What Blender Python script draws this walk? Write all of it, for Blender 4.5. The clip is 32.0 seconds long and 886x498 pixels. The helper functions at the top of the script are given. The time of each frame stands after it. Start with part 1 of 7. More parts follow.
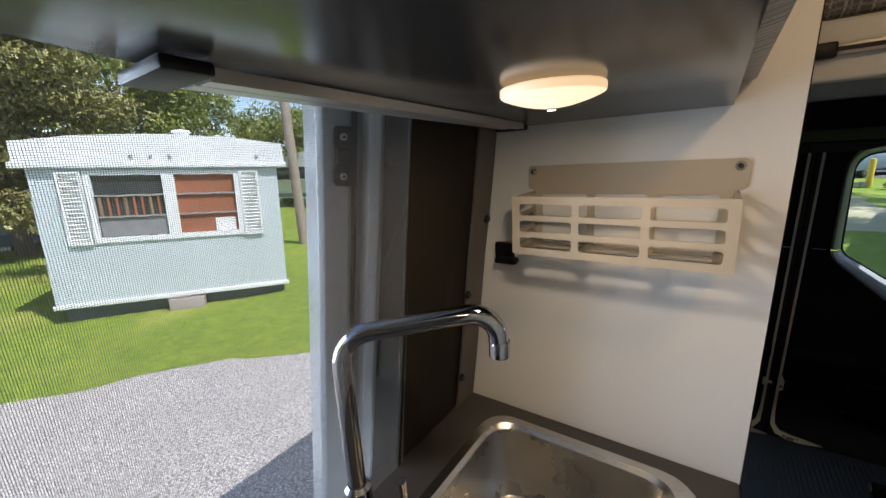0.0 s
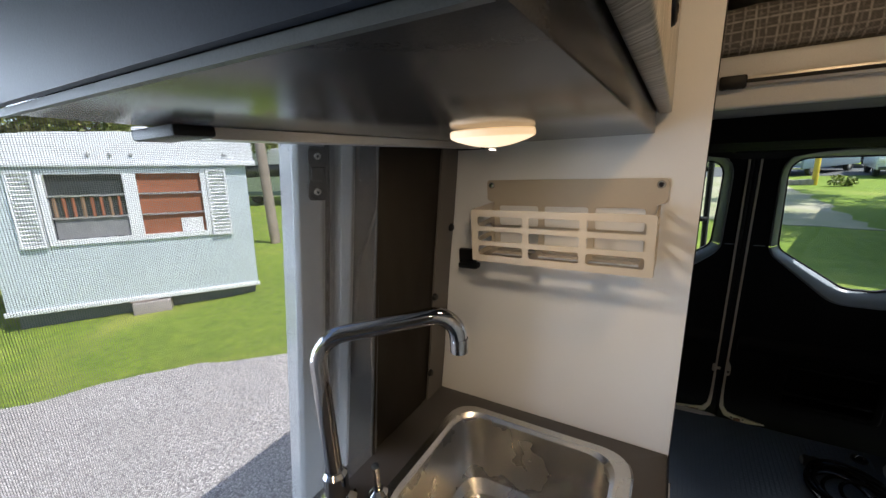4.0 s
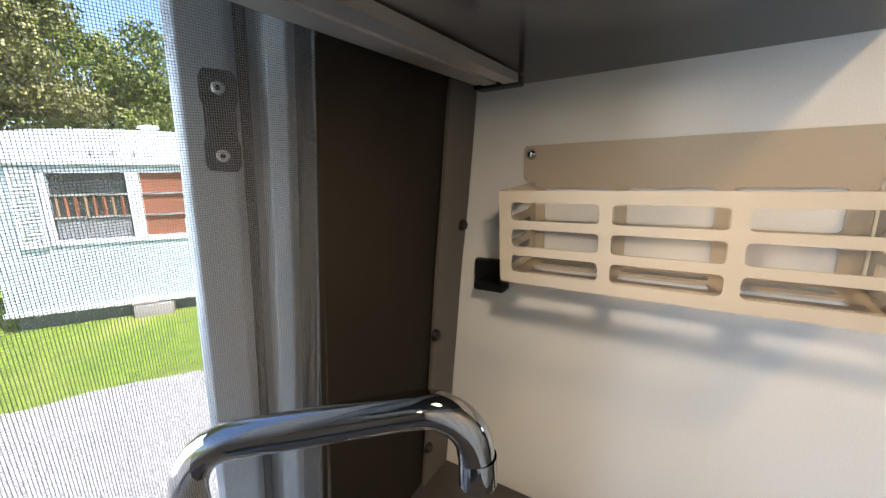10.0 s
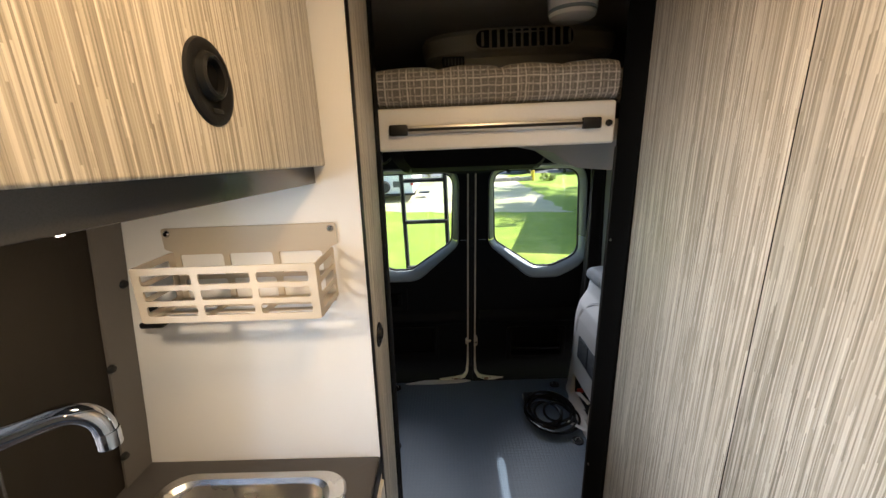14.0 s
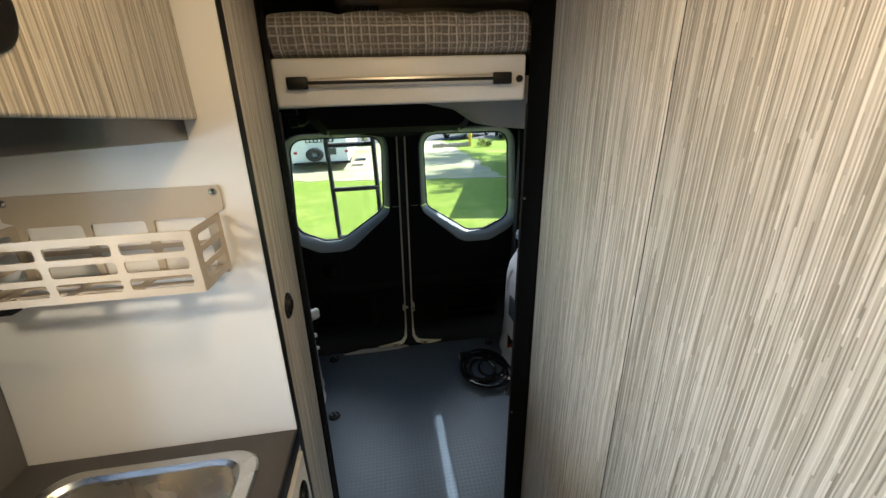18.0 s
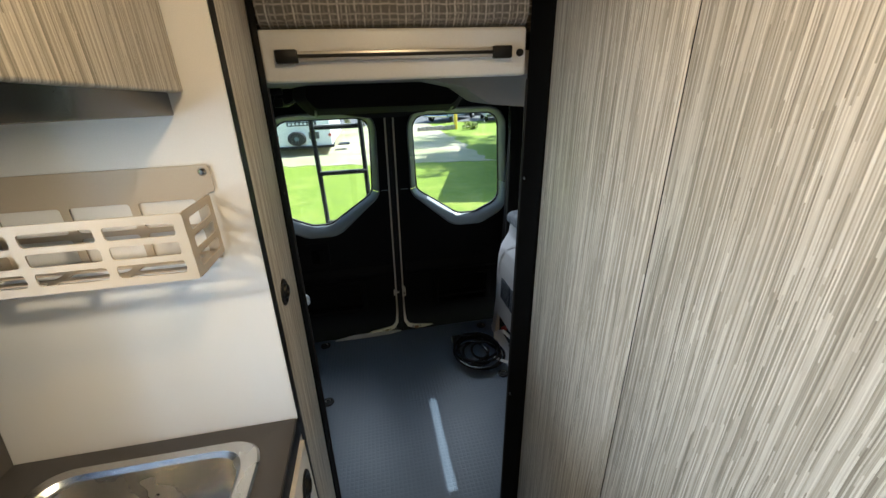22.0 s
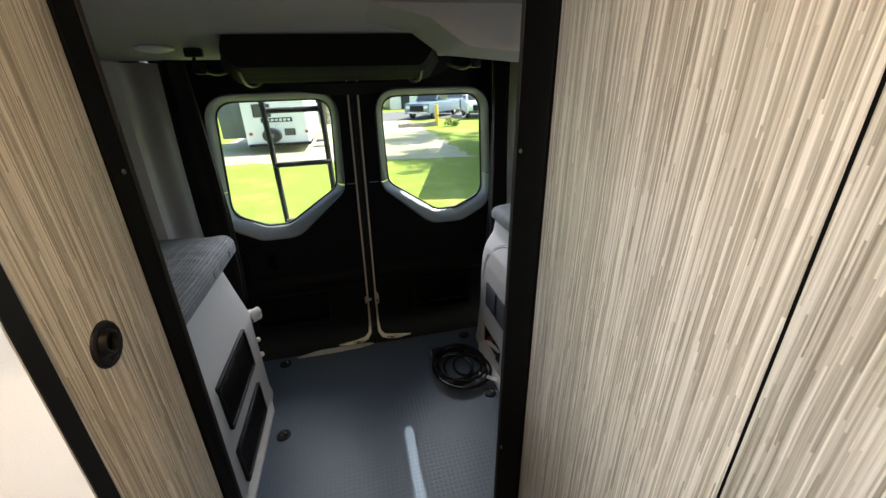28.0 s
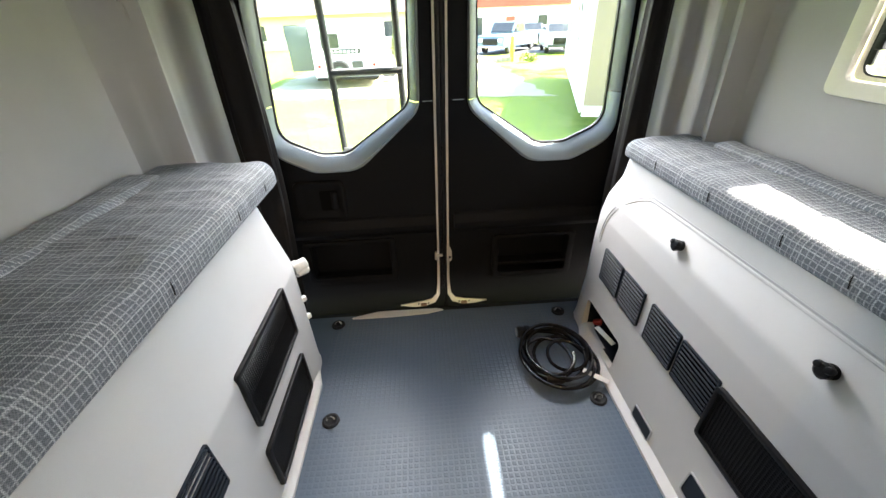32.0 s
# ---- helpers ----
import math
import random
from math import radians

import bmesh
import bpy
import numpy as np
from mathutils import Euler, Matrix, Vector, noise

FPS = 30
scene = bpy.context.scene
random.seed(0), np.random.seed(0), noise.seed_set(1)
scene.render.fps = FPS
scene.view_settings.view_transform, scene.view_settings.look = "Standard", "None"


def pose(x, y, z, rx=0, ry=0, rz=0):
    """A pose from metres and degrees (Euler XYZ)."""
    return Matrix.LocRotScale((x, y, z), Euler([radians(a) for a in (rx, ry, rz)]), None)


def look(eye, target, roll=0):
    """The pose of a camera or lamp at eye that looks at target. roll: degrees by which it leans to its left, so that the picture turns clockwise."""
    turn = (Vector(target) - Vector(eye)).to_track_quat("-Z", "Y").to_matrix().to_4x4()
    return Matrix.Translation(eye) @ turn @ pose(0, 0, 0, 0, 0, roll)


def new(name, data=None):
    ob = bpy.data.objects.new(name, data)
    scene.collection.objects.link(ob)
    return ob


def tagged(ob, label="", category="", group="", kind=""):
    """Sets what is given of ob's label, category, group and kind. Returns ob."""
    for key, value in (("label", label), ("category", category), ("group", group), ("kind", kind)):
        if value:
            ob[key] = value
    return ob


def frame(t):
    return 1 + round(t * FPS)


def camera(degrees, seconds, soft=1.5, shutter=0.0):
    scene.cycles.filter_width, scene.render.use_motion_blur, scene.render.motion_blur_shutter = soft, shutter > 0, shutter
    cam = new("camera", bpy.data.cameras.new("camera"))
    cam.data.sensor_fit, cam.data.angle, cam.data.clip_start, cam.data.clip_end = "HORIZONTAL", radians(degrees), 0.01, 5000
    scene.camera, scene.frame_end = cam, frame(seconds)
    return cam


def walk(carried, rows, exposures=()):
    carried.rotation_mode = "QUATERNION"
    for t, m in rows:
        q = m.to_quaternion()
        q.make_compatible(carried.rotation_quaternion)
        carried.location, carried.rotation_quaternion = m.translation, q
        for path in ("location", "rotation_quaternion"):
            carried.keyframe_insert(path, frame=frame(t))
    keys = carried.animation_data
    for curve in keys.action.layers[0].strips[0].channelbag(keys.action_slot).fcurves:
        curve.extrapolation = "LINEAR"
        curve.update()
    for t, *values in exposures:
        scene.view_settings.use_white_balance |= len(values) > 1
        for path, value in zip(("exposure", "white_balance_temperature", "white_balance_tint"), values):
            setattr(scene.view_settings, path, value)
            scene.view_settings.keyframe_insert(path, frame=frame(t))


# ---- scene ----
cam = camera(98.4, 32.0)
PATH = [
    (0, (-0.323, 0.301, 1.361), (-1.453, 1.884, 0.895), -3.4),
    (0.5, (-0.33, 0.3, 1.357), (-1.461, 1.885, 0.899), -3.4),
    (1, (-0.339, 0.288, 1.363), (-1.465, 1.874, 0.897), -3.5),
    (1.5, (-0.339, 0.284, 1.365), (-1.475, 1.863, 0.902), -3.5),
    (2, (-0.328, 0.286, 1.367), (-1.472, 1.862, 0.909), -3.5),
    (2.5, (-0.315, 0.264, 1.376), (-1.436, 1.854, 0.912), -3.4),
    (3, (-0.301, 0.25, 1.386), (-1.41, 1.844, 0.908), -3.5),
    (3.5, (-0.291, 0.258, 1.392), (-1.35, 1.886, 0.912), -3.3),
    (5.5, (-0.258, 0.271, 1.378), (-1.226, 1.948, 0.876), -3.2),
    (6, (-0.261, 0.29, 1.381), (-1.2, 1.98, 0.869), -3.2),
    (6.5, (-0.266, 0.365, 1.356), (-1.184, 2.063, 0.834), -3.3),
    (7, (-0.284, 0.478, 1.344), (-1.201, 2.174, 0.812), -3.2),
    (7.5, (-0.32, 0.531, 1.327), (-1.357, 2.167, 0.828), -3.6),
    (8, (-0.327, 0.531, 1.316), (-1.538, 2.057, 0.864), -3.8),
    (8.5, (-0.345, 0.54, 1.31), (-1.634, 2.002, 0.866), -3.5),
    (9, (-0.34, 0.539, 1.311), (-1.68, 1.956, 0.867), -3.3),
    (9.5, (-0.375, 0.49, 1.32), (-1.603, 2.002, 0.866), -3.4),
    (10, (-0.411, 0.486, 1.332), (-1.48, 2.112, 0.87), -2.9),
    (10.5, (-0.447, 0.483, 1.338), (-1.253, 2.248, 0.854), -2.9),
    (11, (-0.441, 0.478, 1.343), (-1.155, 2.282, 0.857), -2.8),
    (11.3, (-0.409, 0.477, 1.348), (-1.102, 2.29, 0.865), -2.9),
    (11.6, (-0.36, 0.465, 1.362), (-1.031, 2.287, 0.884), -2.7),
    (12, (-0.284, 0.455, 1.364), (-1.022, 2.253, 0.892), -3.2),
    (12.5, (-0.207, 0.425, 1.388), (-0.936, 2.226, 0.916), -3.0),
    (13, (-0.154, 0.37, 1.424), (-0.689, 2.235, 0.941), -2.9),
    (13.5, (-0.126, 0.324, 1.443), (-0.389, 2.237, 0.924), -2.3),
    (14, (-0.115, 0.303, 1.45), (-0.151, 2.231, 0.918), -2.3),
    (14.5, (-0.104, 0.27, 1.47), (-0.013, 2.191, 0.921), -2.2),
    (15, (-0.081, 0.272, 1.469), (0.039, 2.185, 0.897), -2.2),
    (15.5, (-0.071, 0.275, 1.458), (0.088, 2.176, 0.855), -2.0),
    (17.5, (-0.057, 0.281, 1.44), (0.194, 2.144, 0.756), -2.0),
    (18, (-0.059, 0.317, 1.431), (0.195, 2.173, 0.73), -2.0),
    (18.5, (-0.072, 0.336, 1.439), (0.186, 2.184, 0.719), -2.1),
    (19, (-0.056, 0.339, 1.427), (0.205, 2.18, 0.691), -2.1),
    (19.5, (-0.064, 0.331, 1.424), (0.211, 2.162, 0.668), -2.1),
    (20, (-0.067, 0.337, 1.423), (0.218, 2.163, 0.657), -2.1),
    (20.5, (-0.076, 0.335, 1.435), (0.216, 2.157, 0.663), -2.1),
    (21, (-0.079, 0.328, 1.435), (0.218, 2.147, 0.658), -2.1),
    (21.5, (-0.077, 0.33, 1.427), (0.231, 2.147, 0.65), -2.1),
    (22, (-0.083, 0.339, 1.42), (0.233, 2.155, 0.642), -2.1),
    (22.5, (-0.081, 0.352, 1.413), (0.237, 2.164, 0.628), -2.1),
    (23, (-0.085, 0.344, 1.422), (0.232, 2.152, 0.628), -2.1),
    (23.5, (-0.079, 0.321, 1.422), (0.241, 2.128, 0.626), -2.1),
    (24, (-0.072, 0.321, 1.418), (0.251, 2.128, 0.622), -2.0),
    (24.5, (-0.054, 0.33, 1.415), (0.284, 2.138, 0.629), -2.1),
    (26.5, (-0.063, 0.364, 1.387), (0.357, 2.155, 0.603), -2.0),
    (27, (-0.026, 0.436, 1.361), (0.396, 2.222, 0.566), -2.1),
    (27.5, (0.015, 0.495, 1.324), (0.425, 2.288, 0.539), -1.9),
    (28, (0.0, 0.592, 1.324), (0.398, 2.386, 0.534), -1.9),
    (28.5, (-0.049, 0.728, 1.297), (0.324, 2.527, 0.509), -2.0),
    (29, (-0.077, 0.847, 1.275), (0.277, 2.651, 0.487), -2.2),
    (29.5, (-0.069, 0.99, 1.183), (0.308, 2.795, 0.409), -1.9),
    (30, (-0.065, 1.078, 1.105), (0.292, 2.889, 0.334), -1.9),
    (30.5, (-0.066, 1.085, 1.102), (0.095, 2.892, 0.259), -2.0),
    (31, (-0.061, 1.071, 1.109), (0.031, 2.835, 0.171), -2.1),
    (31.5, (-0.064, 1.061, 1.125), (0.022, 2.791, 0.125), -2.3),
    (32, (-0.058, 1.058, 1.13), (0.014, 2.773, 0.104), -2.4),
]
EXPOSURES = [
    (0, 0.9, 6050, 14), (3.5, 0.9, 6050, 14), (6, 1.2, 6050, 13), (7, 1.75, 6000, 12), (9, 1.55, 5900, 13), (11, 1.7, 5950, 13),
    (12, 1.8, 6150, 13), (13, 2.1, 6250, 13), (14, 1.95, 6250, 14), (15.5, 1.78, 6100, 10), (18, 1.65, 5950, 8), (24, 1.66, 5800, 7),
    (27, 1.52, 5950, 8), (28, 2.05, 6600, 13), (28.5, 2.95, 6800, 14), (29, 3.5, 6500, 16), (30, 3.85, 6750, 14), (32, 3.95, 6850, 13),
]
walk(cam, [(t, look(eye, target, roll)) for t, eye, target, roll in PATH], EXPOSURES)

# ---- world, sun, lamps ----
SUN_ELEV, SUN_AZ = radians(54.4), radians(8)
world = bpy.data.worlds.new("sky")
scene.world = world
world.use_nodes = True
wn = world.node_tree.nodes
sky = wn.new("ShaderNodeTexSky")
sky.sky_type, sky.sun_disc = "NISHITA", False
sky.sun_elevation, sky.sun_rotation = SUN_ELEV, radians(90) - SUN_AZ
world.node_tree.links.new(sky.outputs[0], wn["Background"].inputs[0])
wn["Background"].inputs[1].default_value = 0.13
sun = new("sun", bpy.data.lights.new("sun", "SUN"))
sun.data.energy, sun.data.angle, sun.data.color = 4.0, radians(0.5), (1, 0.95, 0.88)
sun.matrix_world = look((0, 0, 30), (-30 * math.cos(SUN_AZ) / math.tan(SUN_ELEV), -30 * math.sin(SUN_AZ) / math.tan(SUN_ELEV), 0))


def lamp(name, x, y, z, watts, color, size=0.09):
    ob = new(name, bpy.data.lights.new(name, "AREA"))
    ob.data.shape, ob.data.size, ob.data.energy, ob.data.color = "DISK", size, watts, color
    ob.location = (x, y, z)
    return ob


WARM = (1.0, 0.79, 0.52)
lamp("puck_light", -0.428, 0.60, 1.3905, 0.40, WARM, 0.036)
lamp("ceiling_light", -0.02, 0.48, 1.77, 1.15, (1.0, 0.66, 0.31))
lamp("ceiling_light", 0.02, -0.7, 1.77, 1.4, (1.0, 0.66, 0.31))


def sky_fill(name, at, towards, wide, high, watts, color):
    """An added area lamp outside one opening, to strengthen the sky's light indoors."""
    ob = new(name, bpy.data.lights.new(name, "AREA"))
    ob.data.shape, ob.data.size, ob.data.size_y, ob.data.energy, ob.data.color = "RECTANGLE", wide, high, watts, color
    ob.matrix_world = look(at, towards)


SKY_FILL_COLOR = (0.98, 0.98, 1.0)
# Fill lamps added on top of the sky, one for each opening.
sky_fill("rear_window_skylight", (0.035, 4.0, 1.95), (0.035, 2.65, 0.95), 2.0, 0.7, 16.5, SKY_FILL_COLOR)
sky_fill("side_window_skylight", (0.945, 1.665, 1.07), (0.0, 1.665, 1.07), 0.50, 0.15, 0.65, SKY_FILL_COLOR)
sky_fill("sliding_door_skylight", (-2.2, -0.38, 1.1), (0.10, 0.45, 0.7), 1.4, 1.4, 33.0, (0.76, 0.88, 1.0))


# ---- materials ----
def shader(name, rough=0.5, metal=0.0, color=(0.8, 0.8, 0.8)):
    m = bpy.data.materials.new(name)
    m.use_nodes = True
    b = m.node_tree.nodes["Principled BSDF"]
    b.inputs["Base Color"].default_value = (*color, 1)
    b.inputs["Roughness"].default_value = rough
    b.inputs["Metallic"].default_value = metal
    return m, m.node_tree.nodes, m.node_tree.links, b


def mixed(nodes, links, fac, a, b):
    mx = nodes.new("ShaderNodeMix")
    mx.data_type = "RGBA"
    for sock, v in ((mx.inputs[6], a), (mx.inputs[7], b)):
        if isinstance(v, tuple):
            sock.default_value = (*v, 1)
        else:
            links.new(v, sock)
    if isinstance(fac, float):
        mx.inputs[0].default_value = fac
    else:
        links.new(fac, mx.inputs[0])
    return mx.outputs[2]


def ramp(nodes, links, src, lo, hi):
    r = nodes.new("ShaderNodeMapRange")
    r.inputs[1].default_value, r.inputs[2].default_value = lo, hi
    links.new(src, r.inputs[0])
    return r.outputs[0]


def position(nodes, links, sx=1, sy=1, sz=1):
    g = nodes.new("ShaderNodeNewGeometry")
    mp = nodes.new("ShaderNodeMapping")
    mp.inputs["Scale"].default_value = (sx, sy, sz)
    links.new(g.outputs["Position"], mp.inputs[0])
    return mp.outputs[0]


def noisy(nodes, links, scale, detail=4, vec=None, rough=0.55):
    n = nodes.new("ShaderNodeTexNoise")
    n.inputs["Scale"].default_value, n.inputs["Detail"].default_value, n.inputs["Roughness"].default_value = scale, detail, rough
    links.new(vec or position(nodes, links), n.inputs["Vector"])
    return n.outputs["Fac"]


def bumped(nodes, links, b, height, strength, dist=0.001):
    bp = nodes.new("ShaderNodeBump")
    bp.inputs["Strength"].default_value, bp.inputs["Distance"].default_value = strength, dist
    links.new(height, bp.inputs["Height"])
    links.new(bp.outputs[0], b.inputs["Normal"])


def surface(name, a, c, rough=0.5, metal=0.0, grain=400, big=4, bump=0.15, stretch=(1, 1, 1), spread=0.1, dist=0.001):
    """Two tones mixed by a coarse stain and a fine grain, with relief and uneven gloss."""
    m, n, l, b = shader(name, rough, metal)
    p = position(n, l, *stretch)
    fine, coarse = noisy(n, l, grain, 3, p), noisy(n, l, big, 5)
    mid = mixed(n, l, ramp(n, l, coarse, 0.3, 0.7), a, c)
    dark = tuple(v * 0.8 for v in a)
    l.new(mixed(n, l, ramp(n, l, fine, 0.45, 0.9), mid, dark), b.inputs["Base Color"])
    r = n.new("ShaderNodeMapRange")
    r.inputs[3].default_value, r.inputs[4].default_value = max(0.02, rough - spread), min(1, rough + spread)
    l.new(coarse, r.inputs[0])
    l.new(r.outputs[0], b.inputs["Roughness"])
    if bump:
        bumped(n, l, b, fine, bump, dist)
    return m


def math_node(n, l, op, a, b=None):
    q = n.new("ShaderNodeMath")
    q.operation = op
    for s, v in zip(q.inputs, (a, b)):
        if v is None:
            continue
        if isinstance(v, (int, float)):
            s.default_value = v
        else:
            l.new(v, s)
    return q.outputs[0]


def laminate(name, tones, per_metre=170):
    """Striped wood laminate: narrow upright streaks of random tone and length."""
    m, n, l, b = shader(name, 0.42)
    g = n.new("ShaderNodeNewGeometry")
    sp = n.new("ShaderNodeSeparateXYZ")
    l.new(g.outputs["Position"], sp.inputs[0])
    u = math_node(n, l, "ADD", sp.outputs[0], sp.outputs[1])
    outs = []
    for k, (width, length, seed) in enumerate(((per_metre, 6.0, 3.1), (per_metre * 0.43, 3.4, 9.7), (per_metre * 2.3, 7.0, 5.3))):
        warp = math_node(n, l, "MULTIPLY", noisy(n, l, 5.0, 2), 0.006)
        col = math_node(n, l, "FLOOR", math_node(n, l, "MULTIPLY", math_node(n, l, "ADD", u, warp), width))
        w1 = n.new("ShaderNodeTexWhiteNoise")
        w1.noise_dimensions = "1D"
        l.new(math_node(n, l, "ADD", col, seed), w1.inputs["W"])
        seg = math_node(n, l, "FLOOR", math_node(n, l, "ADD", math_node(n, l, "MULTIPLY", sp.outputs[2], length), math_node(n, l, "MULTIPLY", w1.outputs[0], 9)))
        w2 = n.new("ShaderNodeTexWhiteNoise")
        w2.noise_dimensions = "2D"
        cb = n.new("ShaderNodeCombineXYZ")
        l.new(col, cb.inputs[0])
        l.new(seg, cb.inputs[1])
        l.new(cb.outputs[0], w2.inputs["Vector"])
        outs.append(w2.outputs[0])
    fibre = noisy(n, l, 60, 6, position(n, l, 9, 9, 0.35), 0.7)
    t = math_node(n, l, "MULTIPLY", outs[0], 0.52)
    t = math_node(n, l, "ADD", t, math_node(n, l, "MULTIPLY", outs[1], 0.15))
    t = math_node(n, l, "ADD", t, math_node(n, l, "MULTIPLY", outs[2], 0.15))
    t = math_node(n, l, "ADD", t, math_node(n, l, "MULTIPLY", fibre, 0.35))
    rp = n.new("ShaderNodeValToRGB")
    els = rp.color_ramp.elements
    els[0].position, els[1].position = 0.25, 0.95
    els[0].color, els[1].color = (*tones[0], 1), (*tones[2], 1)
    e = els.new(0.55)
    e.color = (*tones[1], 1)
    l.new(t, rp.inputs[0])
    l.new(rp.outputs[0], b.inputs["Base Color"])
    bumped(n, l, b, t, 0.25, 0.0004)
    return m


def tweed(name, dark, mid, light, pitch=0.011):
    """Woven cloth: two sets of pale threads of uneven strength over a heathered ground."""
    m, n, l, b = shader(name, 0.92)
    g = n.new("ShaderNodeNewGeometry")
    sp = n.new("ShaderNodeSeparateXYZ")
    l.new(g.outputs["Position"], sp.inputs[0])
    sn = n.new("ShaderNodeSeparateXYZ")
    l.new(g.outputs["Normal"], sn.inputs[0])
    flat = math_node(n, l, "GREATER_THAN", math_node(n, l, "ABSOLUTE", sn.outputs[2]), 0.7)
    side = math_node(n, l, "GREATER_THAN", math_node(n, l, "ABSOLUTE", sn.outputs[0]), 0.7)
    # across: x on the ends and top, y on long sides; along: z on sides, y on top
    ux = n.new("ShaderNodeMix")
    l.new(side, ux.inputs[0]), l.new(sp.outputs[0], ux.inputs[2]), l.new(sp.outputs[1], ux.inputs[3])
    vz = n.new("ShaderNodeMix")
    l.new(flat, vz.inputs[0]), l.new(sp.outputs[2], vz.inputs[2]), l.new(sp.outputs[1], vz.inputs[3])
    wobble = math_node(n, l, "MULTIPLY", noisy(n, l, 30, 2), 0.30)
    lines, fine = [], []
    for c, ph, width in ((ux.outputs[0], 0.0, 0.165), (vz.outputs[0], 0.3, 0.155)):
        k = math_node(n, l, "ADD", math_node(n, l, "ADD", math_node(n, l, "DIVIDE", c, pitch), ph), wobble)
        w = n.new("ShaderNodeTexWhiteNoise")
        w.noise_dimensions = "1D"
        l.new(math_node(n, l, "FLOOR", k), w.inputs["W"])
        for at, most, least in ((0.45, 0.45, 0.55), (0.85, 0.45, 0.1)):
            d = math_node(n, l, "ABSOLUTE", math_node(n, l, "SUBTRACT", math_node(n, l, "FRACT", k), at))
            soft = ramp(n, l, d, width, width * 0.35)
            strength = math_node(n, l, "ADD", math_node(n, l, "MULTIPLY", w.outputs[0], most), least)
            lines.append(math_node(n, l, "MULTIPLY", soft, strength))
        fine.append(math_node(n, l, "SINE", math_node(n, l, "MULTIPLY", c, 2 * math.pi / 0.0036)))
    cross = math_node(n, l, "MAXIMUM", math_node(n, l, "MAXIMUM", lines[0], lines[1]), math_node(n, l, "MAXIMUM", lines[2], lines[3]))
    knot = ramp(n, l, math_node(n, l, "MULTIPLY", fine[0], fine[1]), -0.7, 0.5)
    slub = ramp(n, l, noisy(n, l, 190, 3), 0.20, 0.52)
    cross = math_node(n, l, "MULTIPLY", cross, math_node(n, l, "MULTIPLY", slub, math_node(n, l, "ADD", math_node(n, l, "MULTIPLY", knot, 0.6), 0.4)))
    cross = math_node(n, l, "MAXIMUM", cross, math_node(n, l, "MULTIPLY", knot, 0.14))
    weave = noisy(n, l, 900, 2)
    base = mixed(n, l, ramp(n, l, weave, 0.3, 0.7), dark, mid)
    base = mixed(n, l, ramp(n, l, noisy(n, l, 5, 3), 0.3, 0.75), base, tuple(v * 0.8 for v in mid))
    l.new(mixed(n, l, cross, base, light), b.inputs["Base Color"])
    bumped(n, l, b, math_node(n, l, "ADD", weave, cross), 0.35, 0.001)
    return m


def glass(name, tint, rough=0.0):
    m = bpy.data.materials.new(name)
    m.use_nodes = True
    n, l = m.node_tree.nodes, m.node_tree.links
    n.remove(n["Principled BSDF"])
    tr, gl, mx, fr = n.new("ShaderNodeBsdfTransparent"), n.new("ShaderNodeBsdfGlossy"), n.new("ShaderNodeMixShader"), n.new("ShaderNodeLayerWeight")
    tr.inputs[0].default_value = (*tint, 1)
    gl.inputs["Roughness"].default_value = rough
    gloss = math_node(n, l, "ADD", math_node(n, l, "MULTIPLY", math_node(n, l, "POWER", fr.outputs["Facing"], 5), 0.9), 0.03)
    l.new(gloss, mx.inputs[0]), l.new(tr.outputs[0], mx.inputs[1]), l.new(gl.outputs[0], mx.inputs[2])
    l.new(mx.outputs[0], n["Material Output"].inputs[0])
    return m


def glowing(name, color, strength):
    m, n, l, b = shader(name, 0.4, 0, (0.9, 0.85, 0.75))
    b.inputs["Emission Color"].default_value = (*color, 1)
    b.inputs["Emission Strength"].default_value = strength
    return m


M_WHITE = surface("off_white_panel", (0.725, 0.718, 0.705), (0.695, 0.688, 0.675), 0.38, grain=900, bump=0.05)
M_WOOD = laminate("striped_wood_laminate", ((0.200, 0.174, 0.133), (0.40, 0.356, 0.289), (0.69, 0.645, 0.565)), 760)
M_COUNTER = surface("charcoal_laminate", (0.055, 0.052, 0.052), (0.07, 0.066, 0.064), 0.45, grain=1200, bump=0.1)
M_CABINET_UNDER = surface("dark_gloss_board", (0.038, 0.0365, 0.035), (0.043, 0.0415, 0.040), 0.19, grain=900, bump=0.015, spread=0.03)
# Dark board with the sky's blue reflection put into its base colour.
M_SKY_TINTED = surface("dark_satin_board_sky_tinted", (0.012, 0.016, 0.026), (0.016, 0.021, 0.033), 0.42, grain=900, bump=0.05, spread=0.04)
M_BLACK = surface("black_plastic", (0.005, 0.005, 0.0054), (0.008, 0.008, 0.0085), 0.42, grain=1500, bump=0.2)
M_BLACK_METAL = surface("black_powder_coat", (0.003, 0.003, 0.003), (0.0045, 0.0045, 0.0045), 0.55, grain=1500, bump=0.1)
M_GREY_METAL = surface("dull_grey_coated_tube", (0.040, 0.043, 0.046), (0.055, 0.058, 0.060), 0.45, grain=900, bump=0.1)
M_RUBBER = surface("black_rubber", (0.008, 0.008, 0.0085), (0.013, 0.013, 0.0135), 0.5, grain=700, bump=0.2)
M_BEIGE = surface("beige_powder_coat", (0.445, 0.38, 0.295), (0.415, 0.355, 0.275), 0.38, grain=1600, bump=0.15)
M_STEEL = surface("brushed_steel", (0.62, 0.61, 0.59), (0.52, 0.51, 0.49), 0.27, metal=1.0, grain=300, stretch=(1, 8, 1), bump=0.08, spread=0.08)
M_CHROME = surface("chrome", (0.46, 0.465, 0.48), (0.43, 0.435, 0.45), 0.05, metal=1.0, bump=0, spread=0.02)
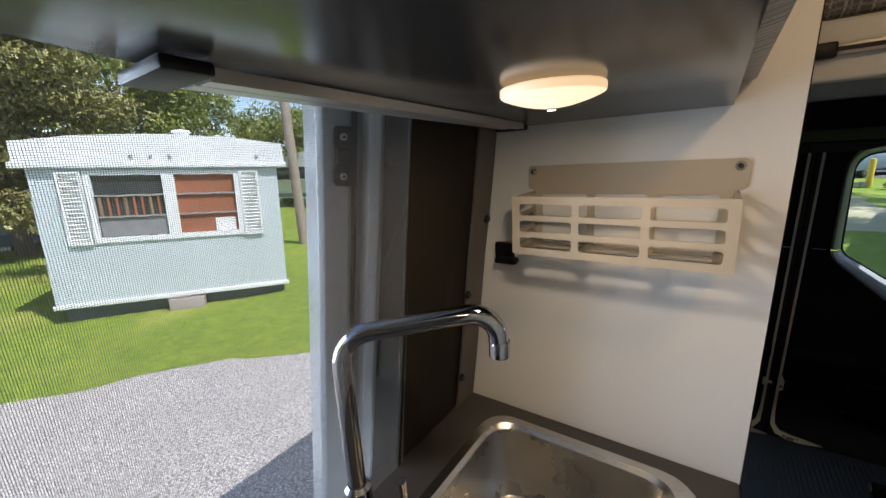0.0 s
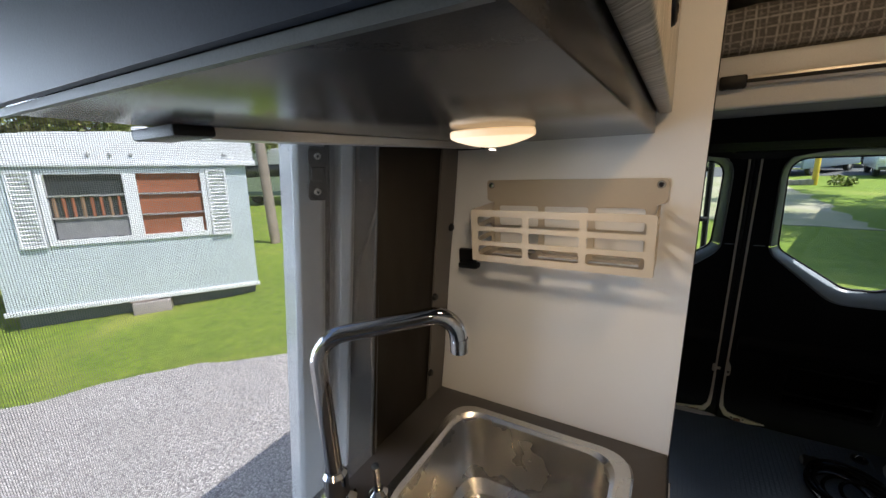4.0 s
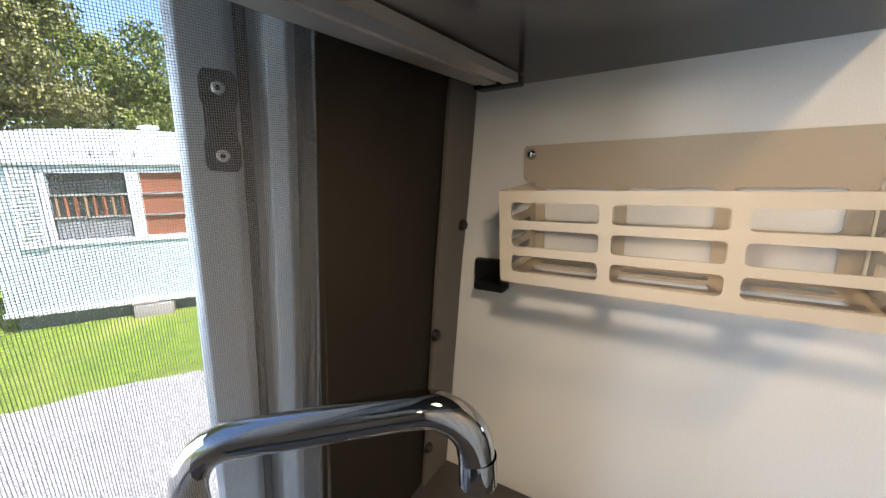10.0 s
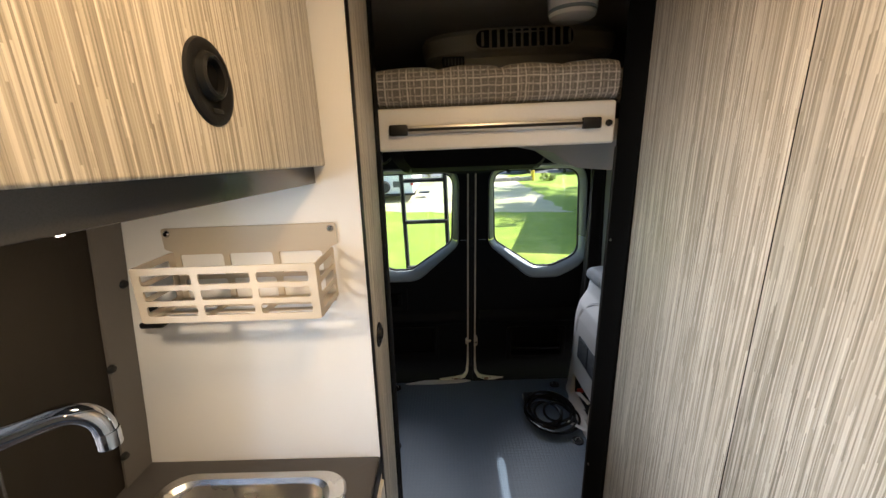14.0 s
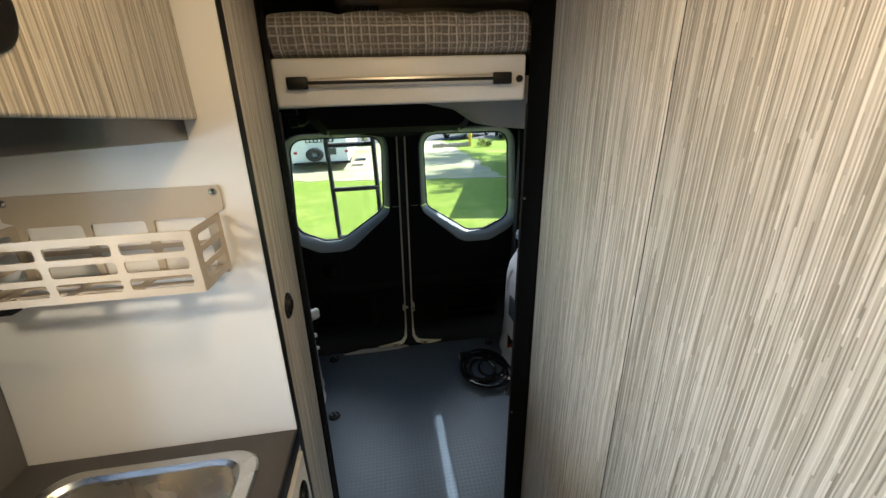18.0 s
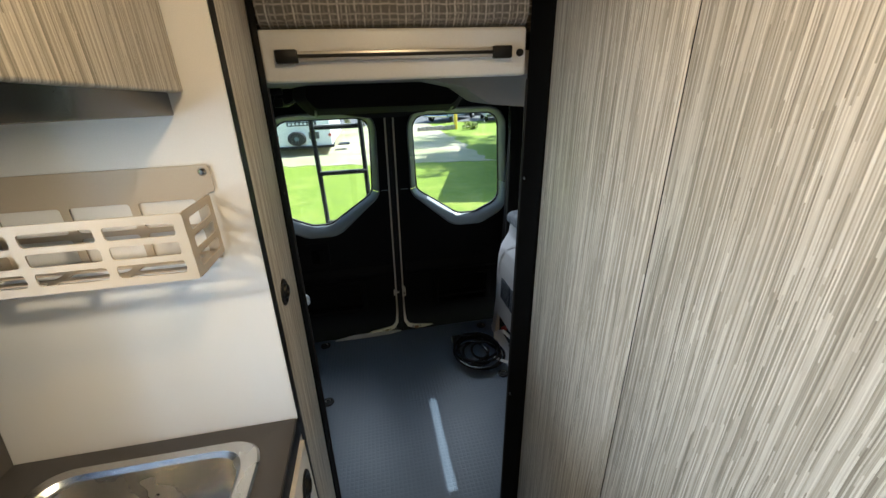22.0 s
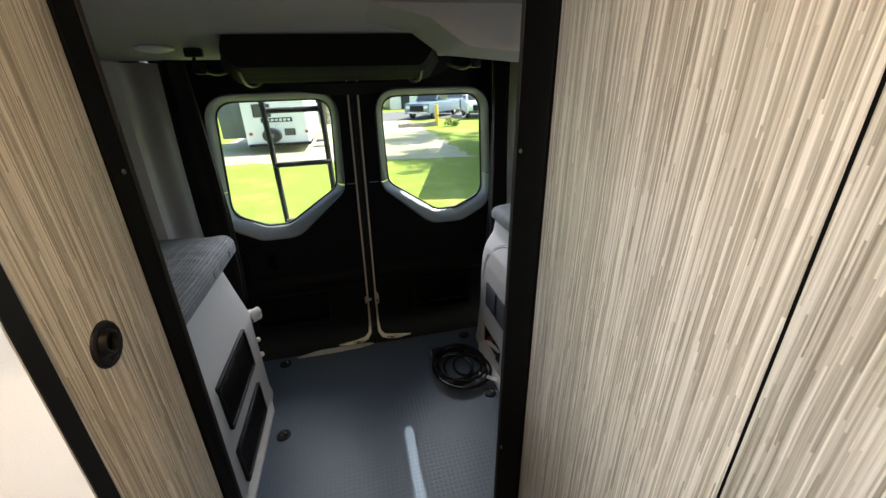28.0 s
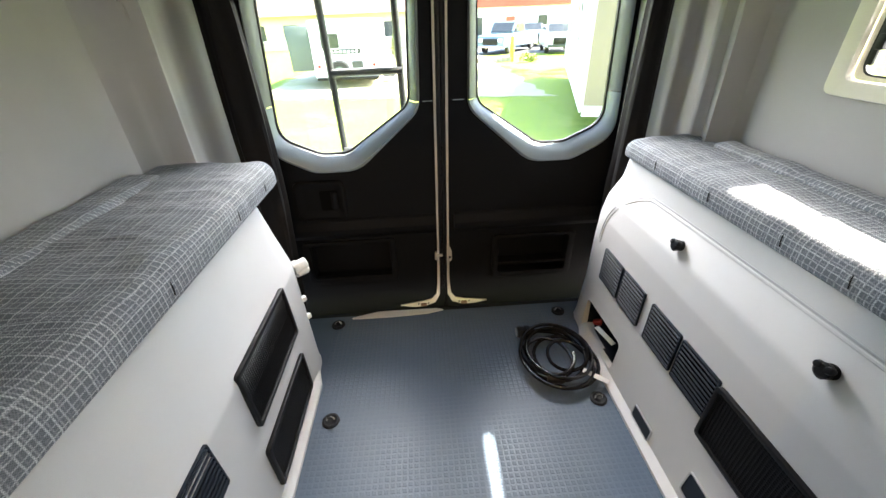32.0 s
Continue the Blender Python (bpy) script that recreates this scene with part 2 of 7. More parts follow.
M_ALU = surface("brushed_aluminium", (0.60, 0.58, 0.55), (0.55, 0.53, 0.50), 0.38, metal=0.9, grain=200, stretch=(8, 1, 8), bump=0.1)
M_BODY = surface("grey_van_paint", (0.37, 0.385, 0.40), (0.40, 0.415, 0.43), 0.30, grain=300, bump=0.03)
# Paler copy of the van paint that holds the ridge's highlight.
M_RIDGE_HIGHLIGHT = surface("van_paint_highlight", (0.50, 0.51, 0.52), (0.54, 0.55, 0.56), 0.3, grain=300, bump=0.03)
M_DARK_CLOTH = surface("black_woven_cloth", (0.010, 0.009, 0.0085), (0.015, 0.0135, 0.0125), 0.85, grain=900, bump=0.4)
M_SIDE_CLOTH = surface("dark_brown_woven_cloth", (0.019, 0.0155, 0.0115), (0.027, 0.022, 0.0165), 0.85, grain=900, bump=0.4)
M_CLOTH_EDGE = surface("grey_brown_webbing", (0.10, 0.09, 0.08), (0.12, 0.105, 0.09), 0.85, grain=900, bump=0.4)
M_MESH = surface("grey_screen_thread", (0.165, 0.165, 0.17), (0.20, 0.20, 0.205), 0.6, bump=0)
M_LINING = surface("pale_grey_lining", (0.365, 0.355, 0.342), (0.335, 0.326, 0.313), 0.8, grain=1200, bump=0.25)
M_CEILING = surface("warm_pale_ceiling_lining", (0.52, 0.50, 0.475), (0.48, 0.465, 0.44), 0.8, grain=1200, bump=0.2)
M_BENCH = surface("moulded_pale_plastic", (0.61, 0.605, 0.59), (0.57, 0.565, 0.55), 0.5, grain=1400, bump=0.12)
# Darker copy of the bench plastic, for shade in grooves and port rims.
M_BENCH_SHADE = surface("bench_plastic_shaded", (0.42, 0.42, 0.42), (0.38, 0.38, 0.38), 0.5, grain=1400, bump=0.12)
M_DOOR = surface("black_door_trim", (0.0045, 0.0048, 0.0054), (0.006, 0.0064, 0.0072), 0.62, grain=1100, bump=0.35)
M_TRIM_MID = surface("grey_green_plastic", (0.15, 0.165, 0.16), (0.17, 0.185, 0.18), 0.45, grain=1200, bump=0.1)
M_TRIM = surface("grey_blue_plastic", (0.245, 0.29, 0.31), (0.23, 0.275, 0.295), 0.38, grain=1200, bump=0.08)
M_TRIM_DARK = surface("dark_grey_plastic", (0.05, 0.056, 0.055), (0.06, 0.065, 0.064), 0.45, grain=1200, bump=0.1)
M_CREAM = surface("cream_painted_steel", (0.55, 0.49, 0.40), (0.48, 0.43, 0.35), 0.4, grain=300, bump=0.05)
M_FLOOR = surface("slate_blue_rubber_floor", (0.086, 0.118, 0.158), (0.104, 0.138, 0.180), 0.35, grain=900, big=3, bump=0.15, spread=0.05)
M_FLOOR.node_tree.nodes["Principled BSDF"].inputs["Specular IOR Level"].default_value = 0.33
M_FABRIC = tweed("grey_tweed", (0.045, 0.052, 0.064), (0.115, 0.128, 0.147), (0.62, 0.635, 0.65), 0.0128)
M_FABRIC_BED = tweed("brown_grey_tweed", (0.04, 0.036, 0.033), (0.115, 0.105, 0.095), (0.66, 0.62, 0.56), 0.0150)
M_VENT = surface("dark_vent_plastic", (0.010, 0.016, 0.024), (0.014, 0.020, 0.029), 0.4, grain=1200, bump=0.1)
M_IVORY = surface("ivory_plastic", (0.66, 0.62, 0.52), (0.62, 0.58, 0.48), 0.42, grain=1200, bump=0.05)
M_WHITE_PLASTIC = surface("white_plastic", (0.78, 0.78, 0.76), (0.74, 0.74, 0.72), 0.4, grain=1200, bump=0.03)
M_GLASS = glass("tinted_window_glass", (0.93, 0.96, 0.93))
M_CLEAR = glass("clear_window_glass", (0.78, 0.79, 0.78))
M_LAMP_GLOW = glowing("glowing_lamp_lens", (1.0, 0.74, 0.43), 0.6)
M_LAMP_RIM = glowing("glowing_lamp_rim", (1.0, 0.64, 0.30), 0.45)
# Near-black that puts the shade of holes and gaps into the colour.
M_HOLLOW_SHADE = surface("hollow_shade", (0.004, 0.004, 0.004), (0.006, 0.006, 0.006), 0.9, bump=0)
for dull in (M_SIDE_CLOTH, M_DOOR, M_BLACK, M_BLACK_METAL, M_RUBBER, M_DARK_CLOTH, M_VENT, M_COUNTER, M_SKY_TINTED):
    dull.node_tree.nodes["Principled BSDF"].inputs["Specular IOR Level"].default_value = 0.25
for dull in (M_DOOR, M_BLACK_METAL, M_DARK_CLOTH, M_SIDE_CLOTH):
    dull.node_tree.nodes["Principled BSDF"].inputs["Specular IOR Level"].default_value = 0.13
M_BLACK_METAL.node_tree.nodes["Principled BSDF"].inputs["Specular IOR Level"].default_value = 0.05
M_HOLLOW_SHADE.node_tree.nodes["Principled BSDF"].inputs["Specular IOR Level"].default_value = 0.02
M_CABLE = surface("black_cable_sheath", (0.005, 0.005, 0.0055), (0.007, 0.007, 0.0075), 0.22, grain=900, bump=0.05)
M_CABLE.node_tree.nodes["Principled BSDF"].inputs["Specular IOR Level"].default_value = 0.3
# Bare metal made pale, with the sun's brightness in the colour.
M_SUNLIT_METAL = surface("sun_brightened_metal", (0.85, 0.84, 0.80), (0.70, 0.68, 0.64), 0.35, metal=0.3, grain=200, bump=0.1)
M_LAMP_OFF = surface("milky_lamp_lens", (0.75, 0.75, 0.72), (0.70, 0.70, 0.68), 0.3, bump=0)
M_RUST = surface("rusty_brown_steel", (0.12, 0.055, 0.03), (0.20, 0.11, 0.06), 0.6, grain=300, bump=0.2)
M_RED = surface("red_plastic", (0.35, 0.03, 0.02), (0.30, 0.025, 0.02), 0.4, bump=0)
M_PAPER = surface("white_paper_tag", (0.75, 0.75, 0.74), (0.68, 0.68, 0.67), 0.8, bump=0)


# ---- building helpers ----
def thing(name, label, category, at=(0, 0, 0), group="", kind=""):
    ob = new(name)
    ob.location = at
    ob.empty_display_size = 0.05
    return tagged(ob, label, category, group, kind)


def finish(bm, smooth=False):
    bmesh.ops.recalc_face_normals(bm, faces=bm.faces)
    if smooth:
        for f in bm.faces:
            f.smooth = True
        for e in bm.edges:
            if len(e.link_faces) == 2 and e.calc_face_angle(0) > 0.6:
                e.smooth = False
    return bm


def base_of(ob):
    m = Matrix.Translation((0, 0, 0))
    while ob is not None:
        m = ob.matrix_basis @ m
        ob = ob.parent
    return m


def part(name, bm, material, parent=None, label="", smooth=True):
    """One mesh object; the bmesh is in world coordinates."""
    finish(bm, smooth)
    if parent is not None:
        bmesh.ops.transform(bm, matrix=base_of(parent).inverted(), verts=bm.verts)
    me = bpy.data.meshes.new(name)
    bm.to_mesh(me)
    bm.free()
    me.materials.append(material)
    ob = new(name, me)
    ob.parent = parent
    if label:
        tagged(ob, label)
    return ob


def structure(name, bm, material, label, category="", smooth=True):
    return tagged(part(name, bm, material, None, "", smooth), label, category, "", "structure")


def box(x0, x1, y0, y1, z0, z1, bevel=0.0, segs=2, bm=None):
    b = bmesh.new()
    bmesh.ops.create_cube(b, size=1)
    bmesh.ops.transform(b, matrix=Matrix.Translation(((x0 + x1) / 2, (y0 + y1) / 2, (z0 + z1) / 2)) @ Matrix.Diagonal((abs(x1 - x0), abs(y1 - y0), abs(z1 - z0), 1)), verts=b.verts)
    if bevel:
        bmesh.ops.bevel(b, geom=b.edges[:], offset=bevel, segments=segs, profile=0.5, affect="EDGES")
    return joined(bm, b)


def joined(bm, b):
    if bm is None:
        return b
    me = bpy.data.meshes.new("tmp")
    b.to_mesh(me)
    b.free()
    bm.from_mesh(me)
    bpy.data.meshes.remove(me)
    return bm


def moved(b, m):
    bmesh.ops.transform(b, matrix=m, verts=b.verts)
    return b


def rounded(points, r, segs=4):
    """A closed outline with each corner rounded by r (a number, or one for each corner)."""
    out, n = [], len(points)
    for i in range(n):
        p, a, c = Vector(points[i]), Vector(points[i - 1]), Vector(points[(i + 1) % n])
        rr = r[i] if isinstance(r, (list, tuple)) else r
        if rr <= 0:
            out.append(tuple(p))
            continue
        u, v = (a - p).normalized(), (c - p).normalized()
        half = u.angle(v) / 2
        d = min(rr / max(math.tan(half), 1e-4), (a - p).length * 0.49, (c - p).length * 0.49)
        s, e = p + u * d, p + v * d
        for k in range(segs + 1):
            t = k / segs
            out.append(tuple(s * (1 - t) ** 2 + p * 2 * t * (1 - t) + e * t ** 2))
    return out


def rect(x0, x1, y0, y1, r=0.0, segs=4):
    return rounded([(x0, y0), (x1, y0), (x1, y1), (x0, y1)], r, segs)


FACING = {
    "x": Matrix(((0, 0, 1, 0), (1, 0, 0, 0), (0, 1, 0, 0), (0, 0, 0, 1))),  # outline (y, z), depth along x
    "y": Matrix(((1, 0, 0, 0), (0, 0, 1, 0), (0, 1, 0, 0), (0, 0, 0, 1))),  # outline (x, z), depth along y
    "z": Matrix.Identity(4),  # outline (x, y), depth along z
}


def plate(outline, holes, axis, d0, d1, bm=None, bevel=0.0):
    """A flat plate with holes, cut from an outline, between two depths along an axis."""
    b = bmesh.new()
    edges = []
    for loop in (outline, *holes):
        vs = [b.verts.new((p[0], p[1], 0)) for p in loop]
        edges += [b.edges.new((vs[i], vs[(i + 1) % len(vs)])) for i in range(len(vs))]
    if holes:
        bmesh.ops.triangle_fill(b, use_beauty=True, use_dissolve=False, edges=edges)
    else:
        b.faces.new([v for v in b.verts])
    got = bmesh.ops.extrude_face_region(b, geom=b.faces[:])
    for v in got["geom"]:
        if isinstance(v, bmesh.types.BMVert):
            v.co.z = 1
    for v in b.verts:
        v.co.z = d1 if v.co.z > 0.5 else d0
    if bevel:
        bmesh.ops.recalc_face_normals(b, faces=b.faces)
        sharp = [e for e in b.edges if len(e.link_faces) == 2 and e.calc_face_angle(0) > 1.2]
        bmesh.ops.bevel(b, geom=sharp, offset=bevel, segments=2, profile=0.5, affect="EDGES")
    moved(b, FACING[axis])
    return joined(bm, b)


def tube(points, radius, sides=12, bm=None, caps=True, smooth_steps=0):
    """A round bar along points; radius a number or one for each point."""
    pts = [Vector(p) for p in points]
    if smooth_steps:
        dense, n = [], len(pts)
        for i in range(n - 1):
            p0, p1, p2, p3 = pts[max(i - 1, 0)], pts[i], pts[i + 1], pts[min(i + 2, n - 1)]
            for k in range(smooth_steps):
                t = k / smooth_steps
                dense.append(0.5 * ((2 * p1) + (p2 - p0) * t + (2 * p0 - 5 * p1 + 4 * p2 - p3) * t * t + (3 * p1 - p0 - 3 * p2 + p3) * t ** 3))
        pts = dense + [pts[-1]]
    b = bmesh.new()
    rings, prev = [], None
    for i, p in enumerate(pts):
        d = (pts[min(i + 1, len(pts) - 1)] - pts[max(i - 1, 0)]).normalized()
        side = prev - d * prev.dot(d) if prev is not None else d.cross(Vector((0, 0, 1)) if abs(d.z) < 0.9 else Vector((1, 0, 0)))
        side.normalize()
        prev = side
        up = d.cross(side)
        r = radius[i] if isinstance(radius, (list, tuple)) and not smooth_steps else radius
        rings.append([b.verts.new(p + r * (math.cos(a) * side + math.sin(a) * up)) for a in (2 * math.pi * k / sides for k in range(sides))])
    for r0, r1 in zip(rings, rings[1:]):
        for k in range(sides):
            b.faces.new((r0[k], r0[(k + 1) % sides], r1[(k + 1) % sides], r1[k]))
    if caps:
        b.faces.new(rings[0][::-1])
        b.faces.new(rings[-1])
    return joined(bm, b)


def lathe(profile, centre, axis=(0, 0, 1), sides=32, bm=None):
    """A turned shape: profile of (radius, height) about an axis through centre."""
    b = bmesh.new()
    rings = []
    for r, h in profile:
        if r < 1e-5:
            rings.append([b.verts.new((0, 0, h))])
        else:
            rings.append([b.verts.new((r * math.cos(2 * math.pi * k / sides), r * math.sin(2 * math.pi * k / sides), h)) for k in range(sides)])
    for r0, r1 in zip(rings, rings[1:]):
        for k in range(sides):
            q = (k + 1) % sides
            if len(r0) == 1 and len(r1) == 1:
                continue
            if len(r0) == 1:
                b.faces.new((r0[0], r1[k], r1[q]))
            elif len(r1) == 1:
                b.faces.new((r0[k], r0[q], r1[0]))
            else:
                b.faces.new((r0[k], r0[q], r1[q], r1[k]))
    turn = Vector(axis).to_track_quat("Z", "Y").to_matrix().to_4x4()
    moved(b, Matrix.Translation(centre) @ turn)
    return joined(bm, b)


def loft(sections, bm=None, closed=True, caps=True):
    """Skins a row of outlines that have the same number of points."""
    b = bmesh.new()
    rows = [[b.verts.new(p) for p in s] for s in sections]
    for r0, r1 in zip(rows, rows[1:]):
        n = len(r0)
        for k in range(n if closed else n - 1):
            b.faces.new((r0[k], r0[(k + 1) % n], r1[(k + 1) % n], r1[k]))
    if caps and closed:
        b.faces.new(rows[0][::-1])
        b.faces.new(rows[-1])
    return joined(bm, b)


def sloped(b, k=-0.033, y0=0.6):
    """Leans a shape so that it drops slightly towards the rear."""
    for v in b.verts:
        v.co.z += k * (v.co.y - y0)
    return b


def out_of_plumb(ob, k, z0):
    """Leans a thing sideways by k for each metre of height, about the height z0."""
    for c in [ob] + ob.children_recursive:
        if c.type == "MESH":
            up = base_of(c).translation.z
            for v in c.data.vertices:
                v.co.x += k * (v.co.z + up - z0)


def carved(ob, b):
    """Cuts a closed shape, given in world coordinates, out of a mesh object."""
    me = bpy.data.meshes.new("cutter")
    finish(b)
    b.to_mesh(me)
    b.free()
    cutter = new("cutter", me)
    cut = ob.modifiers.new("cut", "BOOLEAN")
    cut.object, cut.operation, cut.solver = cutter, "DIFFERENCE", "EXACT"
    graph = bpy.context.evaluated_depsgraph_get()
    graph.update()
    done = bpy.data.meshes.new_from_object(ob.evaluated_get(graph))
    ob.modifiers.clear()
    ob.data = done
    bpy.data.objects.remove(cutter)


# ---- the van's shell ----
XW = 0.90          # inner face of the side linings
Y_PART = 0.880     # face of the white partition
X_AISLE = -0.255   # aisle face of the galley
X_WARD = 0.267     # aisle face of the wardrobe
Z_BED = 1.44       # underside of the raised bed
Y_DOOR = 2.60      # inner face of the rear doors
CX = 0.035         # middle between the rear doors

floor_bm = box(-0.95, 0.95, -1.7, 2.41, -0.05, 0.0, 0.004)
floor = structure("floor", floor_bm, M_FLOOR, "slate blue ribbed rubber van floor", "floor")
structure("sill", box(-0.8, 0.88, 2.30, 2.70, -0.21, -0.145, 0.006), M_BLACK, "black rear door sill below the floor edge", "sill")
structure("ceiling", box(-0.94, 0.94, -1.75, 2.75, 1.80, 1.85), M_CEILING, "pale grey van ceiling", "ceiling")
# Unseen wall added in place of the windscreen, to keep its light out.
structure("wall_front", plate([(-0.98, -0.05), (0.98, -0.05), (0.98, 1.80), (-0.98, 1.80)], [], "y", -1.76, -1.70), M_LINING, "unseen pale grey wall added to close the cab end", "wall")
structure("wall_rear_head", box(-0.94, 0.94, 2.605, 2.68, 1.552, 1.80), M_DOOR, "black trim above the rear doors", "wall")
structure("wall_rear_side", box(-0.94, -0.822, 2.605, 2.68, -0.15, 1.551), M_DOOR, "black trim beside the rear doors", "wall")
structure("wall_rear_side", box(0.892, 0.94, 2.605, 2.68, -0.15, 1.551), M_DOOR, "black trim beside the rear doors", "wall")
# passenger side: sliding door opening, pillar, lining behind
structure("wall_left_front", box(-0.94, -XW, -1.7, -0.62, -0.05, 1.80), M_LINING, "pale grey side lining ahead of the sliding door", "wall")
structure("wall_left_head", box(-0.94, -0.74, -0.62, 0.9, 1.62, 1.80), M_LINING, "pale grey lining above the sliding door", "wall")
structure("wall_left", box(-0.94, -XW, 0.88, 2.62, -0.05, 1.80), M_LINING, "pale grey fabric lined van side", "wall")
structure("wall_right", plate([(-1.7, -0.05), (2.62, -0.05), (2.62, 1.80), (-1.7, 1.80)], [rect(1.385, 1.94, 0.972, 1.196, 0.03)], "x", XW, 0.912), M_LINING, "pale grey fabric lined van side with a window opening", "wall")
structure("wall_right_ledge", plate(rounded([(0.905, 1.42), (0.80, 1.42), (0.79, 1.32), (0.84, 1.27), (0.905, 1.265)], [0, 0, 0.03, 0.03, 0]), [], "y", 1.25, 2.59), M_LINING, "pale grey padded ledge above the side window", "trim")

# ---- partition ----
part_wall = structure("wall_partition", plate([(-XW, 0.0), (X_AISLE - 0.017, 0.0), (X_AISLE + 0.013, 1.80), (-XW, 1.80)], [], "y", Y_PART, Y_PART + 0.02), M_WHITE, "off-white laminate partition beside the sink", "wall")


part("edge_band", plate([(X_AISLE - 0.0168, 0.0), (X_AISLE - 0.0156, 0.0), (X_AISLE + 0.0144, 1.80), (X_AISLE + 0.0132, 1.80)], [], "y", Y_PART + 0.0015, Y_PART + 0.0205), M_BLACK, part_wall, "black edge band")


# ---- galley ----
def counter():
    t = thing("kitchen_counter", "charcoal laminate worktop with a sink cut-out", "worktop", (-0.5, 0.4, 0.86))
    hole = rect(-0.612, -0.318, 0.565, 0.838, 0.05)
    part("worktop", plate(rounded([(-0.715, 0.335), (X_AISLE - 0.003, 0.335), (X_AISLE - 0.003, Y_PART - 0.001), (-0.705, Y_PART - 0.001)], 0.003), [hole], "z", 0.868, 0.90, bevel=0.0015), M_COUNTER, t)
    part("edge_band", box(X_AISLE - 0.0028, X_AISLE, 0.335, Y_PART - 0.001, 0.8682, 0.8995, 0.0008), M_BLACK, t, "thin dark edge band")
    return t


counter()


def sink():
    t = thing("sink", "brushed stainless steel sink set into the worktop", "sink", (-0.465, 0.7, 0.9))
    rim_out, rim_in = rect(-0.623, -0.300, 0.548, 0.848, 0.055, 8), rect(-0.600, -0.330, 0.578, 0.826, 0.05, 8)
    sec = [[(x, y, 0.9015) for x, y in rim_out], [(x, y, 0.9045) for x, y in rect(-0.620, -0.303, 0.551, 0.845, 0.053, 8)],
           [(x, y, 0.9045) for x, y in rect(-0.606, -0.324, 0.572, 0.832, 0.052, 8)], [(x, y, 0.898) for x, y in rim_in],
           [(x, y, 0.84) for x, y in rect(-0.594, -0.336, 0.584, 0.820, 0.05, 8)], [(x, y, 0.775) for x, y in rect(-0.588, -0.342, 0.590, 0.814, 0.05, 8)],
           [(x, y, 0.757) for x, y in rect(-0.572, -0.358, 0.606, 0.798, 0.045, 8)], [(x, y, 0.754) for x, y in rect(-0.52, -0.41, 0.65, 0.75, 0.04, 8)]]
    b = loft(sec, caps=False)
    b.faces.ensure_lookup_table()
    ends = [e for e in b.edges if e.is_boundary and all(v.co.z < 0.7545 for v in e.verts)]
    bmesh.ops.holes_fill(b, edges=ends, sides=0)
    part("bowl", b, M_STEEL, t)
    part("drain", lathe([(0.0, 0.004), (0.012, 0.004), (0.03, 0.002), (0.034, 0.005), (0.036, 0.0)], (-0.465, 0.70, 0.7545), sides=24), M_CHROME, t, "round chrome sink drain")
    return t


sink()


def faucet():
    t = thing("faucet", "chrome swan-neck kitchen faucet on the worktop", "faucet", (-0.670, 0.564, 0.9))
    part("base", lathe([(0, 0.0), (0.027, 0.0), (0.027, 0.006), (0.022, 0.010), (0.0175, 0.016), (0.0175, 0.05), (0.013, 0.056), (0, 0.056)], (-0.670, 0.564, 0.90), sides=28), M_CHROME, t)
    pts = [(-0.670, 0.564, 0.95), (-0.670, 0.564, 1.124)]
    # bend into a rising arm and a short downward nozzle
    end = Vector((-0.509, 0.659, 1.20))
    start = Vector((-0.670, 0.564, 1.124))
    arm = (end - start)
    arm.z = 0
    arm.normalize()
    r1 = 0.045
    for k in range(1, 9):
        a = math.radians(10 * k)
        pts.append(tuple(start + arm * r1 * (1 - math.cos(a)) + Vector((0, 0, r1 * math.sin(a)))))
    p = Vector(pts[-1])
    rise = (arm + Vector((0, 0, 0.16))).normalized()
    q = p + rise * 0.117
    pts.append(tuple(q))
    r2 = 0.030
    a0 = math.atan(0.16)
    for k in range(1, 10):
        a = a0 - math.radians(11 * k)
        ctr = q + Vector((0, 0, -r2)) * math.cos(a0) + arm * r2 * math.sin(a0)
        pts.append(tuple(ctr + arm * r2 * -math.sin(a) + Vector((0, 0, r2 * math.cos(a)))))
    last = Vector(pts[-1])
    pts.append(tuple(last + Vector((0, 0, -0.010)) + arm * 0.001))
    part("spout", tube(pts, 0.0115, 20), M_CHROME, t)
    tip = Vector(pts[-1])
    part("nozzle", lathe([(0.0095, -0.012), (0.0118, -0.012), (0.0120, 0.006), (0.0116, 0.008)], tip, (arm * 0.03 + Vector((0, 0, 1))), 24), M_CHROME, t)
    lever = Vector((-0.616, 0.592, 0.905))
    part("lever_base", lathe([(0, 0), (0.014, 0), (0.014, 0.016), (0.008, 0.022), (0, 0.022)], lever - Vector((0, 0, 0.003)), sides=20), M_CHROME, t)
    part("lever", tube([lever + Vector((0, 0, 0.012)), lever + Vector((0.002, -0.002, 0.05)), lever + Vector((0.003, -0.004, 0.062))], [0.0045, 0.0050, 0.0058], 14), M_CHROME, t)
    return t


faucet()


